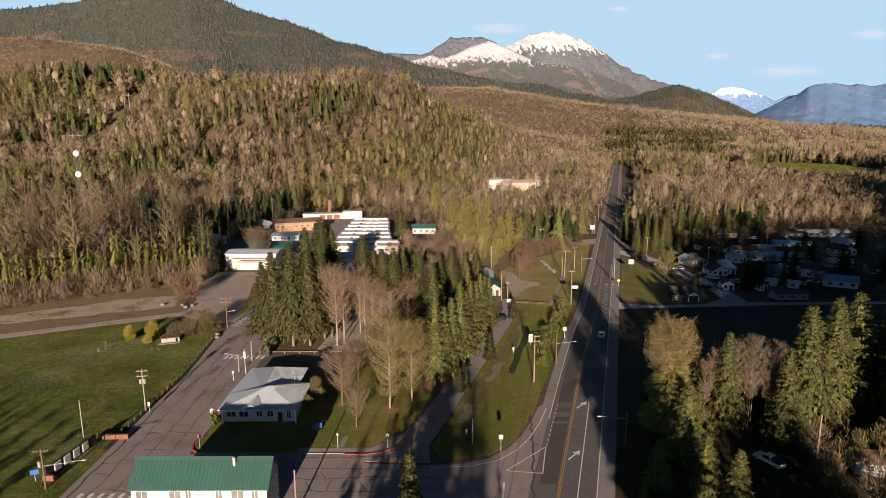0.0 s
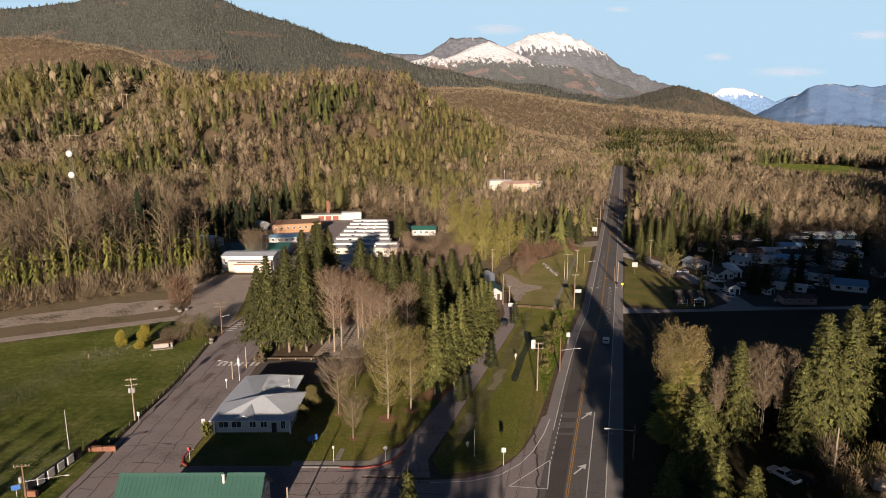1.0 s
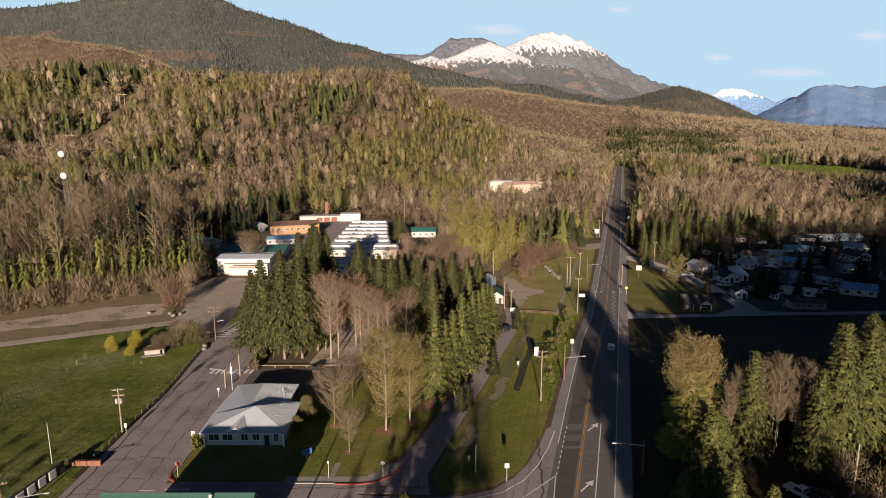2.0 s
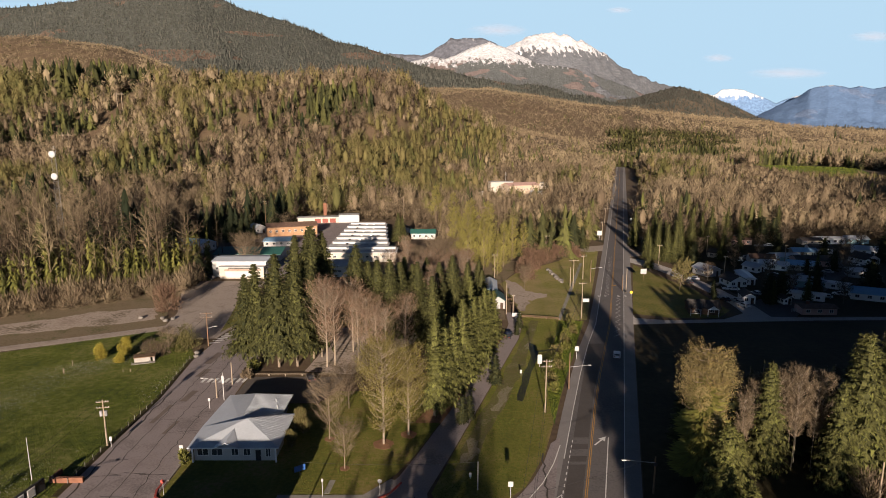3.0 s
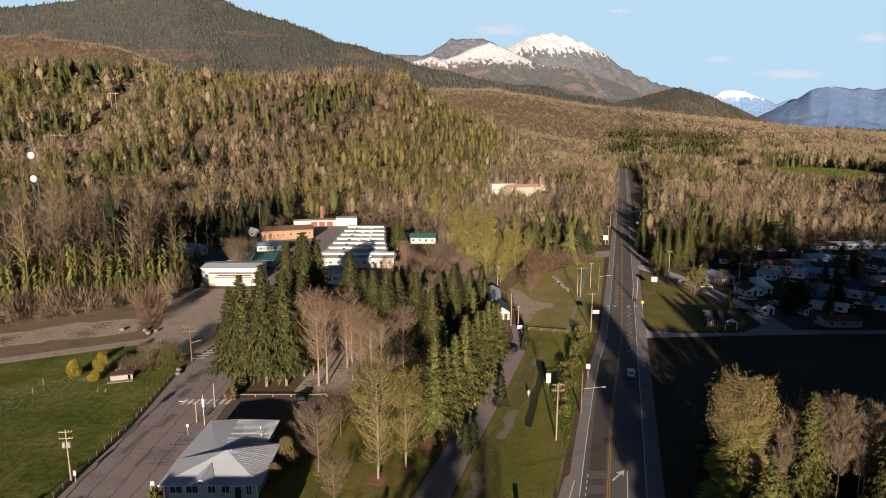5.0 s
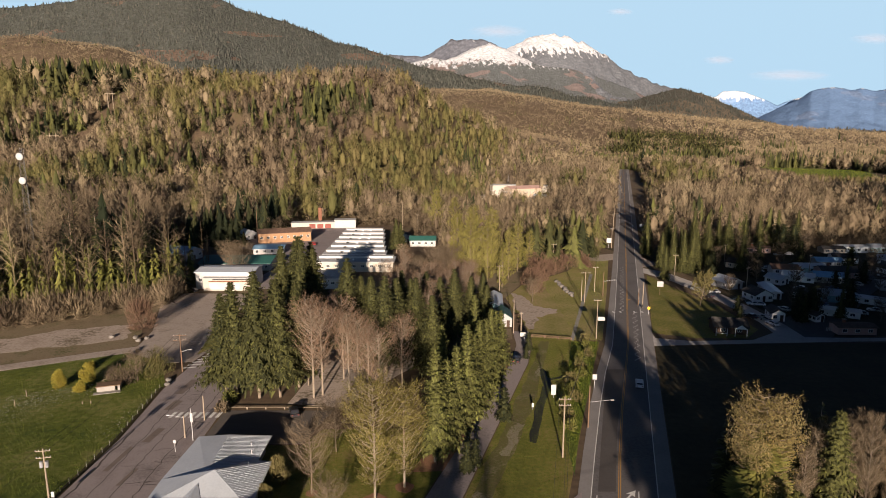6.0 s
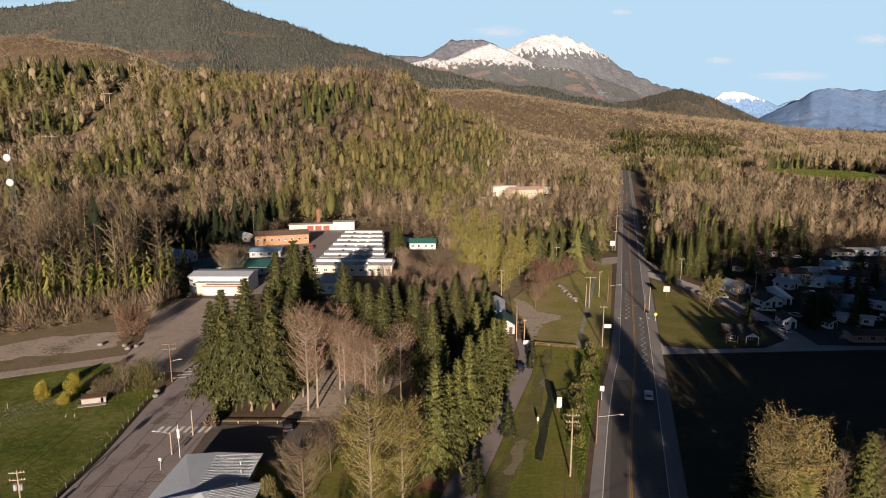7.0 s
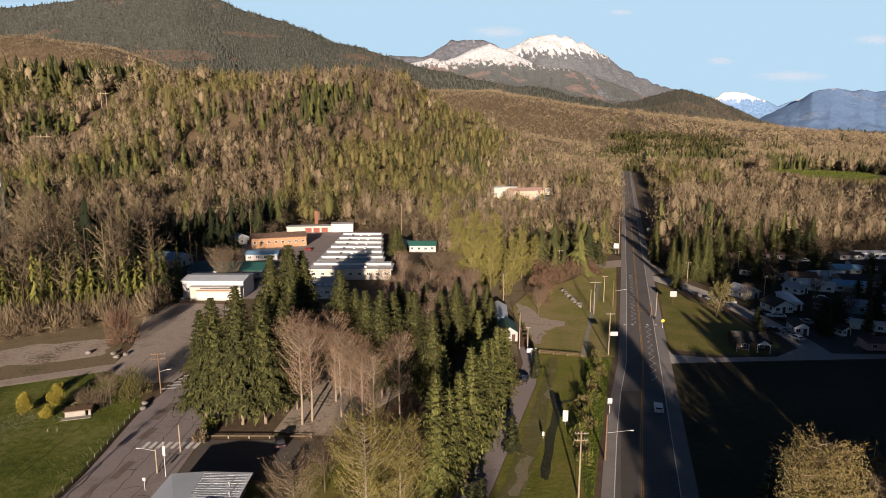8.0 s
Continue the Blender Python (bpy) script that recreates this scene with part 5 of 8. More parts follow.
def fir_boughs(n, seed, h, r, low, droop, steps=7, ragged=0.3, power=0.85):
    """Layered, feathered boughs of a near conifer round a dark inner mass: side sprays along each bough and tassels that hang from it."""
    rng = np.random.default_rng(seed)
    q = np.clip((np.arange(n) + rng.uniform(0, 1, n)) / n, 0, 0.985) ** 1.25
    rows = max(7, int(h * (1 - low) / 1.0))
    q = np.clip((np.floor(q * rows) + 0.5 + rng.normal(0, 0.24, n)) / rows, 0.0, 0.985)
    a = np.arange(n) * 2.39996 + rng.uniform(-0.5, 0.5, n)
    lag = rng.uniform(0, 6.283)
    reach = r * (1 - q) ** power * rng.uniform(1 - ragged, 1.08, n) * (1 + 0.13 * np.sin(2 * a + lag + q * 6)) + 0.25
    out = np.stack([np.cos(a), np.sin(a), np.zeros(n)], 1)
    side = np.stack([-np.sin(a), np.cos(a), np.zeros(n)], 1)
    z = h * (low + (1 - low) * q)
    tris = []
    for k in range(steps):
        u = (k + rng.uniform(0.2, 1.0, n)) / steps
        p = out * (0.1 + reach * u)[:, None]
        p[:, 2] = z + reach * ((0.10 + 0.45 * q) * u - droop * (1.1 - 0.7 * q) * u * u)
        fall = (0.10 + 0.45 * q) - 2 * droop * (1.1 - 0.7 * q) * u
        along = unit(out + np.stack([0 * u, 0 * u, fall], 1))
        for sg in (-1, 1):
            ln = (0.30 * reach * (1.15 - u) + 0.42) * rng.uniform(0.65, 1.25, n)
            way = unit(along * rng.uniform(0.45, 0.9, n)[:, None] + side * (sg * rng.uniform(0.5, 1.0, n))[:, None] + np.array([0, 0, -0.18 - 0.25 * droop]))
            w = (ln * rng.uniform(0.20, 0.30, n))[:, None]
            across = unit(np.cross(way, np.array([0, 0, 1.0]) + 0.4 * rng.normal(size=(n, 3))))
            tris.append(np.stack([p - across * w, p + across * w, p + way * ln[:, None]], 1))
        ln = (0.16 * reach + 0.35) * rng.uniform(0.5, 1.3, n)
        way = unit(along * 0.35 + side * rng.normal(0, 0.3, n)[:, None] + np.array([0, 0, -1.0]))
        w = (ln * rng.uniform(0.16, 0.28, n))[:, None]
        across = unit(side + 0.5 * rng.normal(size=(n, 3)))
        tris.append(np.stack([p - across * w, p + across * w, p + way * ln[:, None]], 1))
    m, sides = 9, 9
    ring = []
    for k in range(m):
        f = k / m
        rr = (r * 0.42 * (1 - f) ** power + 0.1) * rng.uniform(0.6, 1.25, sides)
        b = np.arange(sides) * 6.283 / sides + 0.4 * k
        ring.append(np.stack([rr * np.cos(b), rr * np.sin(b), h * (low + (1 - low) * f) + rng.uniform(-0.4, 0.4, sides)], 1))
    ring.append(np.repeat([[0, 0, h * 0.99]], sides, 0))
    for lo, hi in zip(ring, ring[1:]):
        tris += [np.stack([lo, np.roll(lo, -1, 0), hi], 1), np.stack([np.roll(lo, -1, 0), np.roll(hi, -1, 0), hi], 1)]
    lead = np.array([[[-0.1, 0, h * 0.94], [0.1, 0, h * 0.94], [0, 0, h * 1.03]], [[0, -0.1, h * 0.94], [0, 0.1, h * 0.94], [0, 0, h * 1.03]]])
    return np.concatenate(tris + [lead])


def broadleaf(name, label, seed, h, spread, twigs, bark, leaf, tone, levels=3, first=0.3, r0=0.25, size=0.5, forks=7, up=0.9, thin=0.22, fill=0, r=None, group="", wood_h=None, fill_thin=0.6):
    """One broadleaf tree with trunk, limbs and a crown of twigs or opening leaves."""
    root = thing(name, label, "tree", group)
    wood, tips = limb_mesh(seed, wood_h or h, spread, levels, r0, first, up, forks)
    part("trunk", tri_mesh("trunk", wood, None), bark, root)
    rng = np.random.default_rng(seed)
    a = np.array([tuple(p) for p, q in tips])
    b = np.array([tuple(q) for p, q in tips])
    k = rng.integers(0, len(a), twigs)
    u = rng.uniform(0, 1, (twigs, 1))
    p = a[k] + (b[k] - a[k]) * u + rng.normal(size=(twigs, 3)) * 0.12
    way = unit((b - a)[k] / (np.linalg.norm((b - a)[k], axis=1, keepdims=True) + 1e-6) + rng.normal(size=(twigs, 3)) * 0.6 + np.array([0, 0, 0.35 * up]))
    ln = rng.uniform(0.5, 1.3, twigs) * size
    cr = spikes(p, way, ln, ln * thin * rng.uniform(0.7, 1.4, twigs), rng)
    if fill:
        cr = np.concatenate([cr, crown_cloud(fill, seed + 5, h, r or h * 0.28, first + 0.05, 26, size * 0.8, up=0.1 if fill_thin > 0.3 else 0.7, thin=fill_thin, loose=1.2 if fill_thin > 0.3 else 0.7)])
    part("crown", tri_mesh("crown", cr, None, tone, 0.17, seed), leaf, root)
    return root


def conifer(name, label, seed, h, r, boughs, tone, low=0.08, droop=0.35, sprays=6, ragged=0.3, power=0.85, group=""):
    root = thing(name, label, "tree", group)
    stem = bmesh.new()
    add_tube(stem, (0, 0, -0.2), (0, 0, h * 0.5), h * 0.0125, h * 0.008, 7)
    add_tube(stem, (0, 0, h * 0.5), (0, 0, h * 0.99), h * 0.008, 0.03, 6)
    part("trunk", stem, M_CBARK, root)
    if sprays > 1:
        tris = fir_boughs(boughs, seed, h, r, low, droop, sprays, ragged, power)
    else:
        tris = conifer_cloud(boughs, seed, h, r, low, droop, sprays, ragged, power)
    ns = soft_normals(tris, outward(tris, h, True), 0.3)
    part("crown", tri_mesh("crown", tris, None, tone, 0.17, seed, ns), M_NEEDLE, root)
    return root


def flowers():
    """Pale flowers scattered in drifts over the meadow."""
    rng = np.random.default_rng(23)
    x, y = rng.uniform(-120, -65, 40000), rng.uniform(95, 182, 40000)
    keep = (field_noise(x, y, 0.10, 41) + 0.35 * rng.normal(size=len(x)) > 0.62) & (y < 168 + 0.45 * (x + 92)) & (x < -64 - 0.1 * np.maximum(0, y - 146))
    x, y = x[keep], y[keep]
    n = len(x)
    t = spikes(np.stack([x, y, np.full(n, 0.12)], 1), unit(np.stack([rng.normal(0, 1, n), rng.normal(0, 1, n), np.full(n, 0.8)], 1)), np.full(n, 0.10), rng.uniform(0.07, 0.14, n), rng)
    tagged(part("meadow_flowers", mesh_np("meadow_flowers", t.reshape(-1, 3), np.arange(3 * n).reshape(-1, 3), np.repeat(rng.uniform(0, 1, n), 3)), M_FLOWER), "pale daisies scattered over the meadow", "flowers", kind="stuff")


flowers()


def excurrent(name, label, seed, h, r, limbs, twigs, bark, leaf, tone, low=0.12, belly=0.45, rise=0.8, size=0.34, thin=0.26, r0=0.22, group="", width=0.05, category="tree", blunt=1.8):
    """A tree with one straight stem and many slender ascending limbs, clothed in fine twigs or opening leaves."""
    root = thing(name, label, category, group)
    rng = np.random.default_rng(seed)
    q = np.sort(rng.uniform(0, 1, limbs))
    z = h * (low + (0.97 - low) * q)
    shape = np.where(q < belly, 0.45 + 0.55 * (q / belly) ** 0.7, np.sqrt(np.clip(1 - (np.maximum(q - belly, 0) / (1.02 - belly)) ** blunt, 0.01, 1)))
    reach = r * shape * rng.uniform(0.5, 1.2, limbs)
    a = np.arange(limbs) * 2.4 + rng.uniform(-0.4, 0.4, limbs)
    out = np.stack([np.cos(a), np.sin(a), np.zeros(limbs)], 1)
    base = np.stack([np.zeros(limbs), np.zeros(limbs), z], 1)
    tip = base + out * reach[:, None]
    tip[:, 2] = np.minimum(z + reach * rise * rng.uniform(0.6, 1.3, limbs), h * 1.02)
    bow = (base + tip) / 2 + out * (reach * 0.12)[:, None]
    bow[:, 2] -= reach * 0.10
    wood = []
    knots = np.array([[0, 0, -0.2], [0.1, 0, h * 0.3], [0.05, 0.05, h * 0.6], [0, 0.1, h * 0.98]])
    for p0, p1, w0, w1 in ((knots[0:1], knots[1:2], r0, r0 * 0.8), (knots[1:2], knots[2:3], r0 * 0.8, r0 * 0.5), (knots[2:3], knots[3:4], r0 * 0.5, 0.03), (base, bow, width, width * 0.7), (bow, tip, width * 0.7, 0.012)):
        d = unit(p1 - p0)
        s1 = unit(np.cross(d, np.array([0.31, 0.17, 0.93])))
        s2 = np.cross(d, s1)
        for k in range(3):
            c0, c1 = [math.cos(2.094 * (k + j)) for j in (0, 1)], [math.sin(2.094 * (k + j)) for j in (0, 1)]
            A0, A1 = p0 + (s1 * c0[0] + s2 * c1[0]) * w0, p0 + (s1 * c0[1] + s2 * c1[1]) * w0
            B0, B1 = p1 + (s1 * c0[0] + s2 * c1[0]) * w1, p1 + (s1 * c0[1] + s2 * c1[1]) * w1
            wood += [np.stack([A0, A1, B1], 1), np.stack([A0, B1, B0], 1)]
    part("trunk", tri_mesh("trunk", np.concatenate(wood)), bark, root)
    k = rng.choice(limbs, twigs, p=reach / reach.sum())
    u = rng.uniform(0.18, 1.0, twigs) ** 0.8
    p = np.where(u[:, None] < 0.5, base[k] + (bow - base)[k] * (u * 2)[:, None], bow[k] + (tip - bow)[k] * (u * 2 - 1)[:, None])
    p = p + np.clip(rng.normal(size=(twigs, 3)), -1.3, 1.3) * (0.10 + 0.08 * reach[k])[:, None]
    way = unit(out[k] * 0.6 + rng.normal(size=(twigs, 3)) * 0.55 + np.array([0, 0, 0.75 * rise]))
    ln = rng.uniform(0.5, 1.4, twigs) * size
    tris = spikes(p, way, ln, ln * thin * rng.uniform(0.7, 1.4, twigs), rng)
    ns = soft_normals(tris, outward(tris, h), 0.45)
    part("crown", tri_mesh("crown", tris, None, tone, 0.15, seed, ns), leaf, root)
    return root


def at(x, y, turn=0.0, s=1.0, z=0.0):
    return pose(x, y, z, 0, 0, turn) @ Matrix.Scale(s, 4)


def place(ob, x, y, turn=0.0, s=1.0, z=None):
    ob.matrix_basis = at(x, y, turn, s, float(land(x, y)) if z is None else z)
    return ob


def again(ob, x, y, turn=0.0, s=1.0, label="", z=None):
    ob2 = copy_thing(ob, pose(x, y, float(land(x, y)) if z is None else z, 0, 0, turn))
    ob2.scale = (s, s, s)
    if label:
        ob2["label"] = label
    return ob2


# park grove: tall firs with clear stems beside the street
fir_a = place(conifer("fir_tree", "tall dark green fir with bare lower trunk in the park grove", 1, 29, 6.9, 520, 0.44, 0.17, 0.30, 7, 0.35, 0.85, "park grove firs"), -41, 165)
fir_b = place(conifer("fir_tree", "dense dark green fir with bare lower trunk in the park grove", 2, 27, 6.7, 500, 0.48, 0.18, 0.25, 7, 0.4, 0.9, "park grove firs"), -36.5, 165.5)
fir_c = place(conifer("fir_tree", "slender green fir beside the asphalt lane", 3, 22, 4.6, 340, 0.72, 0.12, 0.24, 6, 0.42, 0.9, "lane firs"), -1.6, 137.5)
fir_d = place(conifer("fir_tree", "ragged green fir beside the asphalt lane", 4, 19, 4.3, 310, 0.70, 0.13, 0.26, 6, 0.45, 0.95, "lane firs"), 2.4, 146)
for i, (x, y, s, src) in enumerate(((-46.5, 166.5, 0.97, fir_b), (-49.5, 168, 0.8, fir_a), (-33.5, 171, 0.86, fir_a), (-39, 174, 0.92, fir_b), (-46, 177, 0.72, fir_a), (-43, 214, 0.97, fir_a), (-47, 212, 0.95, fir_b), (-39.5, 217, 0.9, fir_a), (-44.5, 219, 0.95, fir_b), (-38, 212.5, 0.92, fir_b), (-41, 210, 1.0, fir_a), (-24.6, 190, 0.92, fir_a), (-21.5, 192, 0.8, fir_b), (-11.8, 185, 0.84, fir_b), (-7, 186, 0.78, fir_a), (-2.7, 175, 0.78, fir_b), (-1, 196, 0.7, fir_a), (-9, 200, 0.7, fir_b),
                                (-27, 197, 0.74, fir_b), (-17.5, 180, 0.9, fir_b), (-14, 178, 0.86, fir_a))):
    again(src, x, y, i * 47, s, "tall dark green fir standing in the park grove")
for i, (x, y, s, src) in enumerate(((0.6, 141.5, 0.95, fir_d), (4.6, 151, 0.98, fir_c), (6.2, 156, 0.95, fir_d), (7.6, 161, 0.88, fir_c), (9.3, 166, 0.95, fir_d), (10.8, 171, 0.86, fir_c), (12.2, 176, 0.9, fir_d), (7.5, 180, 0.9, fir_c), (-0.5, 160, 0.85, fir_c), (14, 182, 0.8, fir_d))):
    again(src, x, y, i * 61, s, "green fir in the row beside the asphalt lane")
# leafless and budding trees of the grove
birch_a = place(excurrent("bare_tree", "tall leafless pinkish-brown tree in the park grove", 21, 22, 4.7, 110, 4400, M_BIRCH, M_PINKTWIG, 0.45, 0.28, 0.5, 1.1, 0.7, 0.07, 0.26, "bare grove trees", 0.05, blunt=3.0), -29, 165)
for i, (x, y, s) in enumerate(((-27.3, 166.5, 0.95), (-31.5, 172, 0.98), (-21.5, 168, 0.86), (-19, 166, 0.82), (-16.5, 164, 0.76), (-4, 190, 0.8), (-3, 205, 0.78), (-14, 222, 0.8), (1, 214, 0.76), (-4, 228, 0.8), (-20, 244, 0.66), (4, 240, 0.7), (-14, 262, 0.62), (-16, 282, 0.6))):
    again(birch_a, x, y, i * 53, s)
alder_a = place(excurrent("budding_tree", "tall yellow-green budding tree on the lawn", 31, 20.5, 4.6, 150, 10500, M_BIRCH, M_SPRING, 0.36, 0.12, 0.45, 0.95, 0.42, 0.24, 0.24, "budding lawn trees", blunt=2.6), -11.2, 125.5)
again(alder_a, -6.6, 129.3, 80, 0.88)
for x, y, sc_ in ((6, 232, 0.72), (11, 227, 0.6), (2, 222, 0.75), (-7, 214, 0.8), (9, 240, 0.7)):
    again(birch_a, x, y, x * 29, sc_)
for x, y, sc_, src in ((8, 212, 0.62, fir_b), (3, 206, 0.7, fir_a), (12, 204, 0.6, fir_b), (-5, 208, 0.66, fir_a), (12, 219, 0.55, fir_a), (-12, 208, 0.72, fir_b)):
    again(src, x, y, x * 41, sc_, "green fir at the back of the park grove")
again(birch_a, -13.5, 158, 130, 0.80)
again(birch_a, -9.5, 170, 200, 0.78)
again(birch_a, -24, 176, 250, 0.9)
small_a = place(excurrent("bare_tree", "small leafless tree with wide crown on the lawn", 41, 12.0, 4.4, 100, 5600, M_BARK, M_TWIG, 0.5, 0.22, 0.45, 1.0, 0.5, 0.07, 0.16, "bare lawn trees", 0.035, blunt=3.5), -21.8, 127.5)
again(small_a, -17.2, 116.8, 75, 0.72)
again(small_a, -20.0, 141, 140, 0.85)
again(small_a, 30.5, 243, 20, 0.72, "small leafless tree in the park")
again(small_a, -72.5, 174, 20, 0.62, "small leafless tree by the street")
# young conifers between lane and highway
young = place(conifer("young_conifer", "young dark conifer on the grass strip", 51, 7.0, 1.7, 110, 0.22, 0.02, 0.25, 4, 0.25, 0.8, "young conifers"), 12.4, 154.5)
for x, y, s in ((4.0, 134.5, 0.8), (5.6, 136.5, 0.72), (23.0, 196.5, 0.7), (21.6, 190, 0.55)):
    again(young, x, y, x * 31, s)
# foreground spruce by the side road
spruce = place(conifer("spruce_tree", "sunlit green spruce beside the junction", 61, 15.0, 3.2, 340, 0.66, 0.04, 0.25, 6, 0.25, 1.0), -4.4, 79.4)
# the stand right of the highway
maple = place(excurrent("maple_tree", "large maple with tan flowers and ivy on its trunk", 71, 24.5, 4.5, 150, 7000, M_BARK, M_SPRING, 0.78, 0.24, 0.50, 0.45, 0.42, 0.20, 0.36, "", 0.07, blunt=4.5), 43.6, 112.5)
fl_ = crown_cloud(24000, 74, 25.0, 4.5, 0.30, 19, 0.17, up=0.5, thin=0.5, loose=0.7)
part("blossom", tri_mesh("blossom", fl_, None, 0.6, 0.2, 5, soft_normals(fl_, outward(fl_, 25.5), 0.45)), M_CATKIN, maple, "clusters of tan opening flowers")
part("ivy", tri_mesh("ivy", conifer_cloud(4200, 77, 19.0, 3.6, 0.15, 0.2, 1, 0.5, 0.3, 0.4), None, 0.85, 0.2, 7), M_IVY, maple, "bright green ivy on the trunk")
big_fir = place(conifer("fir_tree", "tall sunlit green fir with long drooping boughs", 72, 26, 5.6, 380, 0.62, 0.05, 0.42, 7, 0.45, 0.65, "roadside firs"), 70.3, 113.4)
again(big_fir, 77.0, 116.5, 70, 1.0)
again(big_fir, 84.0, 121, 150, 1.02)
again(big_fir, 80.6, 122, 250, 0.97)
again(big_fir, 73.4, 119.5, 10, 0.92)
again(big_fir, 65.3, 110.8, 200, 0.72)
again(big_fir, 91, 118, 20, 1.05)
broad_fir = place(conifer("fir_tree", "broad sunlit fir with drooping boughs under the maple", 73, 14.5, 4.9, 300, 0.72, 0.03, 0.38, 7, 0.35, 0.85, "roadside firs"), 44.2, 104.5)
again(broad_fir, 48, 109, 100, 0.75)
again(broad_fir, 36.4, 95.5, 250, 0.60, "small fir with drooping boughs at the roadside")
again(broad_fir, 31.6, 88, 150, 0.36, "small fir with drooping boughs at the roadside")
again(broad_fir, 43.4, 94.0, 320, 0.70, "small fir with drooping boughs at the roadside")
again(broad_fir, 47.6, 91.0, 30, 0.62, "small fir with drooping boughs at the roadside")
again(big_fir, 56.4, 116.6, 40, 0.76, "slender green fir among bare alders")
alder_r = place(excurrent("alder_tree", "leafless alder with pale slender trunk", 81, 17, 2.3, 70, 5200, M_BIRCH, M_TWIG, 0.5, 0.34, 0.5, 1.5, 0.55, 0.07, 0.10, "roadside alders", 0.03), 58.6, 117.5)
for i, (x, y, s) in enumerate(((61, 116, 1.0), (62.8, 118.5, 1.04), (60.5, 120.5, 0.96), (64.4, 116, 0.95), (55, 119, 0.9), (66.5, 118, 1.0), (52.5, 117, 0.8), (57, 121.5, 0.9), (63.5, 121.5, 1.0))):
    again(alder_r, x, y, i * 67, s)
# mostly unseen high firs, added south and east to shade pasture and village
stand = place(conifer("tall_fir", "tall dark fir added to cast shade", 75, 33, 5.4, 280, 0.3, 0.03, 0.35, 1, 0.2, 0.6, "shading stand"), 103, 120)
rs = random.Random(8)
# made taller than real firs so their shadows reach the village
for i in range(88):
    x = 104 + (i % 44) * 5.2 + rs.uniform(-1.2, 1.2)
    y = 126 + (i // 44) * 9 + (x - 104) * 0.22 + rs.uniform(-2, 2)
    again(stand, x, y, i * 39, rs.uniform(1.4, 1.7))
for i, (x, y, s) in enumerate(((93, 106, 1.25), (98, 111, 1.25), (103, 113, 1.3), (108, 117, 1.25), (113, 120, 1.25), (89, 100, 1.2), (100, 102, 1.25), (106, 106, 1.25), (113, 110, 1.25), (84, 94, 1.1), (119, 116, 1.25), (125, 121, 1.25), (96, 96, 1.2), (50, 123, 0.42), (53, 123, 0.45), (56, 123.5, 0.46), (59, 123.5, 0.46))):
    again(stand, x, y, i * 39, s)
for i, (x, y, s) in enumerate(((62, 123.5, 0.47), (66, 122.5, 0.5), (70, 121, 0.55), (74, 121.5, 0.56), (80, 124, 0.6), (86, 126, 0.64), (92, 125, 0.66), (47, 118, 0.42), (97, 122, 0.8), (77, 126, 0.62), (83, 128, 0.66), (89, 129, 0.68), (95, 128, 0.72), (57, 72, 0.42), (64, 76, 0.42), (71, 80, 0.4), (52, 66, 0.45))):
    again(stand, x, y, i * 39, s)
# unseen firs added to throw shade on lane, verge and highway
for i, (x, y, s) in enumerate(((-4.5, 49.5, 0.76), (-7, -42, 1.1), (-5, -45, 1.16), (-3, -41, 1.12), (-1, -45, 1.1), (-4, -49, 1.2), (-9.5, 54, 0.66), (-3.2, 57.5, 0.62), (-15, 37, 0.6), (-12, 40, 0.66), (-6.5, 56, 0.64), (-3.4, 53, 0.7), (-19, 38, 0.52))):
    again(stand, x, y, i * 39, s, "unseen tall fir added south of the junction to cast shade")
for i in range(12):
    again(stand, 28.5 + i * 0.75, 30 + (i % 3) * 4, i * 39, 0.95 + 0.05 * math.sin(i * 2.1), "unseen tall fir added south of the junction to cast shade")
for i, (x, y, s) in enumerate(((41.5, 36, 0.62), (44, 38, 0.55), (47, 36, 0.55))):
    again(stand, x, y, i * 39, s, "unseen tall fir added south of the junction to cast shade")
# unseen short row added to shade the junction
for i in range(8):
    again(stand, -15.5 + i * 3.3, 57 + (i % 2) * 1.5, i * 71, 0.275 + 0.02 * (i % 3), "unseen small fir added to shade the side road")
# unseen firs added to shade the near corner of the meadow
for i, (x, y, s) in enumerate(((-82, 48, 0.52), (-87, 46, 0.56), (-92, 48, 0.56), (-97, 46, 0.56), (-102, 48, 0.56), (-107, 46, 0.56), (-77, 46, 0.5), (-104, 56, 0.5), (-98, 66, 0.4), (-110, 60, 0.5), (-116, 66, 0.5))):
    again(stand, x, y, i * 39, s, "unseen dark fir added south of the meadow to cast shade")
# row behind the alders, added to shade the pasture
for i in range(13):
    again(stand, 45.5 + i * 3.1 + rs.uniform(-0.8, 0.8), 127 + (i % 2) * 2.5, i * 51, rs.uniform(0.40, 0.47))
# unseen row added to shade the parking place
for i in range(9):
    again(stand, 46.5 + i * 2.1, 60.5 - (i % 2) * 6, i * 45, (0.40 if i < 3 else 0.60) + (i % 2) * 0.06)
# unseen meadow firs and wood-edge firs, both added to cast shade
for i, (x, y, s) in enumerate(((-94, 57, 0.48), (-100, 59, 0.52), (-106, 62, 0.5), (-112, 56, 0.58), (-120, 60, 0.58), (-104, 250, 0.8), (-110, 246, 0.9), (-117, 243, 0.98), (-125, 242, 1.0), (-101, 257, 0.7), (-133, 240, 0.9), (-113, 256, 0.92), (-122, 252, 1.0), (-142, 232, 0.75), (-130, 250, 0.72))):
    again(stand, x, y, i * 45, s)
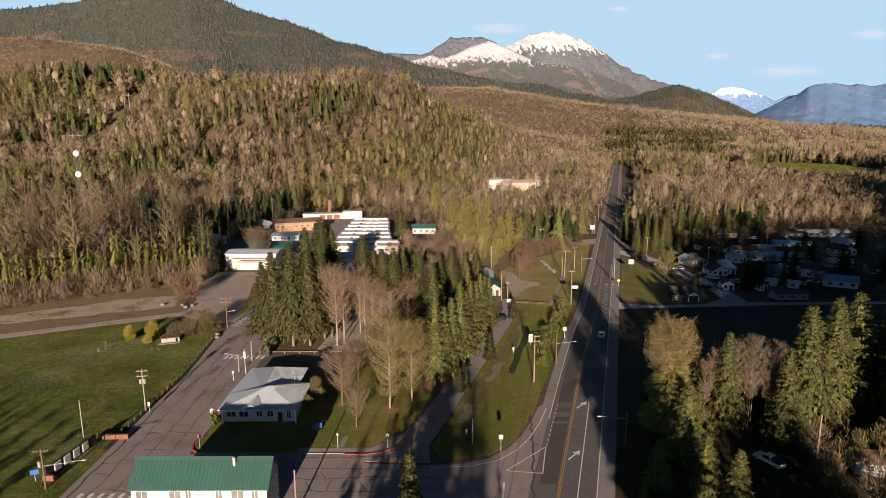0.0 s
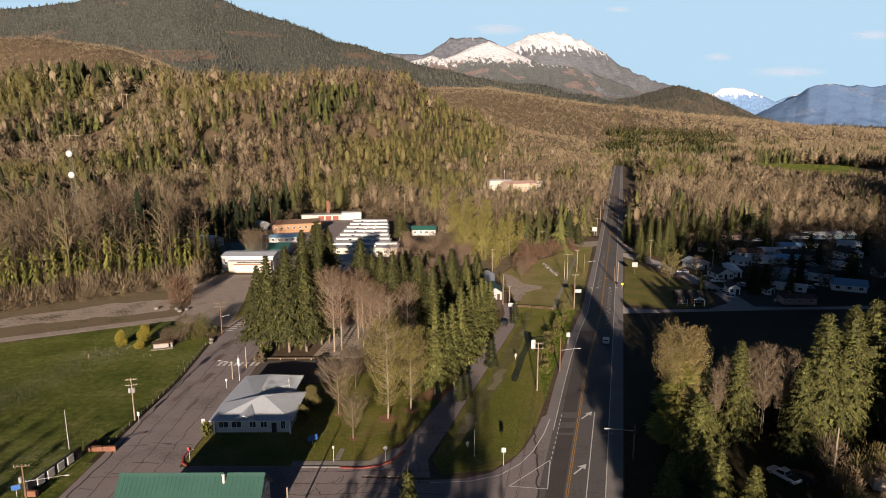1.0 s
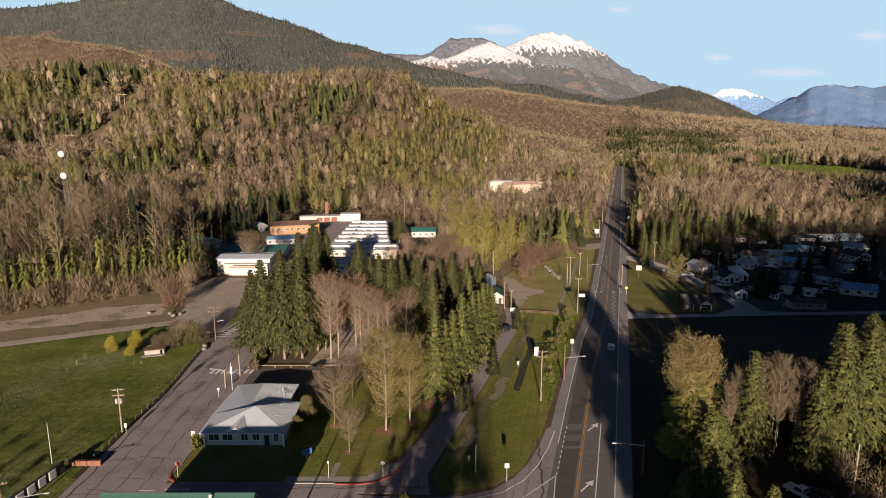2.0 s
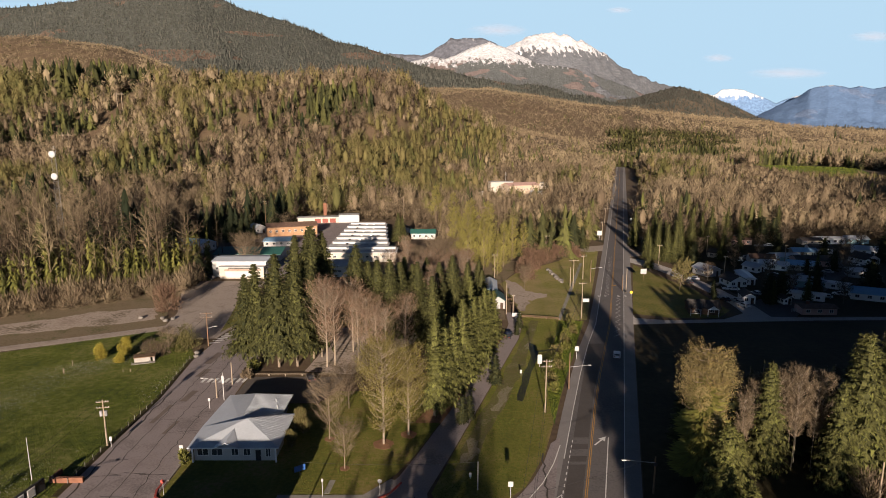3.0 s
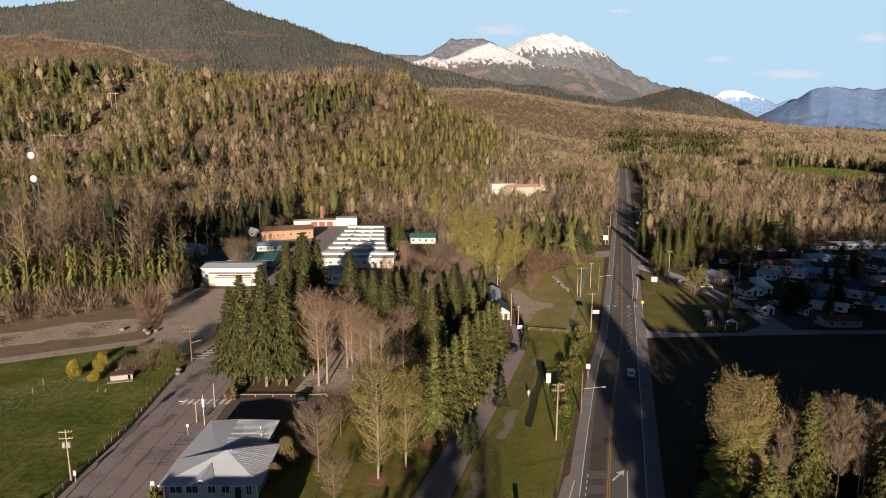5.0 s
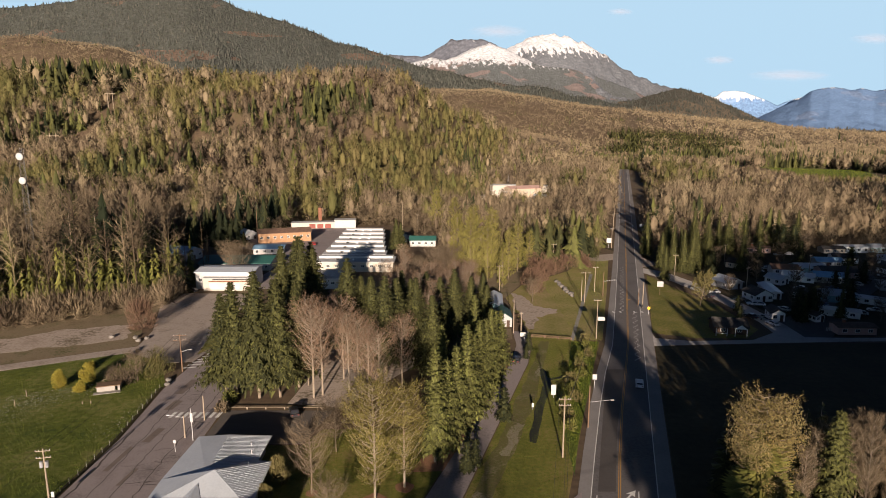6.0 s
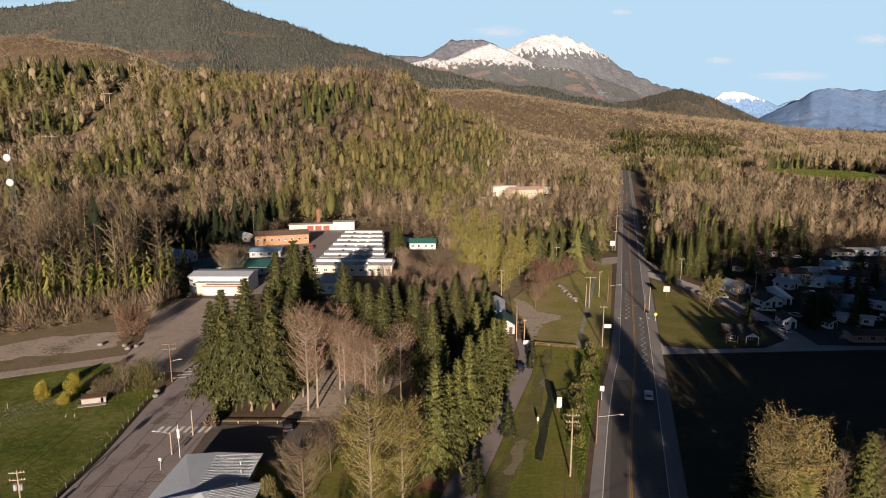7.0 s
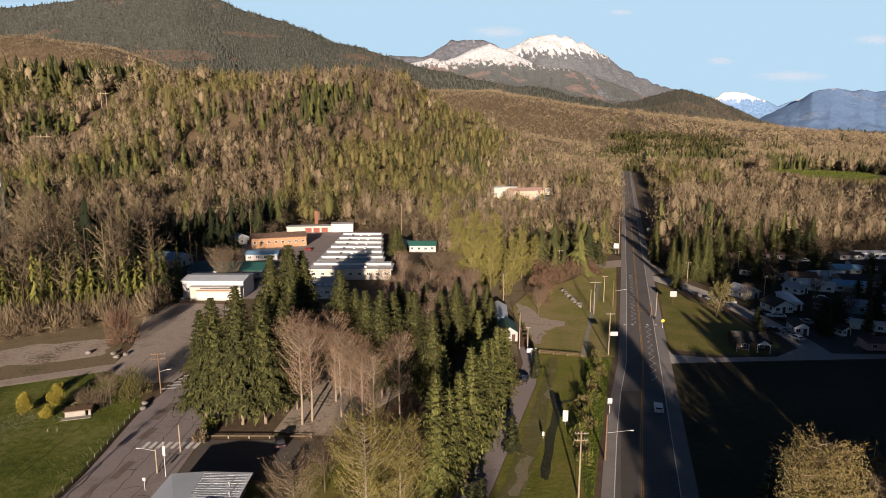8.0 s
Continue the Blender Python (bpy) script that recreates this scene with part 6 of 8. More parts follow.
# trees about the village and along the highway
cyp = place(conifer("cedar_tree", "dense green cedar beside the village road", 91, 21, 4.4, 280, 0.50, 0.02, 0.35, 5, 0.3, 0.9, "village cedars"), 100, 291, 0, 0.85)
for i, (x, y, s) in enumerate(((97, 295, 0.82), (103.5, 290.5, 0.88), (106, 295, 0.8), (101, 298, 0.85), (94, 300, 0.75), (109, 300, 0.8), (125.3, 293, 0.75), (128, 297, 0.7), (116, 305, 0.8), (88, 278, 0.66), (113, 312, 0.9), (121, 318, 0.9), (128, 323, 0.85), (136, 331, 0.95), (145, 333, 0.9), (155, 339, 0.9), (166, 343, 0.95), (178, 347, 0.9),
                                (105, 324, 0.95), (120, 332, 1.0), (104, 313, 0.8), (126, 226, 0.5), (150, 262, 0.5), (112, 222, 0.42), (97, 330, 0.9))):
    again(cyp, x, y, i * 71, s)
place(broadleaf("budding_tree", "round budding bush-like tree beside the village road", 95, 11, 0.75, 1800, M_BARK, M_BUDS, 0.5, 3, 0.12, 0.18, 0.6, 9, thin=0.35, fill=500, r=3.2), 87, 240)
green_tree = place(excurrent("budding_tree", "tall yellow-green budding tree in the grove by the school", 97, 27, 4.4, 150, 7600, M_BARK, M_OLIVE, 0.6, 0.04, 0.10, 0.7, 0.62, 0.22, 0.22, "yellow-green grove"), 10, 262)
for i, (x, y, s) in enumerate(((17, 272, 0.86), (22, 263, 0.55), (12, 284, 1.08), (26, 279, 0.72), (4, 275, 0.62), (20, 292, 1.0), (31, 292, 0.74), (6, 297, 0.9), (37, 300, 0.6))):
    again(green_tree, x, y, i * 57, s)
again(green_tree, -4, 388, 30, 0.95, "tall yellow-green tree behind the school")
again(green_tree, 6, 372, 130, 0.85, "tall yellow-green tree behind the school")
again(fir_b, -22.5, 331, 30, 0.62, "bushy green conifer beside the classrooms")
again(fir_b, -20.5, 333, 160, 0.55, "bushy green conifer beside the classrooms")
for x, y, sc_ in ((-2, 266, 1.25), (3, 270, 1.2), (0.5, 262, 1.05), (-9, 262, 0.95), (-12, 270, 0.9), (8, 258, 0.9)):
    again(small_a, x, y, x * 53, sc_, "wide leafless tree beside the school")
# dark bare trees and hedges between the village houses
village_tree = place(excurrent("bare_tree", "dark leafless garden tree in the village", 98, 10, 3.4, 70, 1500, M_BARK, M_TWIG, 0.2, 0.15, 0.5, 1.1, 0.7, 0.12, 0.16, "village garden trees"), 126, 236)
for i, (x, y, s) in enumerate(((130, 260, 0.9), (122, 273, 0.9), (160, 258, 1.0), (128, 290, 0.9), (147, 303, 1.0), (175, 285, 1.1), (118, 300, 0.9), (161, 232, 1.0), (136, 222, 0.9), (100, 300, 0.9), (205, 320, 1.1), (118, 240, 0.7), (104, 256, 0.7), (190, 270, 1.2), (170, 325, 1.0), (139, 322, 1.0))):
    again(village_tree, x, y, i * 41, s)
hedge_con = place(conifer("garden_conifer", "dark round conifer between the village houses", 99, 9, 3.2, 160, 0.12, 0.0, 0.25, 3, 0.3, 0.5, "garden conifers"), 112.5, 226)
for i, (x, y, s) in enumerate(((114.5, 229, 1.0), (117, 226, 1.15), (119, 231, 1.0), (111, 222.5, 0.8), (133.5, 234, 1.2), (154, 236, 1.4), (157, 240, 1.3), (104, 272, 0.8), (97, 234, 0.6), (142, 312, 1.0), (163, 272, 1.0), (126, 282, 0.9), (170, 236, 1.2), (157, 306, 1.2), (112, 290, 1.0), (195, 290, 1.3), (93, 224, 0.5), (146, 262, 0.8), (173, 296, 1.1), (140, 338, 1.4), (165, 336, 1.5), (172, 339, 1.4))):
    again(hedge_con, x, y, i * 43, s)
# dark firs where the highway bends out of sight
for i, (x, y, s) in enumerate(((hwy(960) + 3, 958, 1.0), (hwy(960) + 9, 952, 0.9), (hwy(960) - 4, 966, 0.95), (hwy(960) + 14, 962, 0.8), (hwy(930) + 12, 930, 0.7), (hwy(960) - 9, 968, 0.8))):
    again(cyp, x, y, i * 50, s, "dark fir at the far bend of the highway")


# ---- houses ----
def window(parent, x, y, z, w, h, turn, pane_mat=None):
    """A framed window whose outer face looks along -y before it is turned about the upright axis."""
    bm = bmesh.new()
    t = 0.07
    for x0, x1, z0, z1 in ((-w / 2 - t, w / 2 + t, h / 2, h / 2 + t), (-w / 2 - t, w / 2 + t, -h / 2 - t, -h / 2), (-w / 2 - t, -w / 2, -h / 2, h / 2), (w / 2, w / 2 + t, -h / 2, h / 2), (-0.03, 0.03, -h / 2, h / 2)):
        add_box(bm, x0, x1, -0.08, 0.03, z0, z1)
    fr = part("window", bm, M_TRIM, parent, m=pose(x, y, z, 0, 0, turn))
    part("pane", box(-w / 2, w / 2, -0.03, 0.0, -h / 2, h / 2), pane_mat or M_GLASS, fr)
    return fr


def door(parent, x, y, z, turn, material=None):
    d = part("door", box(-0.48, 0.48, -0.07, 0.02, 0, 2.05, 0.01), material or M_WALL_BR, parent, m=pose(x, y, z, 0, 0, turn))
    part("handle", box(0.34, 0.40, -0.12, -0.07, 0.95, 1.05), M_METAL, d)


def gable_roof(w, d, z, rise, over=0.45, thick=0.16):
    """Two pitched slabs over a plan w by d, with the ridge along y."""
    k = rise / (w / 2)
    e = w / 2 + over
    zo = z - over * k
    return prism([(-e, zo), (0, z + rise), (e, zo), (e, zo + thick), (0, z + rise + thick), (-e, zo + thick)], -d / 2 - over, d / 2 + over)


def house(name, label, x, y, turn, w, d, h, rise, wall, roof, wins=2, chimney=False, category="house", flat=False, group=""):
    """A gabled house: w across the gable, d along the ridge."""
    root = thing(name, label, category, group, pose(x, y, float(land(x, y)), 0, 0, turn))
    if flat:
        part("wall", box(-w / 2, w / 2, -d / 2, d / 2, -0.3, h), wall, root)
        part("roof", box(-w / 2 - 0.35, w / 2 + 0.35, -d / 2 - 0.35, d / 2 + 0.35, h + 0.003, h + 0.25, 0.04), roof, root)
    else:
        part("wall", prism([(-w / 2, -0.3), (w / 2, -0.3), (w / 2, h), (0, h + rise), (-w / 2, h)], -d / 2, d / 2), wall, root)
        part("roof", gable_roof(w, d, h + 0.01, rise), roof, root)
    nz = h * 0.56
    for i in range(wins):
        u = -w / 2 + w * (i + 0.5) / wins
        if i == wins // 2 and wins > 1:
            door(root, u, -d / 2 - 0.004, 0, 0)
        else:
            window(root, u, -d / 2 - 0.004, nz, min(1.4, w / wins * 0.55), min(1.2, h * 0.4), 0)
    k = max(2, int(d / 3.2))
    for i in range(k):
        v = -d / 2 + d * (i + 0.5) / k
        window(root, -w / 2 - 0.004, v, nz, 1.2, min(1.1, h * 0.4), -90)
        window(root, w / 2 + 0.004, v, nz, 1.2, min(1.1, h * 0.4), 90)
    if chimney:
        c = part("chimney", box(-0.4, 0.4, -0.4, 0.4, h, h + rise + 1.0, 0.02), M_RUST, root, m=pose(w * 0.18, d * 0.2, 0))
        part("cap", box(-0.48, 0.48, -0.48, 0.48, h + rise + 1.003, h + rise + 1.12), M_CONC, c)
    return root


# the white house with the pale metal roof
def white_house():
    root = thing("house", "low white house with pale ribbed metal roof and wide eaves", "house")
    Z = 3.0
    part("wall", box(-44.6, -33.0, 126, 140.9, -0.2, Z - 0.05), M_WALL_W, root)
    part("wall", box(-44.8, -30.2, 119.6, 126, -0.2, Z - 0.05), M_WALL_W, root)
    part("wall", box(-33.0, -30.6, 126, 131.4, -0.2, Z - 0.05), M_WALL_W, root)

    def slab(name, pts, t=0.16):
        bm = bmesh.new()
        top = [bm.verts.new(p) for p in pts]
        low = [bm.verts.new((p[0], p[1], p[2] - t)) for p in pts]
        bm.faces.new(top)
        bm.faces.new(low[::-1])
        for i in range(len(pts)):
            j = (i + 1) % len(pts)
            bm.faces.new((top[i], low[i], low[j], top[j]))
        bmesh.ops.recalc_face_normals(bm, faces=bm.faces[:])
        return part(name, bm, M_ROOF_M, root)

    R1, R2 = (-39.8, 141.2, 3.4), (-38.7, 127.0, 4.0)
    AP = (-37.0, 126.2, 5.0)
    slab("roof_slope", [(-45.3, 141.2, Z), R1, R2, (-45.9, 126.7, Z)])
    slab("roof_slope", [(-45.9, 126.7, Z - 0.002), (-38.75, 127.02, 4.1), AP, (-45.6, 118.5, Z)])
    east = slab("roof_slope", [(-31.9, 141.6, Z), (-31.9, 129.4, Z), R2, R1][::-1])
    south = slab("roof_slope", [(-45.6, 118.5, Z + 0.003), AP, (-29.2, 118.6, Z + 0.003)])
    hip = slab("roof_slope", [(-29.2, 118.6, Z), AP, (-29.4, 132.4, Z)])
    slab("roof_slope", [(-29.4, 132.4, Z - 0.002), AP, (-38.5, 127.0, 4.2), (-33.4, 132.4, Z + 0.25)])
    # small front gable over the porch
    slab("porch_roof", [(-41.0, 118.2, 3.05), (-38.6, 118.2, 4.15), (-38.6, 123.4, 4.35)])
    slab("porch_roof", [(-36.2, 118.2, 3.05), (-38.6, 123.4, 4.352), (-38.6, 118.2, 4.152)])

    def ribs(parent, a0, a1, b0, b1, n):
        """Standing seams from the line a to the line b."""
        for i in range(1, n):
            u = i / n
            p = Vector(a0).lerp(Vector(a1), u)
            q = Vector(b0).lerp(Vector(b1), u)
            bm = bmesh.new()
            d = (q - p).normalized()
            s = d.cross(Vector((0, 0, 1))).normalized() * 0.025
            upv = Vector((0, 0, 0.022))
            v = [bm.verts.new(c) for c in (p - s, p + s, q + s, q - s, p - s + upv, p + s + upv, q + s + upv, q - s + upv)]
            for f in ((4, 5, 6, 7), (0, 4, 7, 3), (1, 2, 6, 5), (0, 1, 5, 4), (2, 3, 7, 6)):
                bm.faces.new([v[k] for k in f])
            part("seam", bm, M_ROOF_M, parent)

    ribs(east, (-39.7, 141.1, 3.4), (-38.7, 127.2, 3.99), (-31.95, 141.5, Z), (-31.95, 129.6, Z), 26)
    ribs(hip, (-37.0, 126.2, 5.0), (-37.0, 126.2, 5.0), (-29.25, 119, Z), (-29.4, 132.2, Z), 3)
    for i in range(1, 22):
        u = i / 22
        y = 118.7 + 13.5 * u
        top = 1 - abs(y - 126.4) / (7.8 if y < 126.4 else 6.0)
        x = -29.2 - 7.8 * max(top, 0.02)
        ribs(hip, (x, y - 0.001, 3 + 2 * max(top, 0.02)), (x, y + 0.001, 3 + 2 * max(top, 0.02)), (-29.25, y - 0.001, Z), (-29.25, y + 0.001, Z), 2)
    for i in range(1, 32):
        x = -45.6 + 16.4 * i / 32
        top = (x + 45.6) / 8.6 if x < -37 else (-29.2 - x) / 7.8
        y = 118.5 + 7.9 * top
        ribs(south, (x - 0.001, y, 3 + 2 * top), (x + 0.001, y, 3 + 2 * top), (x - 0.001, 118.5, Z), (x + 0.001, 118.5, Z), 2)
    for i, x in enumerate((-43.2, -40.6, -37.4, -35.2)):
        window(root, x, 119.59, 1.7, 1.9 if i < 2 else 1.2, 1.2, 0, M_GLASS)
    window(root, -31.4, 119.59, 1.6, 0.8, 1.6, 0)
    door(root, -33.2, 119.59, 0.0, 0, M_DARK)
    for y in (122.5, 128.5, 134.5, 139):
        window(root, -44.9, y, 1.7, 1.5, 1.1, -90)
    for x, y in ((-34.5, 137.5), (-33.6, 134.8), (-33.0, 130.8)):
        v = part("roof_vent", tube((x, y, 3.0), (x, y, 3.75), 0.09), M_WPAINT, root)
    part("porch_post", box(-44.9, -44.65, 118.75, 119.0, 0, 2.9), M_TRIM, root)
    part("porch_post", box(-30.0, -29.75, 118.85, 119.1, 0, 2.9), M_TRIM, root)


white_house()


def green_house():
    root = thing("house", "long white two-storey house with green metal roof", "house")
    x0, x1, y0, y1 = -46.6, -26.2, 84.9, 91.3
    ym = (y0 + y1) / 2
    rot = Matrix.Translation(((x0 + x1) / 2, ym, 0)) @ pose(0, 0, 0, 0, 0, 90)
    part("wall", prism([(-3.2, -0.3), (3.2, -0.3), (3.2, 6.55), (0, 9.4), (-3.2, 6.55)], -10.2, 10.2), M_WALL_W, root, m=rot)
    roof = part("roof", gable_roof(6.4, 20.4, 6.56, 3.0, 0.4, 0.18), M_ROOF_G, root, m=rot)
    for i in range(34):
        x = -10.4 + i * 0.63
        bm = bmesh.new()
        for sg in (1, -1):
            p, q = Vector((0.0, x, 9.75)), Vector((sg * 3.59, x, 6.39))
            vs = [bm.verts.new(c) for c in (p + Vector((0, -0.03, 0)), p + Vector((0, 0.03, 0)), q + Vector((0, 0.03, 0)), q + Vector((0, -0.03, 0)))]
            up = [bm.verts.new(v.co + Vector((0, 0, 0.04))) for v in vs]
            bm.faces.new(up)
            for k in range(4):
                j = (k + 1) % 4
                bm.faces.new((vs[k], vs[j], up[j], up[k]))
        bmesh.ops.recalc_face_normals(bm, faces=bm.faces[:])
        part("seam", bm, M_ROOF_G, roof, m=Matrix())
    part("ridge_cap", prism([(-0.35, 9.44), (0, 9.76), (0.35, 9.44), (0, 9.82)], -10.65, 10.65), M_ROOF_G, roof)
    c = part("flue", tube((-31.6, 87.2, 8.4), (-31.6, 87.2, 9.9), 0.22), M_WPAINT, root)
    part("cap", tube((-31.6, 87.2, 9.96), (-31.6, 87.2, 10.12), 0.34, 0.12), M_WPAINT, c)
    for x, w in ((-45.0, 1.7), (-40.0, 1.7), (-38.0, 0.8), (-33.4, 0.9), (-30.6, 1.8), (-28.0, 0.9)):
        window(root, x, y0 - 0.004, 5.2, w, 1.5, 0, M_CURTAIN)
        window(root, x, y0 - 0.004, 1.6, w, 1.4, 0, M_CURTAIN)
    for y, z in ((87.5, 4.6), (90, 4.6), (87.5, 1.7), (90.5, 1.7), (89.5, 6.6)):
        window(root, x1 + 0.004, y, z, 0.9, 1.3, 90)
    part("porch_gable", prism([(-1.6, 3.4), (1.6, 3.4), (0, 4.6)], 83.9, 86), M_ROOF_G, root, m=pose(-36, 0, 0))
    part("porch_wall", box(-37.2, -34.8, 84.3, 86, 0, 3.38), M_WALL_W, root)


green_house()

# ---- the school and its sheds ----
def classroom(label, x0, x1, y0, y1, h, wall, wins=8, group="school classroom wings", clere=True):
    root = thing("classroom_wing", label, "school building", group)
    part("wall", box(x0, x1, y0, y1, -0.3, h), wall, root)
    part("roof", box(x0 - 0.6, x1 + 0.6, y0 - 0.9, y1 + 0.5, h + 0.003, h + 0.3, 0.05), M_ROOF_W, root)
    if clere:
        ym = y0 + (y1 - y0) * 0.62
        c = part("clerestory", box(x0 + 0.5, x1 - 0.5, ym, ym + 2.6, h + 0.303, h + 1.15), M_ROOF_W, root)
        part("fascia", box(x0 + 0.2, x1 - 0.2, ym - 0.25, ym + 2.9, h + 1.153, h + 1.3, 0.03), M_ROOF_W, c)
    for i in range(wins):
        window(root, x0 + (x1 - x0) * (i + 0.5) / wins, y0 - 0.004, h * 0.58, 1.3, 1.0, 0)
    for i in range(3):
        u = part("roof_vent", box(-0.5, 0.5, -0.5, 0.5, 0, 0.6, 0.05), M_METAL if i else M_DARK, root, m=pose(x0 + (x1 - x0) * (0.28 + 0.2 * i), y0 + 2.4, h + 0.3))
    return root


classroom("long white classroom wing with flat white roof and small windows", -53.5, -21.0, 290.5, 301, 4.2, M_WALL_C, 9)
for k, (y, xe) in enumerate(((308, -26), (320, -27.5), (332, -29), (344, -30), (356, -31), (369, -32.5))):
    classroom("flat white-roofed classroom wing in the row of the school", -53.2, xe, y, y + 7.5, 3.9, M_WALL_W, 6)
classroom("small building with pale blue flat roof near the firs", -49.5, -38.5, 262, 275, 4.0, M_WALL_W, 2, "", False).children[1].data.materials[0] = M_ROOF_LB
house("school_hall", "orange wooden school hall with low brown roof", -85, 366, 108, 12, 27, 5.0, 1.6, M_WALL_O, M_ROOF_BR, 3, False, "school building")
root_r = house("garage_row", "white garage with dark red doors at the back of the school", -72, 411, 8, 38, 7, 3.3, 0, M_WALL_C, M_ROOF_W, 0, False, "garage", True)
for i in range(3):
    part("garage_door", box(-8.5 + i * 4.6, -4.9 + i * 4.6, -3.62, -3.503, 0.1, 2.7), M_DOOR_R, root_r)
part("end_block", box(6.5, 18.9, -4.2, 3.4, -0.2, 4.6), M_WALL_W, root_r)
part("end_roof", box(6.2, 19.2, -4.5, 3.7, 4.603, 4.8, 0.03), M_ROOF_W, root_r)
part("chimney", box(-3.2, -1.2, 0.0, 2.0, 4.2, 12.0, 0.05), M_RUST, root_r)

shed = house("shed", "white metal shed with grey roof and a painted front", -81.5, 268, 90, 12, 21.5, 6.3, 0.7, M_WALL_W, M_ROOF_M, 0, False, "shed")
annex = thing("annex", "cream lean-to front with a rust-red stripe and open bay", "shed")
part("wall", box(-88.5, -71.0, 259.2, 261.95, -0.2, 4.6), M_WALL_C, annex)
part("stripe", box(-86.5, -72.0, 259.12, 259.196, 3.3, 3.7), M_RUST, annex)
part("opening", box(-85.0, -72.5, 259.1, 259.19, 4.0, 4.45), M_DARK, annex)
part("roof", box(-88.9, -70.8, 258.7, 262.0, 4.605, 4.8), M_ROOF_W, annex)
part("panel", box(-86.2, -75.0, 259.1, 259.19, 0.6, 2.9), M_ROOF_W, annex)
house("barn", "low barn with green metal roof behind the shed", -88, 302, 90, 18, 30, 3.0, 1.6, M_WALL_G, M_ROOF_T, 2, False, "barn")
house("covered_walk", "pale blue roofed shelter beside the school hall", -84, 334, 98, 12, 14, 2.6, 0.5, M_WALL_W, M_ROOF_LB, 2, False, "shelter")
house("house", "pale blue and white house in the shade of the wood", -120, 318, 70, 11, 14, 3.4, 2.2, M_WALL_W, M_ROOF_LB, 3)
house("house", "small shaded house with grey roof at the edge of the wood", -106, 372, 40, 7, 9, 3.0, 1.8, M_WALL_G, M_ROOF_M, 2)
house("house", "white house with teal metal roof beside the school", -10.5, 352, 90, 7.5, 13, 3.2, 1.6, M_WALL_W, M_ROOF_T, 2)
house("house", "grey roofed cottage beside the school", -21, 362, 10, 8, 9, 3.4, 1.8, M_WALL_G, M_ROOF_D, 2)
house("mill", "long tan industrial hall with a pale brown roof", 70, 588, -68, 15, 30, 7.5, 2.0, M_WALL_T, M_WALL_P, 4, False, "industrial building")
house("mill_tower", "tall white block of the industrial yard", 45, 580, 12, 7, 8, 10.5, 0, M_WALL_C, M_ROOF_W, 2, False, "industrial building", True)
for lab, x, y, turn, w, d, h, wall, roof in (("low white shed of the industrial yard", 56, 612, 80, 9, 20, 8.0, M_WALL_C, M_ROOF_W), ("low white shed of the industrial yard", 92, 628, 70, 9, 26, 6.0, M_WALL_C, M_ROOF_W),
                                             ("low grey-blue shed of the industrial yard", 86, 566, 74, 8, 18, 3.4, M_WALL_G, M_ROOF_M), ("small white shed of the industrial yard", 32, 566, 80, 5, 8, 3.0, M_WALL_C, M_ROOF_W)):
    house("mill_shed", lab, x, y, turn, w, d, h, 0.7, wall, roof, 2, False, "shed")
patch("bare reddish ground of the industrial yard", "dirt yard", ragged([(28, 540), (70, 530), (98, 556), (96, 600), (60, 606), (30, 590)], 2.5, 31, 5), 0.03, M_DIRT)

# park building by the lane
house("park_kiosk", "park kiosk with green metal roof and blue-grey walls", 18.4, 221, 0, 4.6, 9, 2.7, 1.5, M_WALL_G, M_ROOF_G, 2, False, "kiosk")
house("park_building", "long grey-roofed park building behind the firs", 16.8, 236, -4, 5, 16, 2.9, 1.2, M_WALL_B, M_ROOF_M, 2, False, "park building")

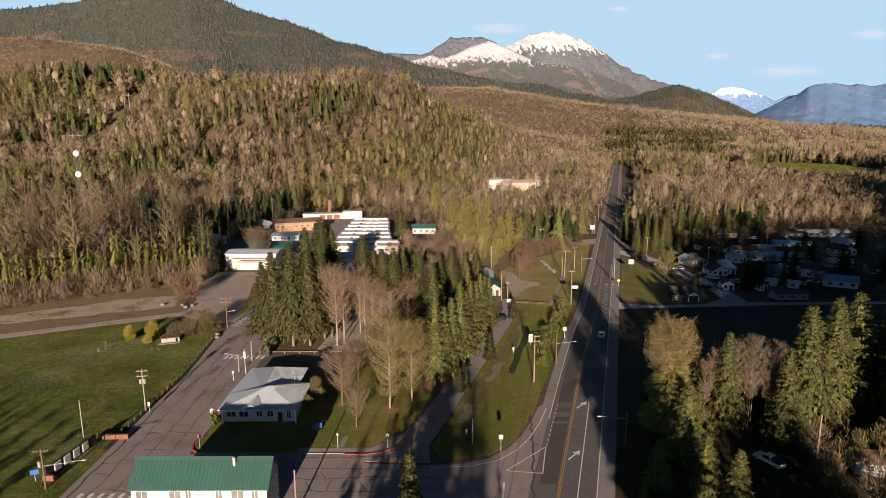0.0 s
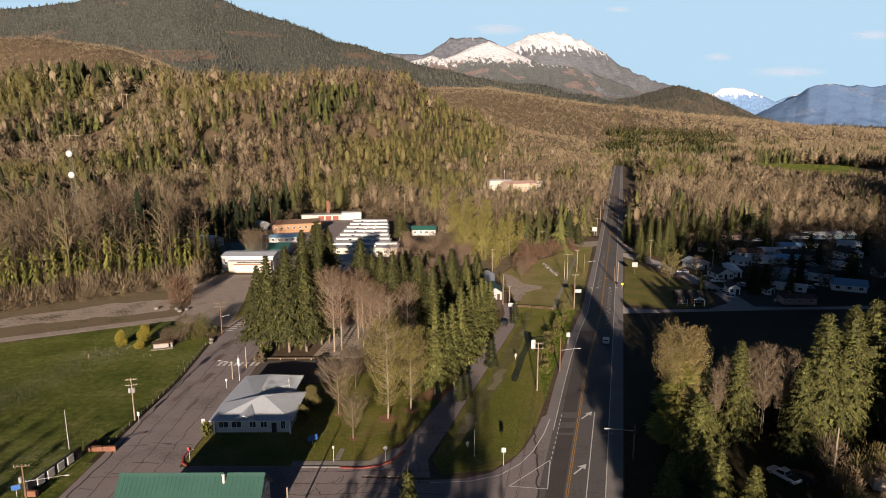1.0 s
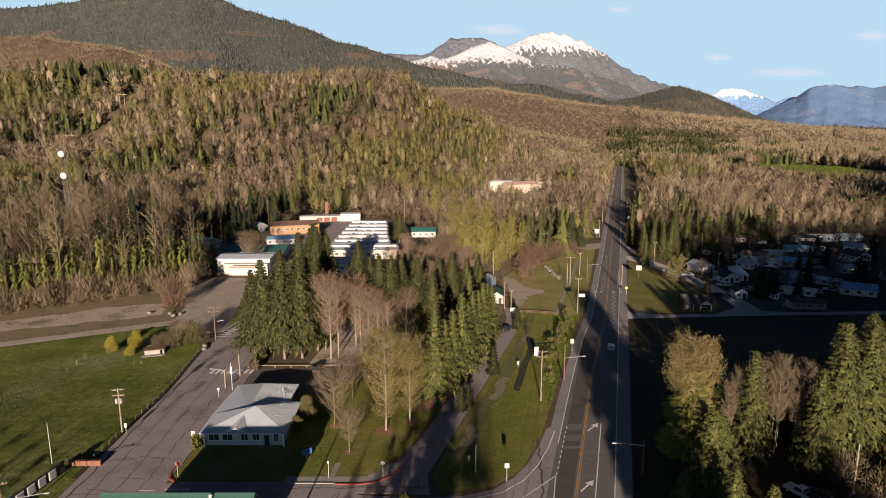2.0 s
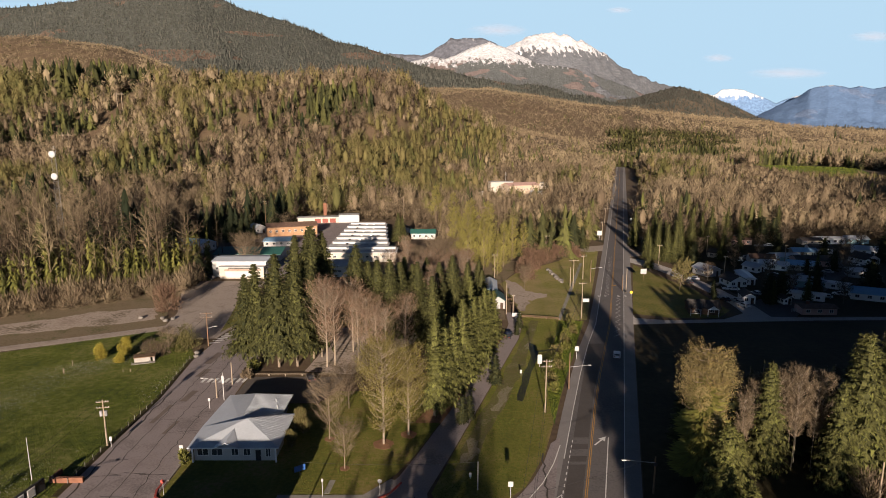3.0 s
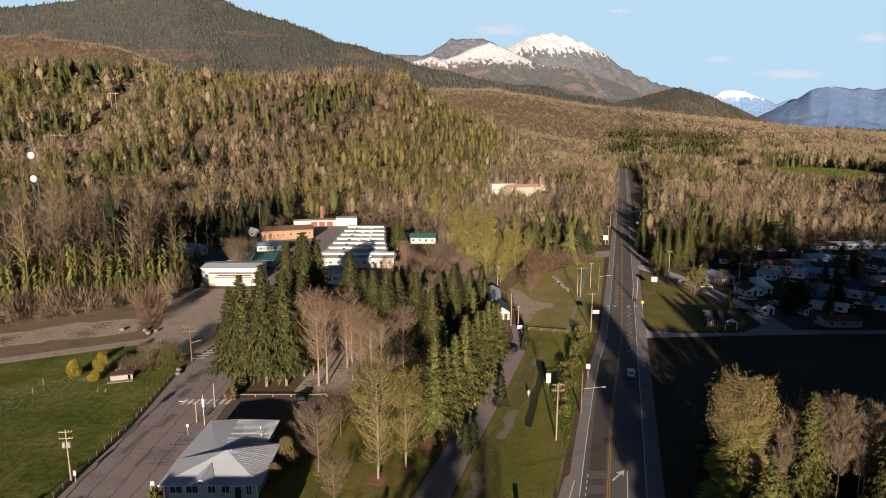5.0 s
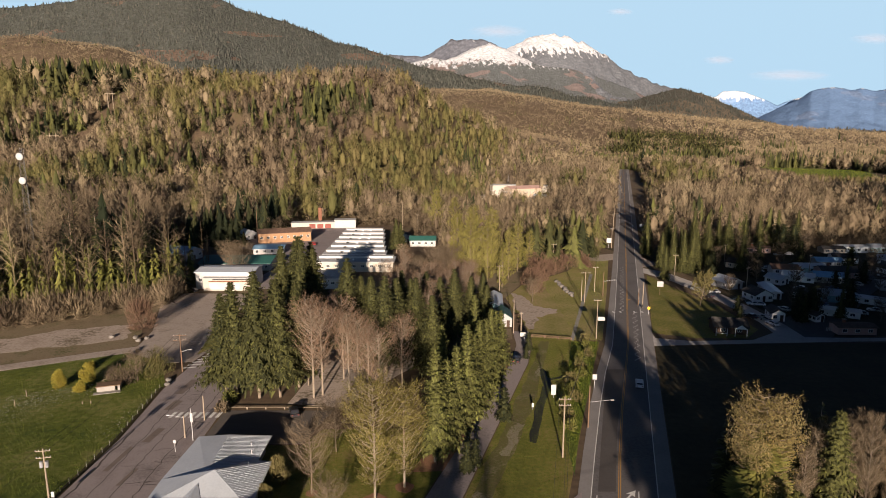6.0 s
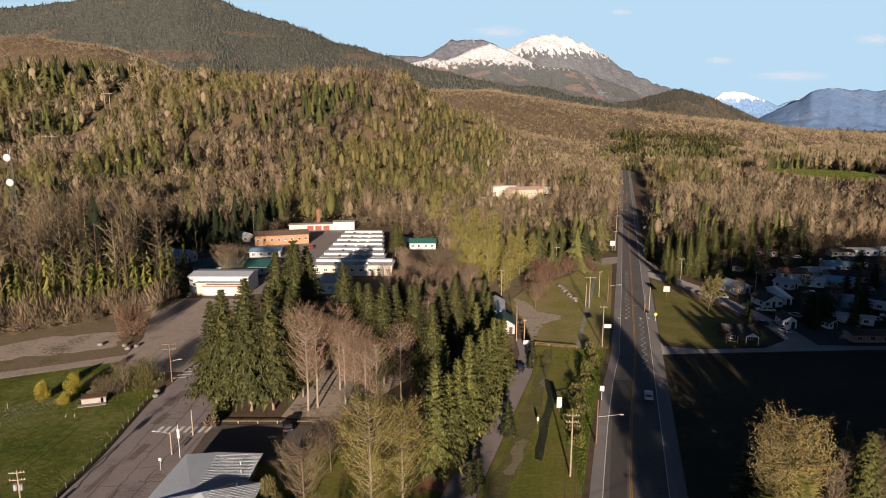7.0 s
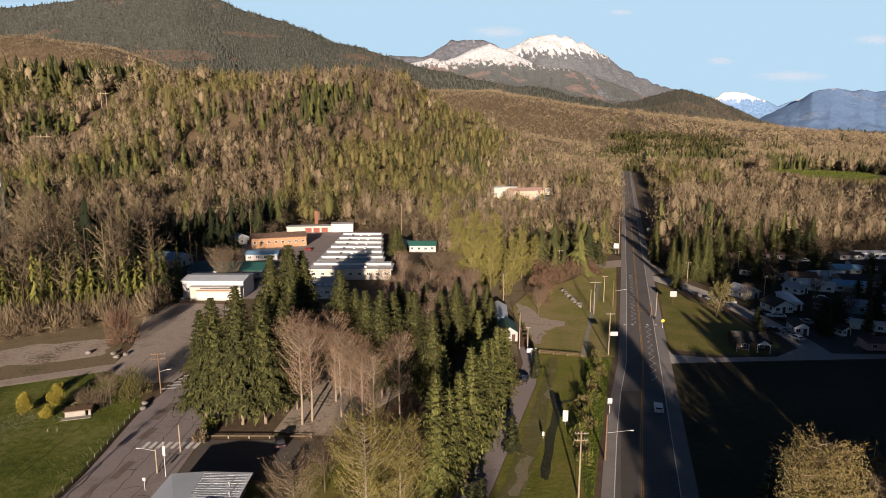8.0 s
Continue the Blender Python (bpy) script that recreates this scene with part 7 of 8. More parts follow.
# ---- the village ----
for lab, x, y, turn, w, d, h, rise, wall, roof, wn_ in (
        ("dark brown gabled house at the bend of the gravel road", 84.5, 213, 80, 8, 11, 2.8, 2.2, M_WALL_BR, M_ROOF_D, 3),
        ("small white house with a pale gable facing the street", 110.5, 248.5, 8, 8, 9, 3.0, 2.4, M_WALL_V, M_ROOF_D, 3),
        ("long pale mobile home with white roof", 118, 255, -12, 5, 17, 3.0, 0.6, M_WALL_V, M_ROOF_M, 2),
        ("grey house among the village trees", 107.5, 266, 20, 8, 10, 3.2, 2.0, M_WALL_G, M_ROOF_M, 2),
        ("white house with dark red roof", 141, 289, 80, 8, 12, 3.0, 1.8, M_WALL_V, M_ROOF_BR, 3),
        ("low village house with white roof", 140.5, 277, 62, 9, 13, 2.8, 1.2, M_WALL_V, M_ROOF_V, 3),
        ("pale turquoise house with white trim", 153, 292, 85, 8, 14, 3.0, 1.6, M_WALL_B, M_ROOF_M, 3),
        ("long pink walled house with a dark hipped roof", 160, 284, 86, 10, 17, 3.2, 2.0, M_WALL_P, M_ROOF_D, 3),
        ("turquoise walled house with grey roof", 136.5, 247, 78, 8, 14, 3.2, 1.8, M_WALL_B, M_ROOF_M, 3),
        ("white roofed carport beside the turquoise house", 146, 243.5, 50, 5, 12, 2.6, 0.4, M_WALL_V, M_ROOF_V, 2),
        ("white walled house with dark roof", 128, 248, 20, 7, 9, 3.0, 2.0, M_WALL_V, M_ROOF_D, 2),
        ("long white roofed carport in the village", 126.5, 229, 62, 5, 15, 2.6, 0.4, M_WALL_V, M_ROOF_V, 2),
        ("low pinkish trailer with flat roof", 120.5, 211.5, 88, 6, 13, 2.8, 0.6, M_WALL_P, M_ROOF_BR, 3),
        ("small white garden shed", 116.5, 223, 10, 3.4, 4, 2.6, 1.0, M_WALL_V, M_ROOF_D, 2),
        ("white shed beside the parked cars", 104.8, 225.5, -10, 4.6, 8, 3.2, 1.4, M_WALL_V, M_ROOF_D, 2),
        ("pale blue roofed house in the shade", 149, 229, 64, 9, 13, 3.0, 2.0, M_WALL_V, M_ROOF_LB, 3),
        ("low cream house at the edge of the wood", 188, 334, 88, 7, 12, 2.8, 1.2, M_WALL_C, M_ROOF_D, 3),
        ("long white house at the edge of the wood", 199, 336, 90, 8, 16, 3.4, 0.8, M_WALL_V, M_ROOF_V, 3),
        ("pale house at the edge of the wood", 213, 337, 88, 8, 13, 3.0, 1.6, M_WALL_B, M_ROOF_M, 3),
        ("pinkish trailer at the edge of the wood", 152, 334, 86, 6, 13, 3.2, 0.7, M_WALL_P, M_ROOF_BR, 3),
        ("dark house with a white gable", 186, 288, 12, 9, 11, 3.0, 2.6, M_WALL_V, M_ROOF_D, 3),
        ("small white house between the gardens", 129.5, 272, 30, 6, 8, 2.8, 1.6, M_WALL_V, M_ROOF_M, 2),
        ("pale blue roofed house in the village", 151, 275, 70, 8, 12, 3.0, 1.8, M_WALL_C, M_ROOF_LB, 3),
        ("pale roofed house in the village", 168, 262, 70, 8, 12, 3.0, 1.4, M_WALL_G, M_ROOF_V, 3),
        ("brown roofed house in the village", 178, 249, 75, 8, 13, 3.0, 1.8, M_WALL_V, M_ROOF_BR, 3),
        ("grey house at the far street", 168, 304, 80, 8, 12, 3.0, 1.6, M_WALL_G, M_ROOF_LB, 3),
        ("white house at the far street", 180, 312, 80, 8, 12, 3.0, 1.8, M_WALL_V, M_ROOF_D, 3),
        ("white house beside the wood", 199, 308, 60, 8, 12, 3.0, 1.8, M_WALL_V, M_ROOF_M, 3),
        ("small house by the field edge", 127, 300, 40, 7, 9, 3.0, 1.8, M_WALL_C, M_ROOF_D, 2),
        ("small house at the wood behind the highway", 112, 335, 20, 7, 8, 3.0, 2.0, M_WALL_C, M_ROOF_D, 2)):
    hs = house("house", lab, x, y, turn, w * 0.84, d * 0.84, h * 0.82, rise * 0.75, wall, roof, wn_, wall is M_WALL_P, group="village houses")
    if wall is M_WALL_BR:
        part("porch_roof", prism([(-1.9, 2.3), (0, 3.6), (1.9, 2.3), (1.9, 2.42), (0, 3.75), (-1.9, 2.42)], -1.6, 1.6), M_ROOF_D, hs, m=pose(-4.1, -2.2, 0, 0, 0, -90))
        part("porch_gable", prism([(-1.7, 2.3), (1.7, 2.3), (0, 3.5)], -1.62, -1.5), M_TRIM, hs, m=pose(-4.1, -2.2, 0, 0, 0, -90))
        for k in (-3.8, -0.6, 1.6, 4.6):
            part("porch_post", box(-5.6, -5.45, k - 0.08, k + 0.08, 0, 2.3), M_TRIM, hs)
        part("porch_rail", box(-5.62, -5.54, 1.6, 4.6, 0.8, 0.9), M_TRIM, hs)
house("garden_shed", "rust-brown roofed shed under the firs", 76.5, 100, 75, 5, 9, 2.6, 1.0, M_WALL_W, M_ROOF_BR, 2, False, "shed")


# ---- poles and lamps ----
def pole(label, x, y, h, arms=2, turn=0, cans=0, material=None, arm_len=2.2, name="utility_pole", lamp=None, category="utility pole", thick=0.17):
    root = thing(name, label, category, "", pose(x, y, float(land(x, y)), 0, 0, turn))
    part("shaft", tube((0, 0, -0.3), (0, 0, h), thick, thick * 0.65, 10), material or M_POLE, root)
    for i in range(arms):
        z = h - 0.35 - i * 1.15
        a = part("crossarm", box(-arm_len / 2, arm_len / 2, -0.2, -0.09, z - 0.07, z + 0.07, 0.01), material or M_POLE, root)
        for u in (-0.92, -0.5, 0.5, 0.92):
            part("insulator", tube((u * arm_len / 2, -0.145, z + 0.07), (u * arm_len / 2, -0.145, z + 0.27), 0.06, 0.04, 6), M_WPAINT, a)
    for i in range(cans):
        sx = (-0.42, 0.42, 0)[i]
        part("transformer", tube((sx, -0.2, h - 3.1), (sx, -0.2, h - 2.1), 0.26, 0.26, 10), M_METAL, root)
    if lamp:
        ln, z = lamp
        a = part("lamp_arm", tube((0, 0, z - 0.5), (ln, 0, z), 0.06, 0.04, 6), M_METAL, root)
        part("lamp_head", box(min(ln, ln + math.copysign(0.7, ln)), max(ln, ln + math.copysign(0.7, ln)), -0.16, 0.16, z - 0.08, z + 0.08, 0.03), M_WPAINT, a)
    return root


pole("tall wooden utility pole with two crossarms on the grass strip", 21.7, 139.2, 11.7, 2, 0)
pole("brown wooden lamp pole beside the highway", 29.0, 151, 8.9, 0, 0, 0, M_POLE_DARK, name="street_lamp", lamp=(4.2, 5.9), category="street lamp")
b = pole("wooden utility pole with a white sign box", 43.6, 205.6, 11.7, 1, 0)
part("sign_box", box(0.2, 2.2, -0.2, 0.0, 5.4, 6.5, 0.02), M_WPAINT, b)
pole("wooden utility pole in the park", 48.7, 244, 10.8, 1, 0, 0, None, 3.4)
pole("wooden utility pole in the park, shorter", 48.0, 246, 7.5, 0)
pole("wooden utility pole at the reddish thicket", 47.7, 302, 10.0, 1, 0, 0, None, 3.0)
pole("bare wooden pole beside the kiosk", 20.5, 210.5, 10.2, 0, 0, 0, M_BIRCH)
pole("bare wooden pole beside the park sign", 22.3, 207.3, 7.3, 1, 0, 0, M_BIRCH, 1.0)
pole("wooden utility pole behind the park building", 20.5, 258, 10.0, 1)
pole("wooden utility pole beside the highway", 57, 252, 9.0, 0, 0, 0, M_POLE_DARK, name="street_lamp", lamp=(3.6, 6.0), category="street lamp")
pole("slender wooden pole beside the highway", 55.4, 258, 9.5, 1, 20)
pole("brown wooden utility pole with transformers beside the meadow", -63.4, 125, 9.3, 2, 10, 2)
pole("brown wooden pole with a lamp over the street", -66.5, 95.3, 7.2, 1, 10, 1, M_POLE_DARK, 2.4, lamp=(6.0, 4.6))
pole("brown wooden utility pole with double crossarm at the yard", -64.4, 180.4, 9.7, 2, 10, 0, M_POLE_DARK, 3.0, lamp=(1.8, 5.6))
pole("thin white mast in the meadow", -70.1, 113.1, 7.9, 0, 0, 0, M_WPAINT, name="mast", category="mast", thick=0.08)
pole("grey street lamp with a curved arm at the crossing", -50.2, 146.5, 4.6, 0, 0, 0, M_BIRCH, name="street_lamp", lamp=(-2.6, 4.7), category="street lamp")
fl = pole("white flagpole beside the street lamp", -48.2, 145.3, 6.6, 0, 0, 0, M_WPAINT, name="flagpole", category="flagpole", thick=0.08)
part("flag", box(-0.25, 0.25, -0.03, 0.03, 3.9, 5.7, 0.01), M_WPAINT, fl, "limp pale flag")
pole("thin wooden pole with a small green sign", -49.2, 154, 5.4, 0, 0, 0, M_BIRCH)
rl = pole("dark lamp pole with a long arm over the highway", 34.7, 109, 6.6, 0, 0, 0, M_POLE_DARK, name="street_lamp", lamp=(-4.8, 6.0), category="street lamp")
part("sign_panel", box(-0.3, 0.3, -0.2, -0.14, 5.0, 5.6, 0.02), M_DARK, rl)
pole("leaning weathered utility pole beside the firs", 67.4, 103, 9.0, 0)
pole("slender pale pole on the side road", -22.7, 88, 7.5, 0, 0, 0, M_BIRCH)
pole("slender pale pole on the grass strip", 5.9, 110, 5.2, 0, 0, 0, M_WPAINT, name="post", category="post", thick=0.08)
pole("utility pole beside the highway verge", 66.5, 237, 9.0, 0, 0, 0, M_POLE)
pole("utility pole beside the highway verge, leaning", 66.0, 240, 6.0, 0, 0, 0, M_POLE_DARK)
pole("utility pole on the village road", 93, 281, 9.5, 1)
pole("utility pole in the village", 113, 262, 8.5, 1, 30)
pole("utility pole at the edge of the village", 124, 306, 9.0, 1, 30)
pole("utility pole in the dark village", 150, 286, 8.5, 1, 30)
for y, d in ((345, 9), (400, 8), (460, 8), (530, 8), (610, 8)):
    pole("utility pole along the far highway", hwy(y) - 11.5, y, 10, 1, 15)
pole("slender steel mast in the industrial yard", 57, 590, 19, 0, 0, 0, M_METAL, name="mast", category="mast")
pole("tall radio pole behind the school", -101, 372, 18, 2, 0, 0, M_POLE_DARK)
pole("tall pole behind the school", -24, 402, 17, 0)
pole("tall pole behind the school", -15, 396, 10, 1)
for x, y in ((-319, 655), (-329, 775), (-324, 566)):
    root = thing("power_line_frame", "wooden H-frame power line support on the wooded hill", "power pole", "hill power line", pose(x, y, float(land(x, y)), 0, 0, 12))
    for sx in (-2.2, 2.2):
        part("leg", tube((sx, 0, -0.5), (sx, 0, 19), 0.35, 0.28, 6), M_POLE, root)
    part("crossarm", box(-4.6, 4.6, -0.35, -0.1, 16.6, 17.2), M_POLE, root)


# the lattice mast with two dishes
def radio_tower():
    x, y = -141.0, 246.5
    z0 = float(land(x, y))
    root = thing("radio_tower", "galvanised lattice radio tower with two white dishes", "radio tower", "", pose(x, y, z0))
    H_, w = 49.0 - z0, 0.75
    for sx, sy in ((-w, -w), (w, -w), (0, w)):
        part("leg", tube((sx * 1.4, sy * 1.4, 0), (sx, sy, H_), 0.055, 0.05, 6), M_FENCE, root)
    bm = bmesh.new()
    n = int(H_ / 1.3)
    for i in range(n):
        za, zb = H_ * i / n, H_ * (i + 1) / n
        k = 1.4 - 0.4 * i / n
        c = [(-w * k, -w * k), (w * k, -w * k), (0, w * k)]
        for j in range(3):
            a, b2 = c[j], c[(j + 1) % 3]
            add_tube(bm, (*a, za), (*b2, zb), 0.025, 0.025, 4)
            add_tube(bm, (*a, zb), (*b2, zb), 0.025, 0.025, 4)
    part("bracing", bm, M_FENCE, root)
    for z in (H_ + 0.6, H_ - 7.4):
        bm = bmesh.new()
        bmesh.ops.create_uvsphere(bm, u_segments=20, v_segments=10, radius=1.25)
        bmesh.ops.scale(bm, vec=(1, 0.42, 1), verts=bm.verts[:])
        bmesh.ops.translate(bm, vec=(0, -1.4, z), verts=bm.verts[:])
        d = part("dish", bm, M_WPAINT, root)
        part("bracket", box(-0.15, 0.15, -1.2, -0.6, z - 0.15, z + 0.15), M_METAL, d)
    for sx in (-0.5, 0.1, 0.6):
        part("antenna", tube((sx, 0, H_), (sx, 0, H_ + 3.4), 0.05, 0.03, 5), M_METAL, root)


radio_tower()


# ---- cars ----
def car(label, x, y, turn, paint, length=4.5, width=1.8, height=1.45, pickup=False):
    root = thing("pickup_truck" if pickup else "car", label, "pickup" if pickup else "car", "", pose(x, y, 0.06, 0, 0, turn))
    L, w, h = length / 2, width / 2, height
    m = mat("car_paint", [paint, [c * 1.1 for c in paint]], 2, 0.3, spec=0.6)
    if pickup:
        low = [(-L, 0.35), (L, 0.35), (L, 0.85), (L - 0.2, 0.95), (L - 1.5, 1.0), (-L, 1.0)]
        cab = [(L - 1.6, 1.0), (L - 2.1, h + 0.2), (L - 3.3, h + 0.2), (L - 3.5, 1.0)]
    else:
        low = [(-L, 0.35), (L, 0.32), (L, 0.7), (L - 0.3, 0.82), (L - 1.2, 0.92), (-L + 0.7, 0.95), (-L, 0.85)]
        cab = [(L - 1.3, 0.92), (L - 2.0, h), (-L + 1.0, h), (-L + 0.45, 0.95)]
    turn_m = pose(0, 0, 0, 0, 0, 90)

    def side(prof, ww, inset=0.0):
        bm = prism(prof, -ww, ww)
        bmesh.ops.bevel(bm, geom=bm.edges[:], offset=0.06, segments=2, affect="EDGES")
        return bm

    part("body", side(low, w), m, root, m=turn_m)
    c = part("cabin", side(cab, w * 0.86), m, root, m=turn_m)
    g = [(p[0] * 1.0, 0.98 + (p[1] - 0.98) * 0.86) if p[1] > 1 else p for p in cab]
    cx = sum(p[0] for p in cab) / 4
    part("side_glass", prism([(cx + (p[0] - cx) * 0.86, p[1]) for p in g], -w * 0.872, w * 0.872), M_GLASS, c, m=Matrix())
    part("windscreen", prism([(cx + (p[0] - cx) * 1.035, p[1]) for p in g], -w * 0.72, w * 0.72), M_GLASS, c)
    if pickup:
        part("bed", box(-w + 0.12, w - 0.12, -L + 0.1, -L + 1.75, 0.9, 1.005), M_DARK, root)
    for sy in (-L + 0.85, L - 0.85):
        for sx in (-w + 0.08, w - 0.08):
            wh = part("wheel", tube((sx - 0.11, sy, 0.32), (sx + 0.11, sy, 0.32), 0.32, 0.32, 14), M_RUBBER, root)
            part("rim", tube((sx - 0.12, sy, 0.32), (sx + 0.12, sy, 0.32), 0.18, 0.18, 10), M_METAL, wh)
    for sx in (-w + 0.3, w - 0.3):
        part("headlight", box(sx - 0.17, sx + 0.17, L - 0.06, L + 0.015, 0.58, 0.72), M_WPAINT, root)
        part("tail_light", box(sx - 0.15, sx + 0.15, -L - 0.015, -L + 0.06, 0.62, 0.78), M_RED, root)
    return root


WHITE_P, DARK_P, GREY_P, BLUE_P, RED_P = (0.7, 0.7, 0.7), (0.02, 0.02, 0.025), (0.3, 0.31, 0.32), (0.05, 0.08, 0.16), (0.3, 0.03, 0.03)
car("white car driving up the highway", hwy(172) - 1.9, 172, -15.6, WHITE_P)
car("dark car parked on the asphalt lane", 18.9, 187.5, -16, DARK_P)
car("white pickup parked under the firs", 58.6, 102.5, 25, WHITE_P, 5.4, 1.9, 1.5, True)
car("dark car parked beside the white pickup", 61.6, 101.8, 25, DARK_P)
car("dark car parked at the kerb of the car park", -31.4, 156.8, 20, DARK_P)
for lab, x, y, turn, p in (("white car parked before the white gabled house", 106.7, 240, 80, WHITE_P), ("grey car parked beside the white shed", 101.2, 225, 15, GREY_P), ("white car parked at the gravel road", 100.6, 218.5, 15, WHITE_P), ("dark car parked on the village road", 94.2, 251, 20, DARK_P),
                           ("white car parked on the village road verge", 98.6, 256.5, 70, WHITE_P), ("white car parked among the houses", 131.6, 291, 80, WHITE_P), ("silver car parked among the houses", 137, 296, 80, GREY_P), ("silver car parked by the far houses", 165, 300, 60, GREY_P), ("blue car in the village street", 128, 240, 45, BLUE_P),
                           ("dark car beside the shed", -92, 257.5, 80, DARK_P), ("red car in the school yard", -67, 352, 30, RED_P), ("dark car in the shaded yard", -110, 296, 60, DARK_P), ("grey car beside the trailer", 112, 234, 40, GREY_P), ("blue car beside the houses", 145, 262, 70, BLUE_P),
                           ("dark car parked along the village street", 97.6, 226, 12, DARK_P), ("silver car parked along the village street", 100.8, 222.5, 14, GREY_P), ("white van parked beside the cottage", 105.5, 240.5, 78, WHITE_P), ("dark car parked beside the cottage", 103.2, 245.5, 76, DARK_P), ("grey car on the village road", 93.6, 260, 18, GREY_P), ("silver car parked at the wood", 158.5, 326, 80, GREY_P), ("white car parked at the wood", 163.5, 327, 84, WHITE_P),
                           ("silver car beside the carport", 134.5, 229.5, 60, GREY_P), ("white car beside the pale blue roof", 141.5, 233, 50, WHITE_P), ("white car before the dark house", 178, 282, 60, WHITE_P), ("grey car in the village street", 158, 268, 50, GREY_P), ("white car in the village street", 133, 262, 50, WHITE_P)):
    car(lab, x, y, turn, p)


# ---- fences, kerbs, signs, stones ----
def fence(label, pts, step, h, material, rails=2, thick=0.06):
    root = thing("fence", label, "fence")
    for (x0, y0), (x1, y1) in zip(pts, pts[1:]):
        n = max(1, int(math.hypot(x1 - x0, y1 - y0) / step))
        for i in range(n + 1):
            u = i / n
            part("post", box(-thick, thick, -thick, thick, -0.1, h), material, root, m=pose(x0 + (x1 - x0) * u, y0 + (y1 - y0) * u, 0))
        for r in range(rails):
            z = h * (0.95 - 0.45 * r)
            part("rail", tube((x0, y0, z), (x1, y1, z), thick * 0.55, thick * 0.55, 5), material, root)
    return root


fence("low wire fence with grey posts along the meadow", [(-63.3, 112), (-63.2, 146), (-65.4, 170)], 2.6, 1.1, M_FENCE, 2, 0.04)
fence("low brown wooden rail fence across the lawn", [(25.4, 207), (36.2, 204.3)], 3.4, 0.75, M_POLE_DARK, 2, 0.16)
fence("low grey guard rail beside the school street", [(-52.5, 196), (-57.5, 214), (-62.5, 226)], 2.5, 0.8, M_METAL, 2, 0.07)
fence("white picket fence beside the trailer", [(113.5, 212.6), (119, 213)], 0.5, 1.1, M_WPAINT, 2, 0.07)
fence("timber rail at the edge of the car park", [(-46, 159.2), (-26, 159.2)], 4, 0.5, M_POLE, 1, 0.12)
patch("grey concrete footpath along the park lawn", "footpath", [(35.9, 204.2), (36.9, 204.0), (46.4, 236), (61.6, 287), (60.4, 287.4), (45.3, 236.3)], 0.045, M_CONC)


def kerb(label, pts, material, w=0.18, h=0.16):
    ob = part("kerb", ribbon(pts, w, h), material)
    bm = bmesh.new()
    bm.from_mesh(ob.data)
    ext = bmesh.ops.extrude_face_region(bm, geom=bm.faces[:])
    bmesh.ops.translate(bm, vec=(0, 0, -h), verts=[g for g in ext["geom"] if isinstance(g, bmesh.types.BMVert)])
    bmesh.ops.recalc_face_normals(bm, faces=bm.faces[:])
    bm.to_mesh(ob.data)
    bm.free()
    return tagged(ob, label, "kerb", kind="structure")


kerb("red painted kerb at the bend of the side road", [(-18, 106.2), (-14, 106.1), (-11, 106.9), (-8.6, 109.0), (-6.9, 112.2)], M_RED, 0.35)
kerb("red painted kerb at the street corner", [(-47.3, 112.4), (-47.4, 110), (-46.8, 108), (-45.2, 106.8)], M_RED, 0.35)
kerb("concrete kerb of the side road", [(-44.8, 106.7), (-18.2, 106.4)], M_CONC, 0.2)
kerb("concrete kerb of the street", [(-46.7, 112.8), (-46.7, 143)], M_CONC, 0.2)
patch("concrete pavement along the side road", "pavement", [(-27, 106.8), (-12, 106.8), (-7.4, 112.6), (-8.8, 113.4), (-13, 108.6), (-27, 108.6)], 0.06, M_CONC)


def sign(label, x, y, h, w, sh, material, turn=0, round_=False, post=None):
    root = thing("sign", label, "sign", "", pose(x, y, 0, 0, 0, turn))
    part("post", box(-0.045, 0.045, -0.03, 0.03, -0.2, h), post or M_METAL, root)
    if round_:
        bm = tube((0, -0.03, h - sh / 2), (0, -0.06, h - sh / 2), sh / 2, sh / 2, 8)
    else:
        bm = box(-w / 2, w / 2, -0.07, -0.035, h - sh, h, 0.01)
    part("panel", bm, material, root)
    return root


sign("white rectangular sign on a post beside the sweep", 11, 107, 3.4, 0.8, 0.9, M_WPAINT)
sign("back of a stop sign on a grey post", -10.2, 108.6, 2.9, 0.75, 0.75, M_METAL, 0, True)
sign("small post with a grey sign at the side road", -19.5, 108.2, 3.2, 0.35, 0.5, M_METAL)
sign("stop sign with a white plate at the street corner", -45.6, 108.6, 2.9, 0.8, 0.8, M_RED, 0, True)
sign("blue notice board on the shaded lawn", -24.6, 114.5, 2.0, 2.0, 1.1, M_BLUE_SIGN, 35)
sign("tall white notice board on the grass strip", 24.4, 165, 3.2, 1.1, 2.4, M_WPAINT)
sign("white park board at the end of the lane", 23, 204.5, 2.2, 2.6, 1.2, M_WPAINT)
sign("white route marker beside the highway", 34.8, 170.5, 3.4, 1.0, 1.3, M_WPAINT)
sign("yellow warning sign beside the highway", 66.0, 229, 2.8, 1.0, 1.0, M_YSIGN, 0, True)
sign("large white billboard beside the highway", 78.0, 254, 5.0, 2.2, 2.0, M_WALL_G, -8, False, M_POLE_DARK)
sign("white sign far along the highway", 83, 345, 5.0, 2.4, 2.4, M_WPAINT)
sign("white sign far along the highway", hwy(400) + 5, 400, 4.0, 2.2, 1.6, M_WPAINT)
sign("small white sign beside the white house", -47.9, 121.5, 2.0, 0.7, 1.0, M_WPAINT)
sign("small white sign beside the street", -49.8, 141, 2.4, 0.5, 0.6, M_WPAINT)
sign("white service box on the meadow pole", -62.3, 124.4, 2.2, 0.5, 0.9, M_WPAINT)
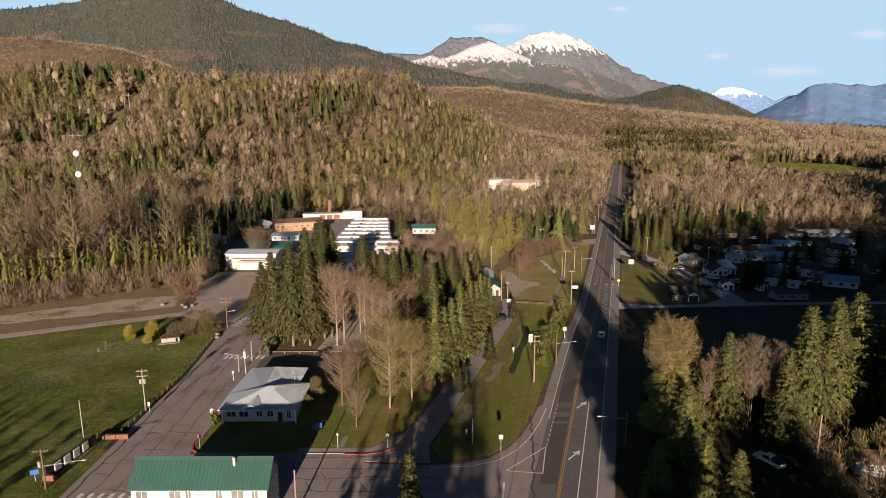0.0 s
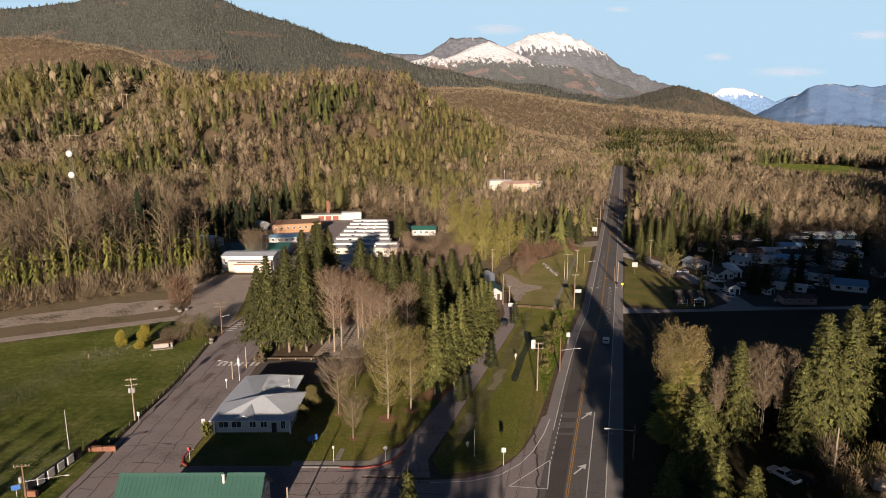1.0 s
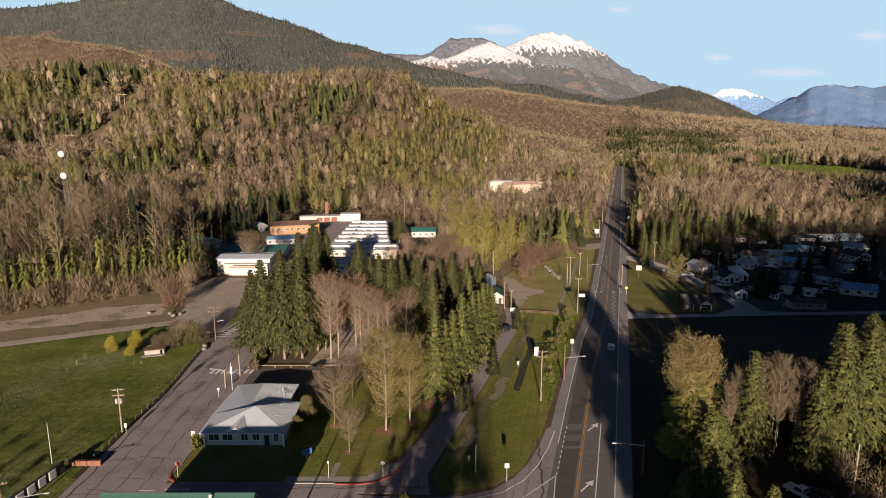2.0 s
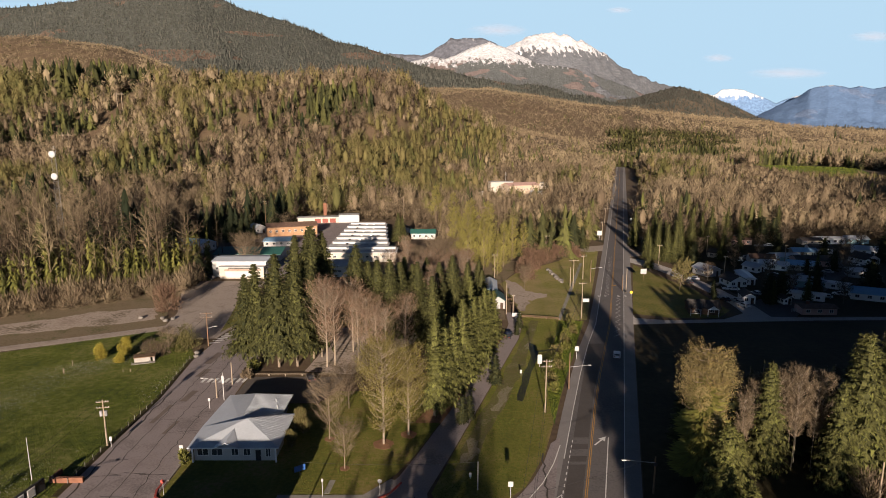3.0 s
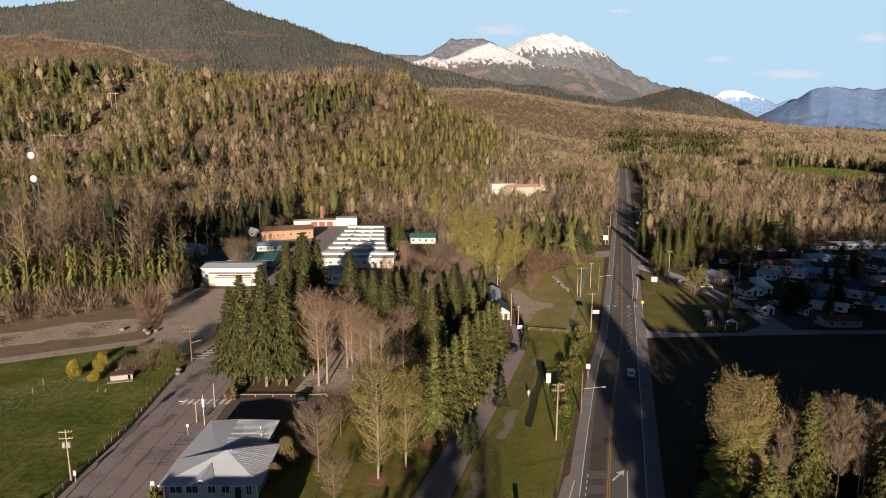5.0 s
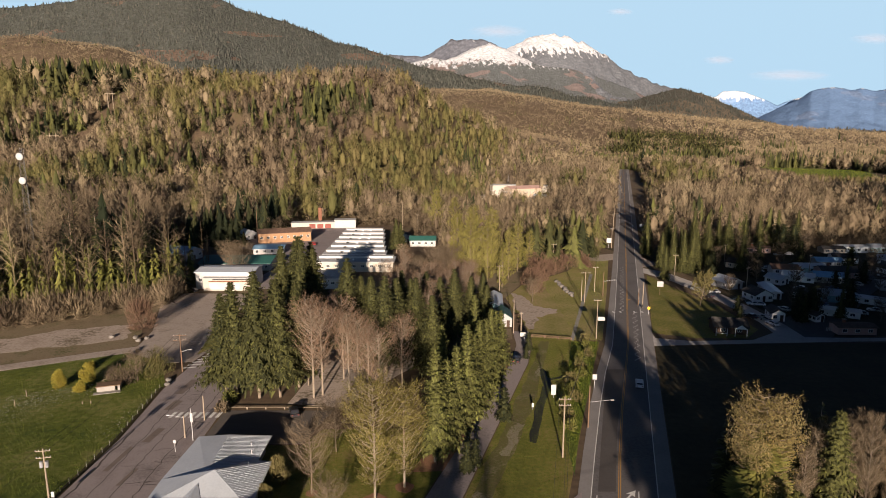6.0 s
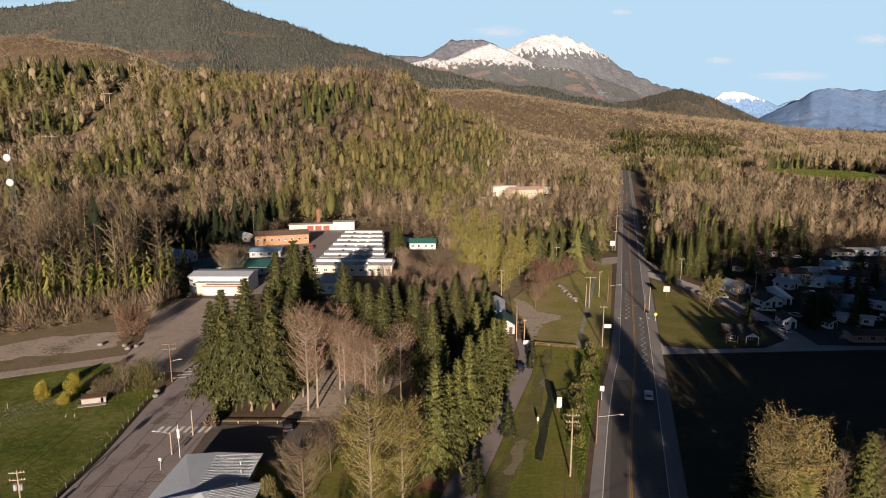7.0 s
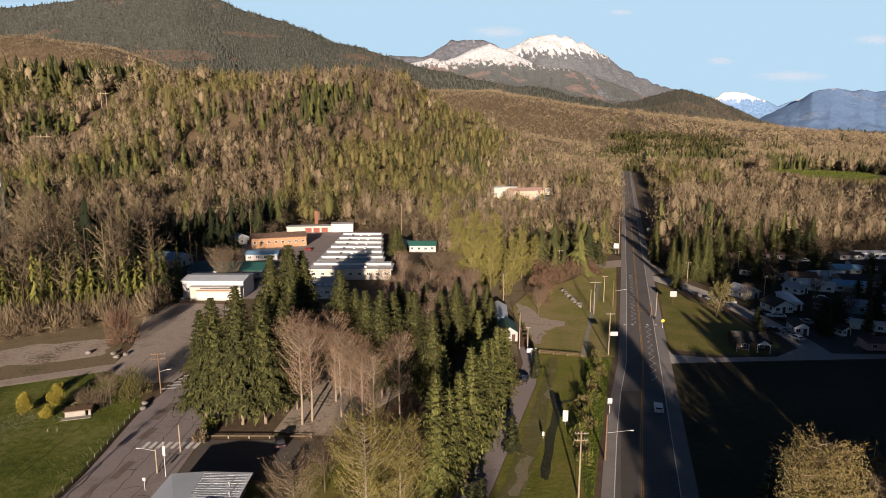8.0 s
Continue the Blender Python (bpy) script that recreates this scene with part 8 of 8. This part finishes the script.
sign("blue sign in the meadow corner", -69.6, 97.5, 2.2, 1.3, 0.9, M_BLUE_SIGN, 25)
sign("blue sign in the meadow corner", -68.3, 99.5, 2.0, 0.9, 0.8, M_BLUE_SIGN, 25)
sign("small white marker post on the grass strip", 4.8, 113.4, 1.2, 0.4, 0.8, M_WPAINT)
sign("small white marker post on the grass strip", 19.0, 159, 1.6, 0.45, 0.9, M_WPAINT)

# the low board wall and brick ends in the meadow corner
wallb = thing("board_wall", "dark board wall with white-framed panels and brick ends", "wall", "", pose(-67.2, 104.5, 0, 0, 0, -9))
part("base", box(-0.2, 0.2, -6.5, 6.0, 0, 2.1, 0.03), M_DARK, wallb)
for i in range(4):
    p_ = part("panel", box(0.2, 0.27, -4.6 + i * 2.3, -3.0 + i * 2.3, 0.35, 1.9), M_TRIM, wallb)
    part("inset", box(0.27, 0.30, -4.45 + i * 2.3, -3.15 + i * 2.3, 0.5, 1.75), M_WALL_W if i % 2 else M_WALL_G, p_)
for (x0, y0, x1, y1) in ((-66.6, 112.2, -60.9, 115.4), (-68.4, 97.5, -66.2, 102.0)):
    bw = thing("brick_wall", "low rust-coloured brick wall in the meadow corner", "wall")
    part("brickwork", box(x0, x1, y0, y0 + 0.5, 0, 1.0, 0.03), M_RUST, bw)
    part("brickwork", box(x0, x0 + 0.5, y0 + 0.5, y1, 0, 0.9, 0.03), M_RUST, bw)


def boulder(x, y, s, seed):
    bm = bmesh.new()
    bmesh.ops.create_icosphere(bm, subdivisions=2, radius=s)
    for v in bm.verts:
        k = 1 + 0.28 * noise.noise(v.co * (1.1 / s) + Vector((seed, 0, 0)))
        v.co = Vector((v.co.x * k * 1.2, v.co.y * k, v.co.z * k * 0.75 + s * 0.4))
    tagged(part("boulder", bm, M_STONE, m=pose(x, y, 0, 0, 0, seed * 50)), "grey boulder in a row at the park lawn", "boulder", "park boulders")


for i in range(9):
    u = i / 8
    boulder(44.2 + 1.8 * u + 0.3 * math.sin(i * 2), 273 - 21 * u, 0.85 + 0.25 * math.sin(i * 3.1), i + 1)
for i, (x, y) in enumerate(((-64.6, 172), (-65.3, 174.5), (-86, 203), (-88, 205.5), (-84.5, 205), (-95, 206))):
    boulder(x, y, 0.7, i + 20)

# picnic tables by the kiosk
def picnic_table(x, y, turn):
    root = thing("picnic_table", "brown wooden picnic table beside the kiosk", "table", "picnic tables", pose(x, y, 0, 0, 0, turn))
    part("tabletop", box(-0.9, 0.9, -0.38, 0.38, 0.70, 0.76, 0.01), M_POLE_DARK, root)
    for sy in (-0.72, 0.72):
        part("bench", box(-0.9, 0.9, sy - 0.13, sy + 0.13, 0.42, 0.46, 0.01), M_POLE_DARK, root)
    for sx in (-0.6, 0.6):
        part("leg", box(sx - 0.04, sx + 0.04, -0.72, 0.72, 0.36, 0.42), M_POLE_DARK, root)
        part("leg", box(sx - 0.04, sx + 0.04, -0.3, -0.2, 0, 0.7), M_POLE_DARK, root)
        part("leg", box(sx - 0.04, sx + 0.04, 0.2, 0.3, 0, 0.7), M_POLE_DARK, root)


for i, y in enumerate((211, 214.5, 218, 222, 227)):
    picnic_table(23.4 + 0.3 * (i % 2), y, 8 * i)


# ---- shrubs ----
def shrub(label, x, y, h, r, material, tone, n=500, seed=0, size=0.55, name="shrub", thin=0.4):
    root = thing(name, label, "shrub", "", pose(x, y, float(land(x, y)), 0, 0, seed * 40))
    bm = bmesh.new()
    rr = random.Random(seed)
    for i in range(5):
        a = rr.uniform(0, 6.28)
        add_tube(bm, (0, 0, -0.1), (math.cos(a) * r * 0.5, math.sin(a) * r * 0.5, h * 0.6), 0.06, 0.02, 5)
    part("stem", bm, M_BARK, root)
    part("foliage", tri_mesh("foliage", crown_cloud(n, seed, h, r, 0.02, 12, size, up=0.6 if thin > 0.2 else 1.3, thin=thin), None, tone, 0.2, seed), material, root)
    return root


shrub("rounded yellow-green bush in the meadow", -89, 171, 3.8, 1.9, M_BUSH, 0.5, 3600, 3, 0.24, thin=0.4)
shrub("rounded yellow-green bush in the meadow", -84, 174, 4.4, 1.9, M_BUSH, 0.55, 3600, 4, 0.24, thin=0.4)
shrub("yellow-green bush in the meadow, low", -82.6, 168, 2.2, 1.4, M_BUSH, 0.5, 2000, 5, 0.22, thin=0.4)
shrub("dark sprawling bush at the corner of the yard", -69.5, 178, 5.0, 4.4, M_BUDS, 0.7, 2600, 6, 0.5, thin=0.16)
shrub("brown thicket around the old shelter", -75.5, 172.5, 3.2, 3.4, M_TWIG, 0.2, 2000, 7, 0.55, thin=0.12)
shrub("yellowed shrub beside the white house", -27.4, 130, 5.0, 1.8, M_BUDS, 0.4, 2000, 8, 0.42, thin=0.2)
shrub("yellowed shrub at the corner of the white house", -28.4, 124.4, 3.4, 1.3, M_BUDS, 0.5, 1200, 9, 0.36, thin=0.22)
shrub("shrub at the street corner of the white house", -46.2, 118.8, 2.0, 1.0, M_IVY, 0.3, 400, 10)
shrub("hedge shrub beside the car park", -46.9, 158, 1.8, 1.5, M_TWIG, 0.5, 400, 11)
shrub("hedge shrub beside the car park", -47.2, 163, 2.0, 1.5, M_IVY, 0.3, 400, 12)
shrub("large reddish leafless bush at the edge of the wood", -90, 214, 8.0, 4.2, M_REDTWIG, 0.45, 3200, 13, 0.9, thin=0.09)
for x, y, sc_ in ((-86.5, 284, 1.15), (-82, 286, 1.05), (-84, 279, 1.0)):
    again(small_a, x, y, x * 37, sc_, "pale leafless tree in the clump behind the shed")
for i, (x, y, h, r) in enumerate(((34, 258, 4.5, 3.5), (38, 276, 5, 4), (42, 284, 5.5, 4), (47, 290, 5, 4), (53, 296, 5, 4), (58, 304, 5, 4), (40, 296, 6, 4.5), (62, 300, 4, 3), (50, 306, 6, 4.5), (33, 268, 5, 4))):
    shrub("reddish leafless thicket at the edge of the park", x, y, h, r, M_REDTWIG, 0.45, 1300, 30 + i, 0.8, thin=0.13)
for i in range(12):
    y = 150 + i * 4.6
    shrub("bramble and shrub along the highway bank", hwy(y) - west_of(y) - 5.5 - (i % 3), y, 1.6 + 0.5 * (i % 3), 1.6, M_BUDS if i % 2 else M_IVY, 0.5, 320, 50 + i, 0.4)


# the old shelter in the meadow corner
shel = thing("old_shelter", "old pale concrete shelter half buried in brush", "shelter", "", pose(-76.5, 168.6, 0, 0, 0, 18))
part("front_wall", box(-2.4, 1.4, -0.15, 0.15, 0, 1.2, 0.02), M_CONC, shel)
part("side_wall", box(1.9, 2.4, -0.15, 2.2, 0, 1.2, 0.02), M_CONC, shel)
part("roof", box(-2.6, 2.6, -0.3, 2.4, 1.203, 1.4, 0.03), M_POLE_DARK, shel)
part("apron", box(-3.0, 2.6, -1.6, -0.3, 0, 0.12, 0.02), M_CONC, shel)
rr_ = random.Random(5)
for i in range(26):
    a, b3 = rr_.uniform(-4, 4), rr_.uniform(1.5, 5.5)
    x, y = -76 + a, 169 + b3
    dx, dy = rr_.uniform(-1.6, 1.6), rr_.uniform(-1.2, 1.2)
    log = thing("cut_branch", "grey cut branch on the brush pile", "branch", "brush pile")
    part("wood", tube((x, y, 0.1 + rr_.uniform(0, 0.7)), (x + dx, y + dy, 0.2 + rr_.uniform(0, 0.9)), 0.09, 0.05, 5), M_BARK, log)
for x, y in ((-92.5, 160.5), (-93.2, 165.5), (-78.5, 161.5), (-76.8, 161.8)):
    st = thing("wooden_stake", "short wooden stake in the meadow", "stake", "meadow stakes", pose(x, y, 0))
    part("wood", box(-0.07, 0.07, -0.07, 0.07, -0.1, 1.5 if x < -90 else 0.7, 0.01), M_POLE, st)

# ---- mulch rings, wires, small paths ----
for x, y, r in ((-11.2, 125.5, 2.0), (-6.6, 129.3, 1.6), (-17.2, 116.8, 0.9), (-21.8, 127.5, 1.0), (-2.0, 137.5, 2.4), (-9.4, 107.6, 0.6)):
    ring = [(x + r * math.cos(k * 0.45) * (1 + 0.1 * math.sin(k * 2.3)), y + r * math.sin(k * 0.45) * (1 + 0.1 * math.cos(k * 1.7))) for k in range(14)]
    tagged(part("mulch_ring", sheet(ring, 0.06, 0.05), M_CHIPS), "ring of reddish bark mulch round a tree", "mulch", kind="structure")
# dark strip laid as the shadow line beside the meadow fence
patch("dark strip painted for the shadow line along the meadow fence", "ditch", [(-63.9, 108), (-62.8, 108), (-62.7, 146), (-64.9, 171), (-65.9, 170.6), (-63.7, 146)], 0.055, M_SHADEFIELD)
patch("rough shaded grass beside the kiosk", "rough grass", [(2, 226), (14, 203), (19.6, 205), (20.2, 214), (15, 216), (13.5, 246), (22, 250), (29, 268), (34, 292), (4, 292), (-6, 262)], 0.022, M_DRY)
patch("short concrete path on the lawn", "footpath", [(-19.6, 109), (-18.6, 109), (-18.2, 113), (-19.2, 113)], 0.05, M_CONC)


def wire(a, b, sag, label="black overhead cable between utility poles"):
    bm = bmesh.new()
    a, b = Vector(a), Vector(b)
    pts = [a.lerp(b, i / 10) - Vector((0, 0, 4 * sag * (i / 10) * (1 - i / 10))) for i in range(11)]
    side = (b - a).cross(Vector((0, 0, 1))).normalized() * 0.024
    up = Vector((0, 0, 0.024))
    rings = [[bm.verts.new(p + d) for d in (side, up, -side, -up)] for p in pts]
    for r0_, r1_ in zip(rings, rings[1:]):
        for k in range(4):
            bm.faces.new((r0_[k], r0_[(k + 1) % 4], r1_[(k + 1) % 4], r1_[k]))
    bm.faces.new(rings[0])
    bm.faces.new(rings[-1][::-1])
    bmesh.ops.recalc_face_normals(bm, faces=bm.faces[:])
    tagged(part("overhead_cable", bm, M_DARK), label, "cable", "overhead cables")


for dx, dz in ((-0.9, 11.5), (0.9, 11.5), (0.5, 10.3)):
    wire((21.7 + dx, 139.1, dz), (43.6 + dx, 205.5, dz - 0.1), 0.9)
    wire((43.6 + dx, 205.5, dz - 0.1), (48.7 + dx, 243.9, dz - 0.9), 0.6)
    wire((48.7 + dx, 243.9, dz - 0.9), (47.7 + dx, 301.9, dz - 1.6), 0.8)
    wire((21.7 + dx, 139.1, dz), (5 + dx, 60, dz), 1.0)
for dx in (-0.9, 0.9):
    wire((-63.4 + dx, 124.9, 9.2), (-64.4 + dx, 180.3, 9.6), 0.8)
    wire((-63.4 + dx, 124.9, 9.2), (-66.5 + dx, 95.2, 7.1), 0.4)
wire((5.9, 110, 5.1), (-24, 112, 4.0), 0.5)
wire((34.7, 109, 6.4), (5.9, 96, 6.5), 0.5)

# ---- thin evening clouds ----
def cloud_mat():
    m = bpy.data.materials.new("thin_cloud")
    m.use_nodes = True
    n, l = m.node_tree.nodes, m.node_tree.links
    b = n["Principled BSDF"]
    b.inputs["Base Color"].default_value = (0.40, 0.34, 0.36, 1)
    b.inputs["Roughness"].default_value = 1.0
    tc = n.new("ShaderNodeTexCoord")
    ln = n.new("ShaderNodeVectorMath")
    ln.operation = "LENGTH"
    l.new(tc.outputs["Object"], ln.inputs[0])
    tx = n.new("ShaderNodeTexNoise")
    tx.inputs["Scale"].default_value, tx.inputs["Detail"].default_value = 2.2, 6
    l.new(tc.outputs["Object"], tx.inputs["Vector"])
    ad = n.new("ShaderNodeMath")
    ad.operation = "SUBTRACT"
    l.new(tx.outputs[0], ad.inputs[0])
    l.new(ln.outputs["Value"], ad.inputs[1])
    mr = n.new("ShaderNodeMapRange")
    mr.inputs[1].default_value, mr.inputs[2].default_value, mr.inputs[3].default_value, mr.inputs[4].default_value = -0.50, 0.40, 0.0, 0.24
    l.new(ad.outputs[0], mr.inputs[0])
    l.new(mr.outputs[0], b.inputs["Alpha"])
    return m


M_CLOUD = cloud_mat()
for x, z, w, h in ((408, 755, 230, 50), (2038, 554, 120, 34), (2574, 446, 320, 46), (1290, 892, 100, 26), (3172, 706, 190, 42)):
    bm = bmesh.new()
    bmesh.ops.create_circle(bm, cap_ends=True, segments=40, radius=1.0)
    tagged(part("backdrop_cloud", bm, M_CLOUD, m=pose(x, 4880, z, 90, 0, 0) @ Matrix.Diagonal((w, h, 1, 1))), "thin pinkish evening cloud over the mountains", "cloud", kind="structure")

for i, (x, y, h, r) in enumerate(((68, 106, 5, 3), (72, 101, 6, 3.4), (76, 97, 5, 3.2), (66, 97.5, 4, 2.6), (80, 104, 6, 3), (64, 91, 4, 2.6), (71, 92, 5, 3), (78, 91, 5, 3), (83, 98, 6, 3.4))):
    shrub("olive leafless thicket beside the parking place", x, y, h, r, M_BUDS if i % 3 else M_TWIG, 0.35, 1400, 80 + i, 0.55, thin=0.13)
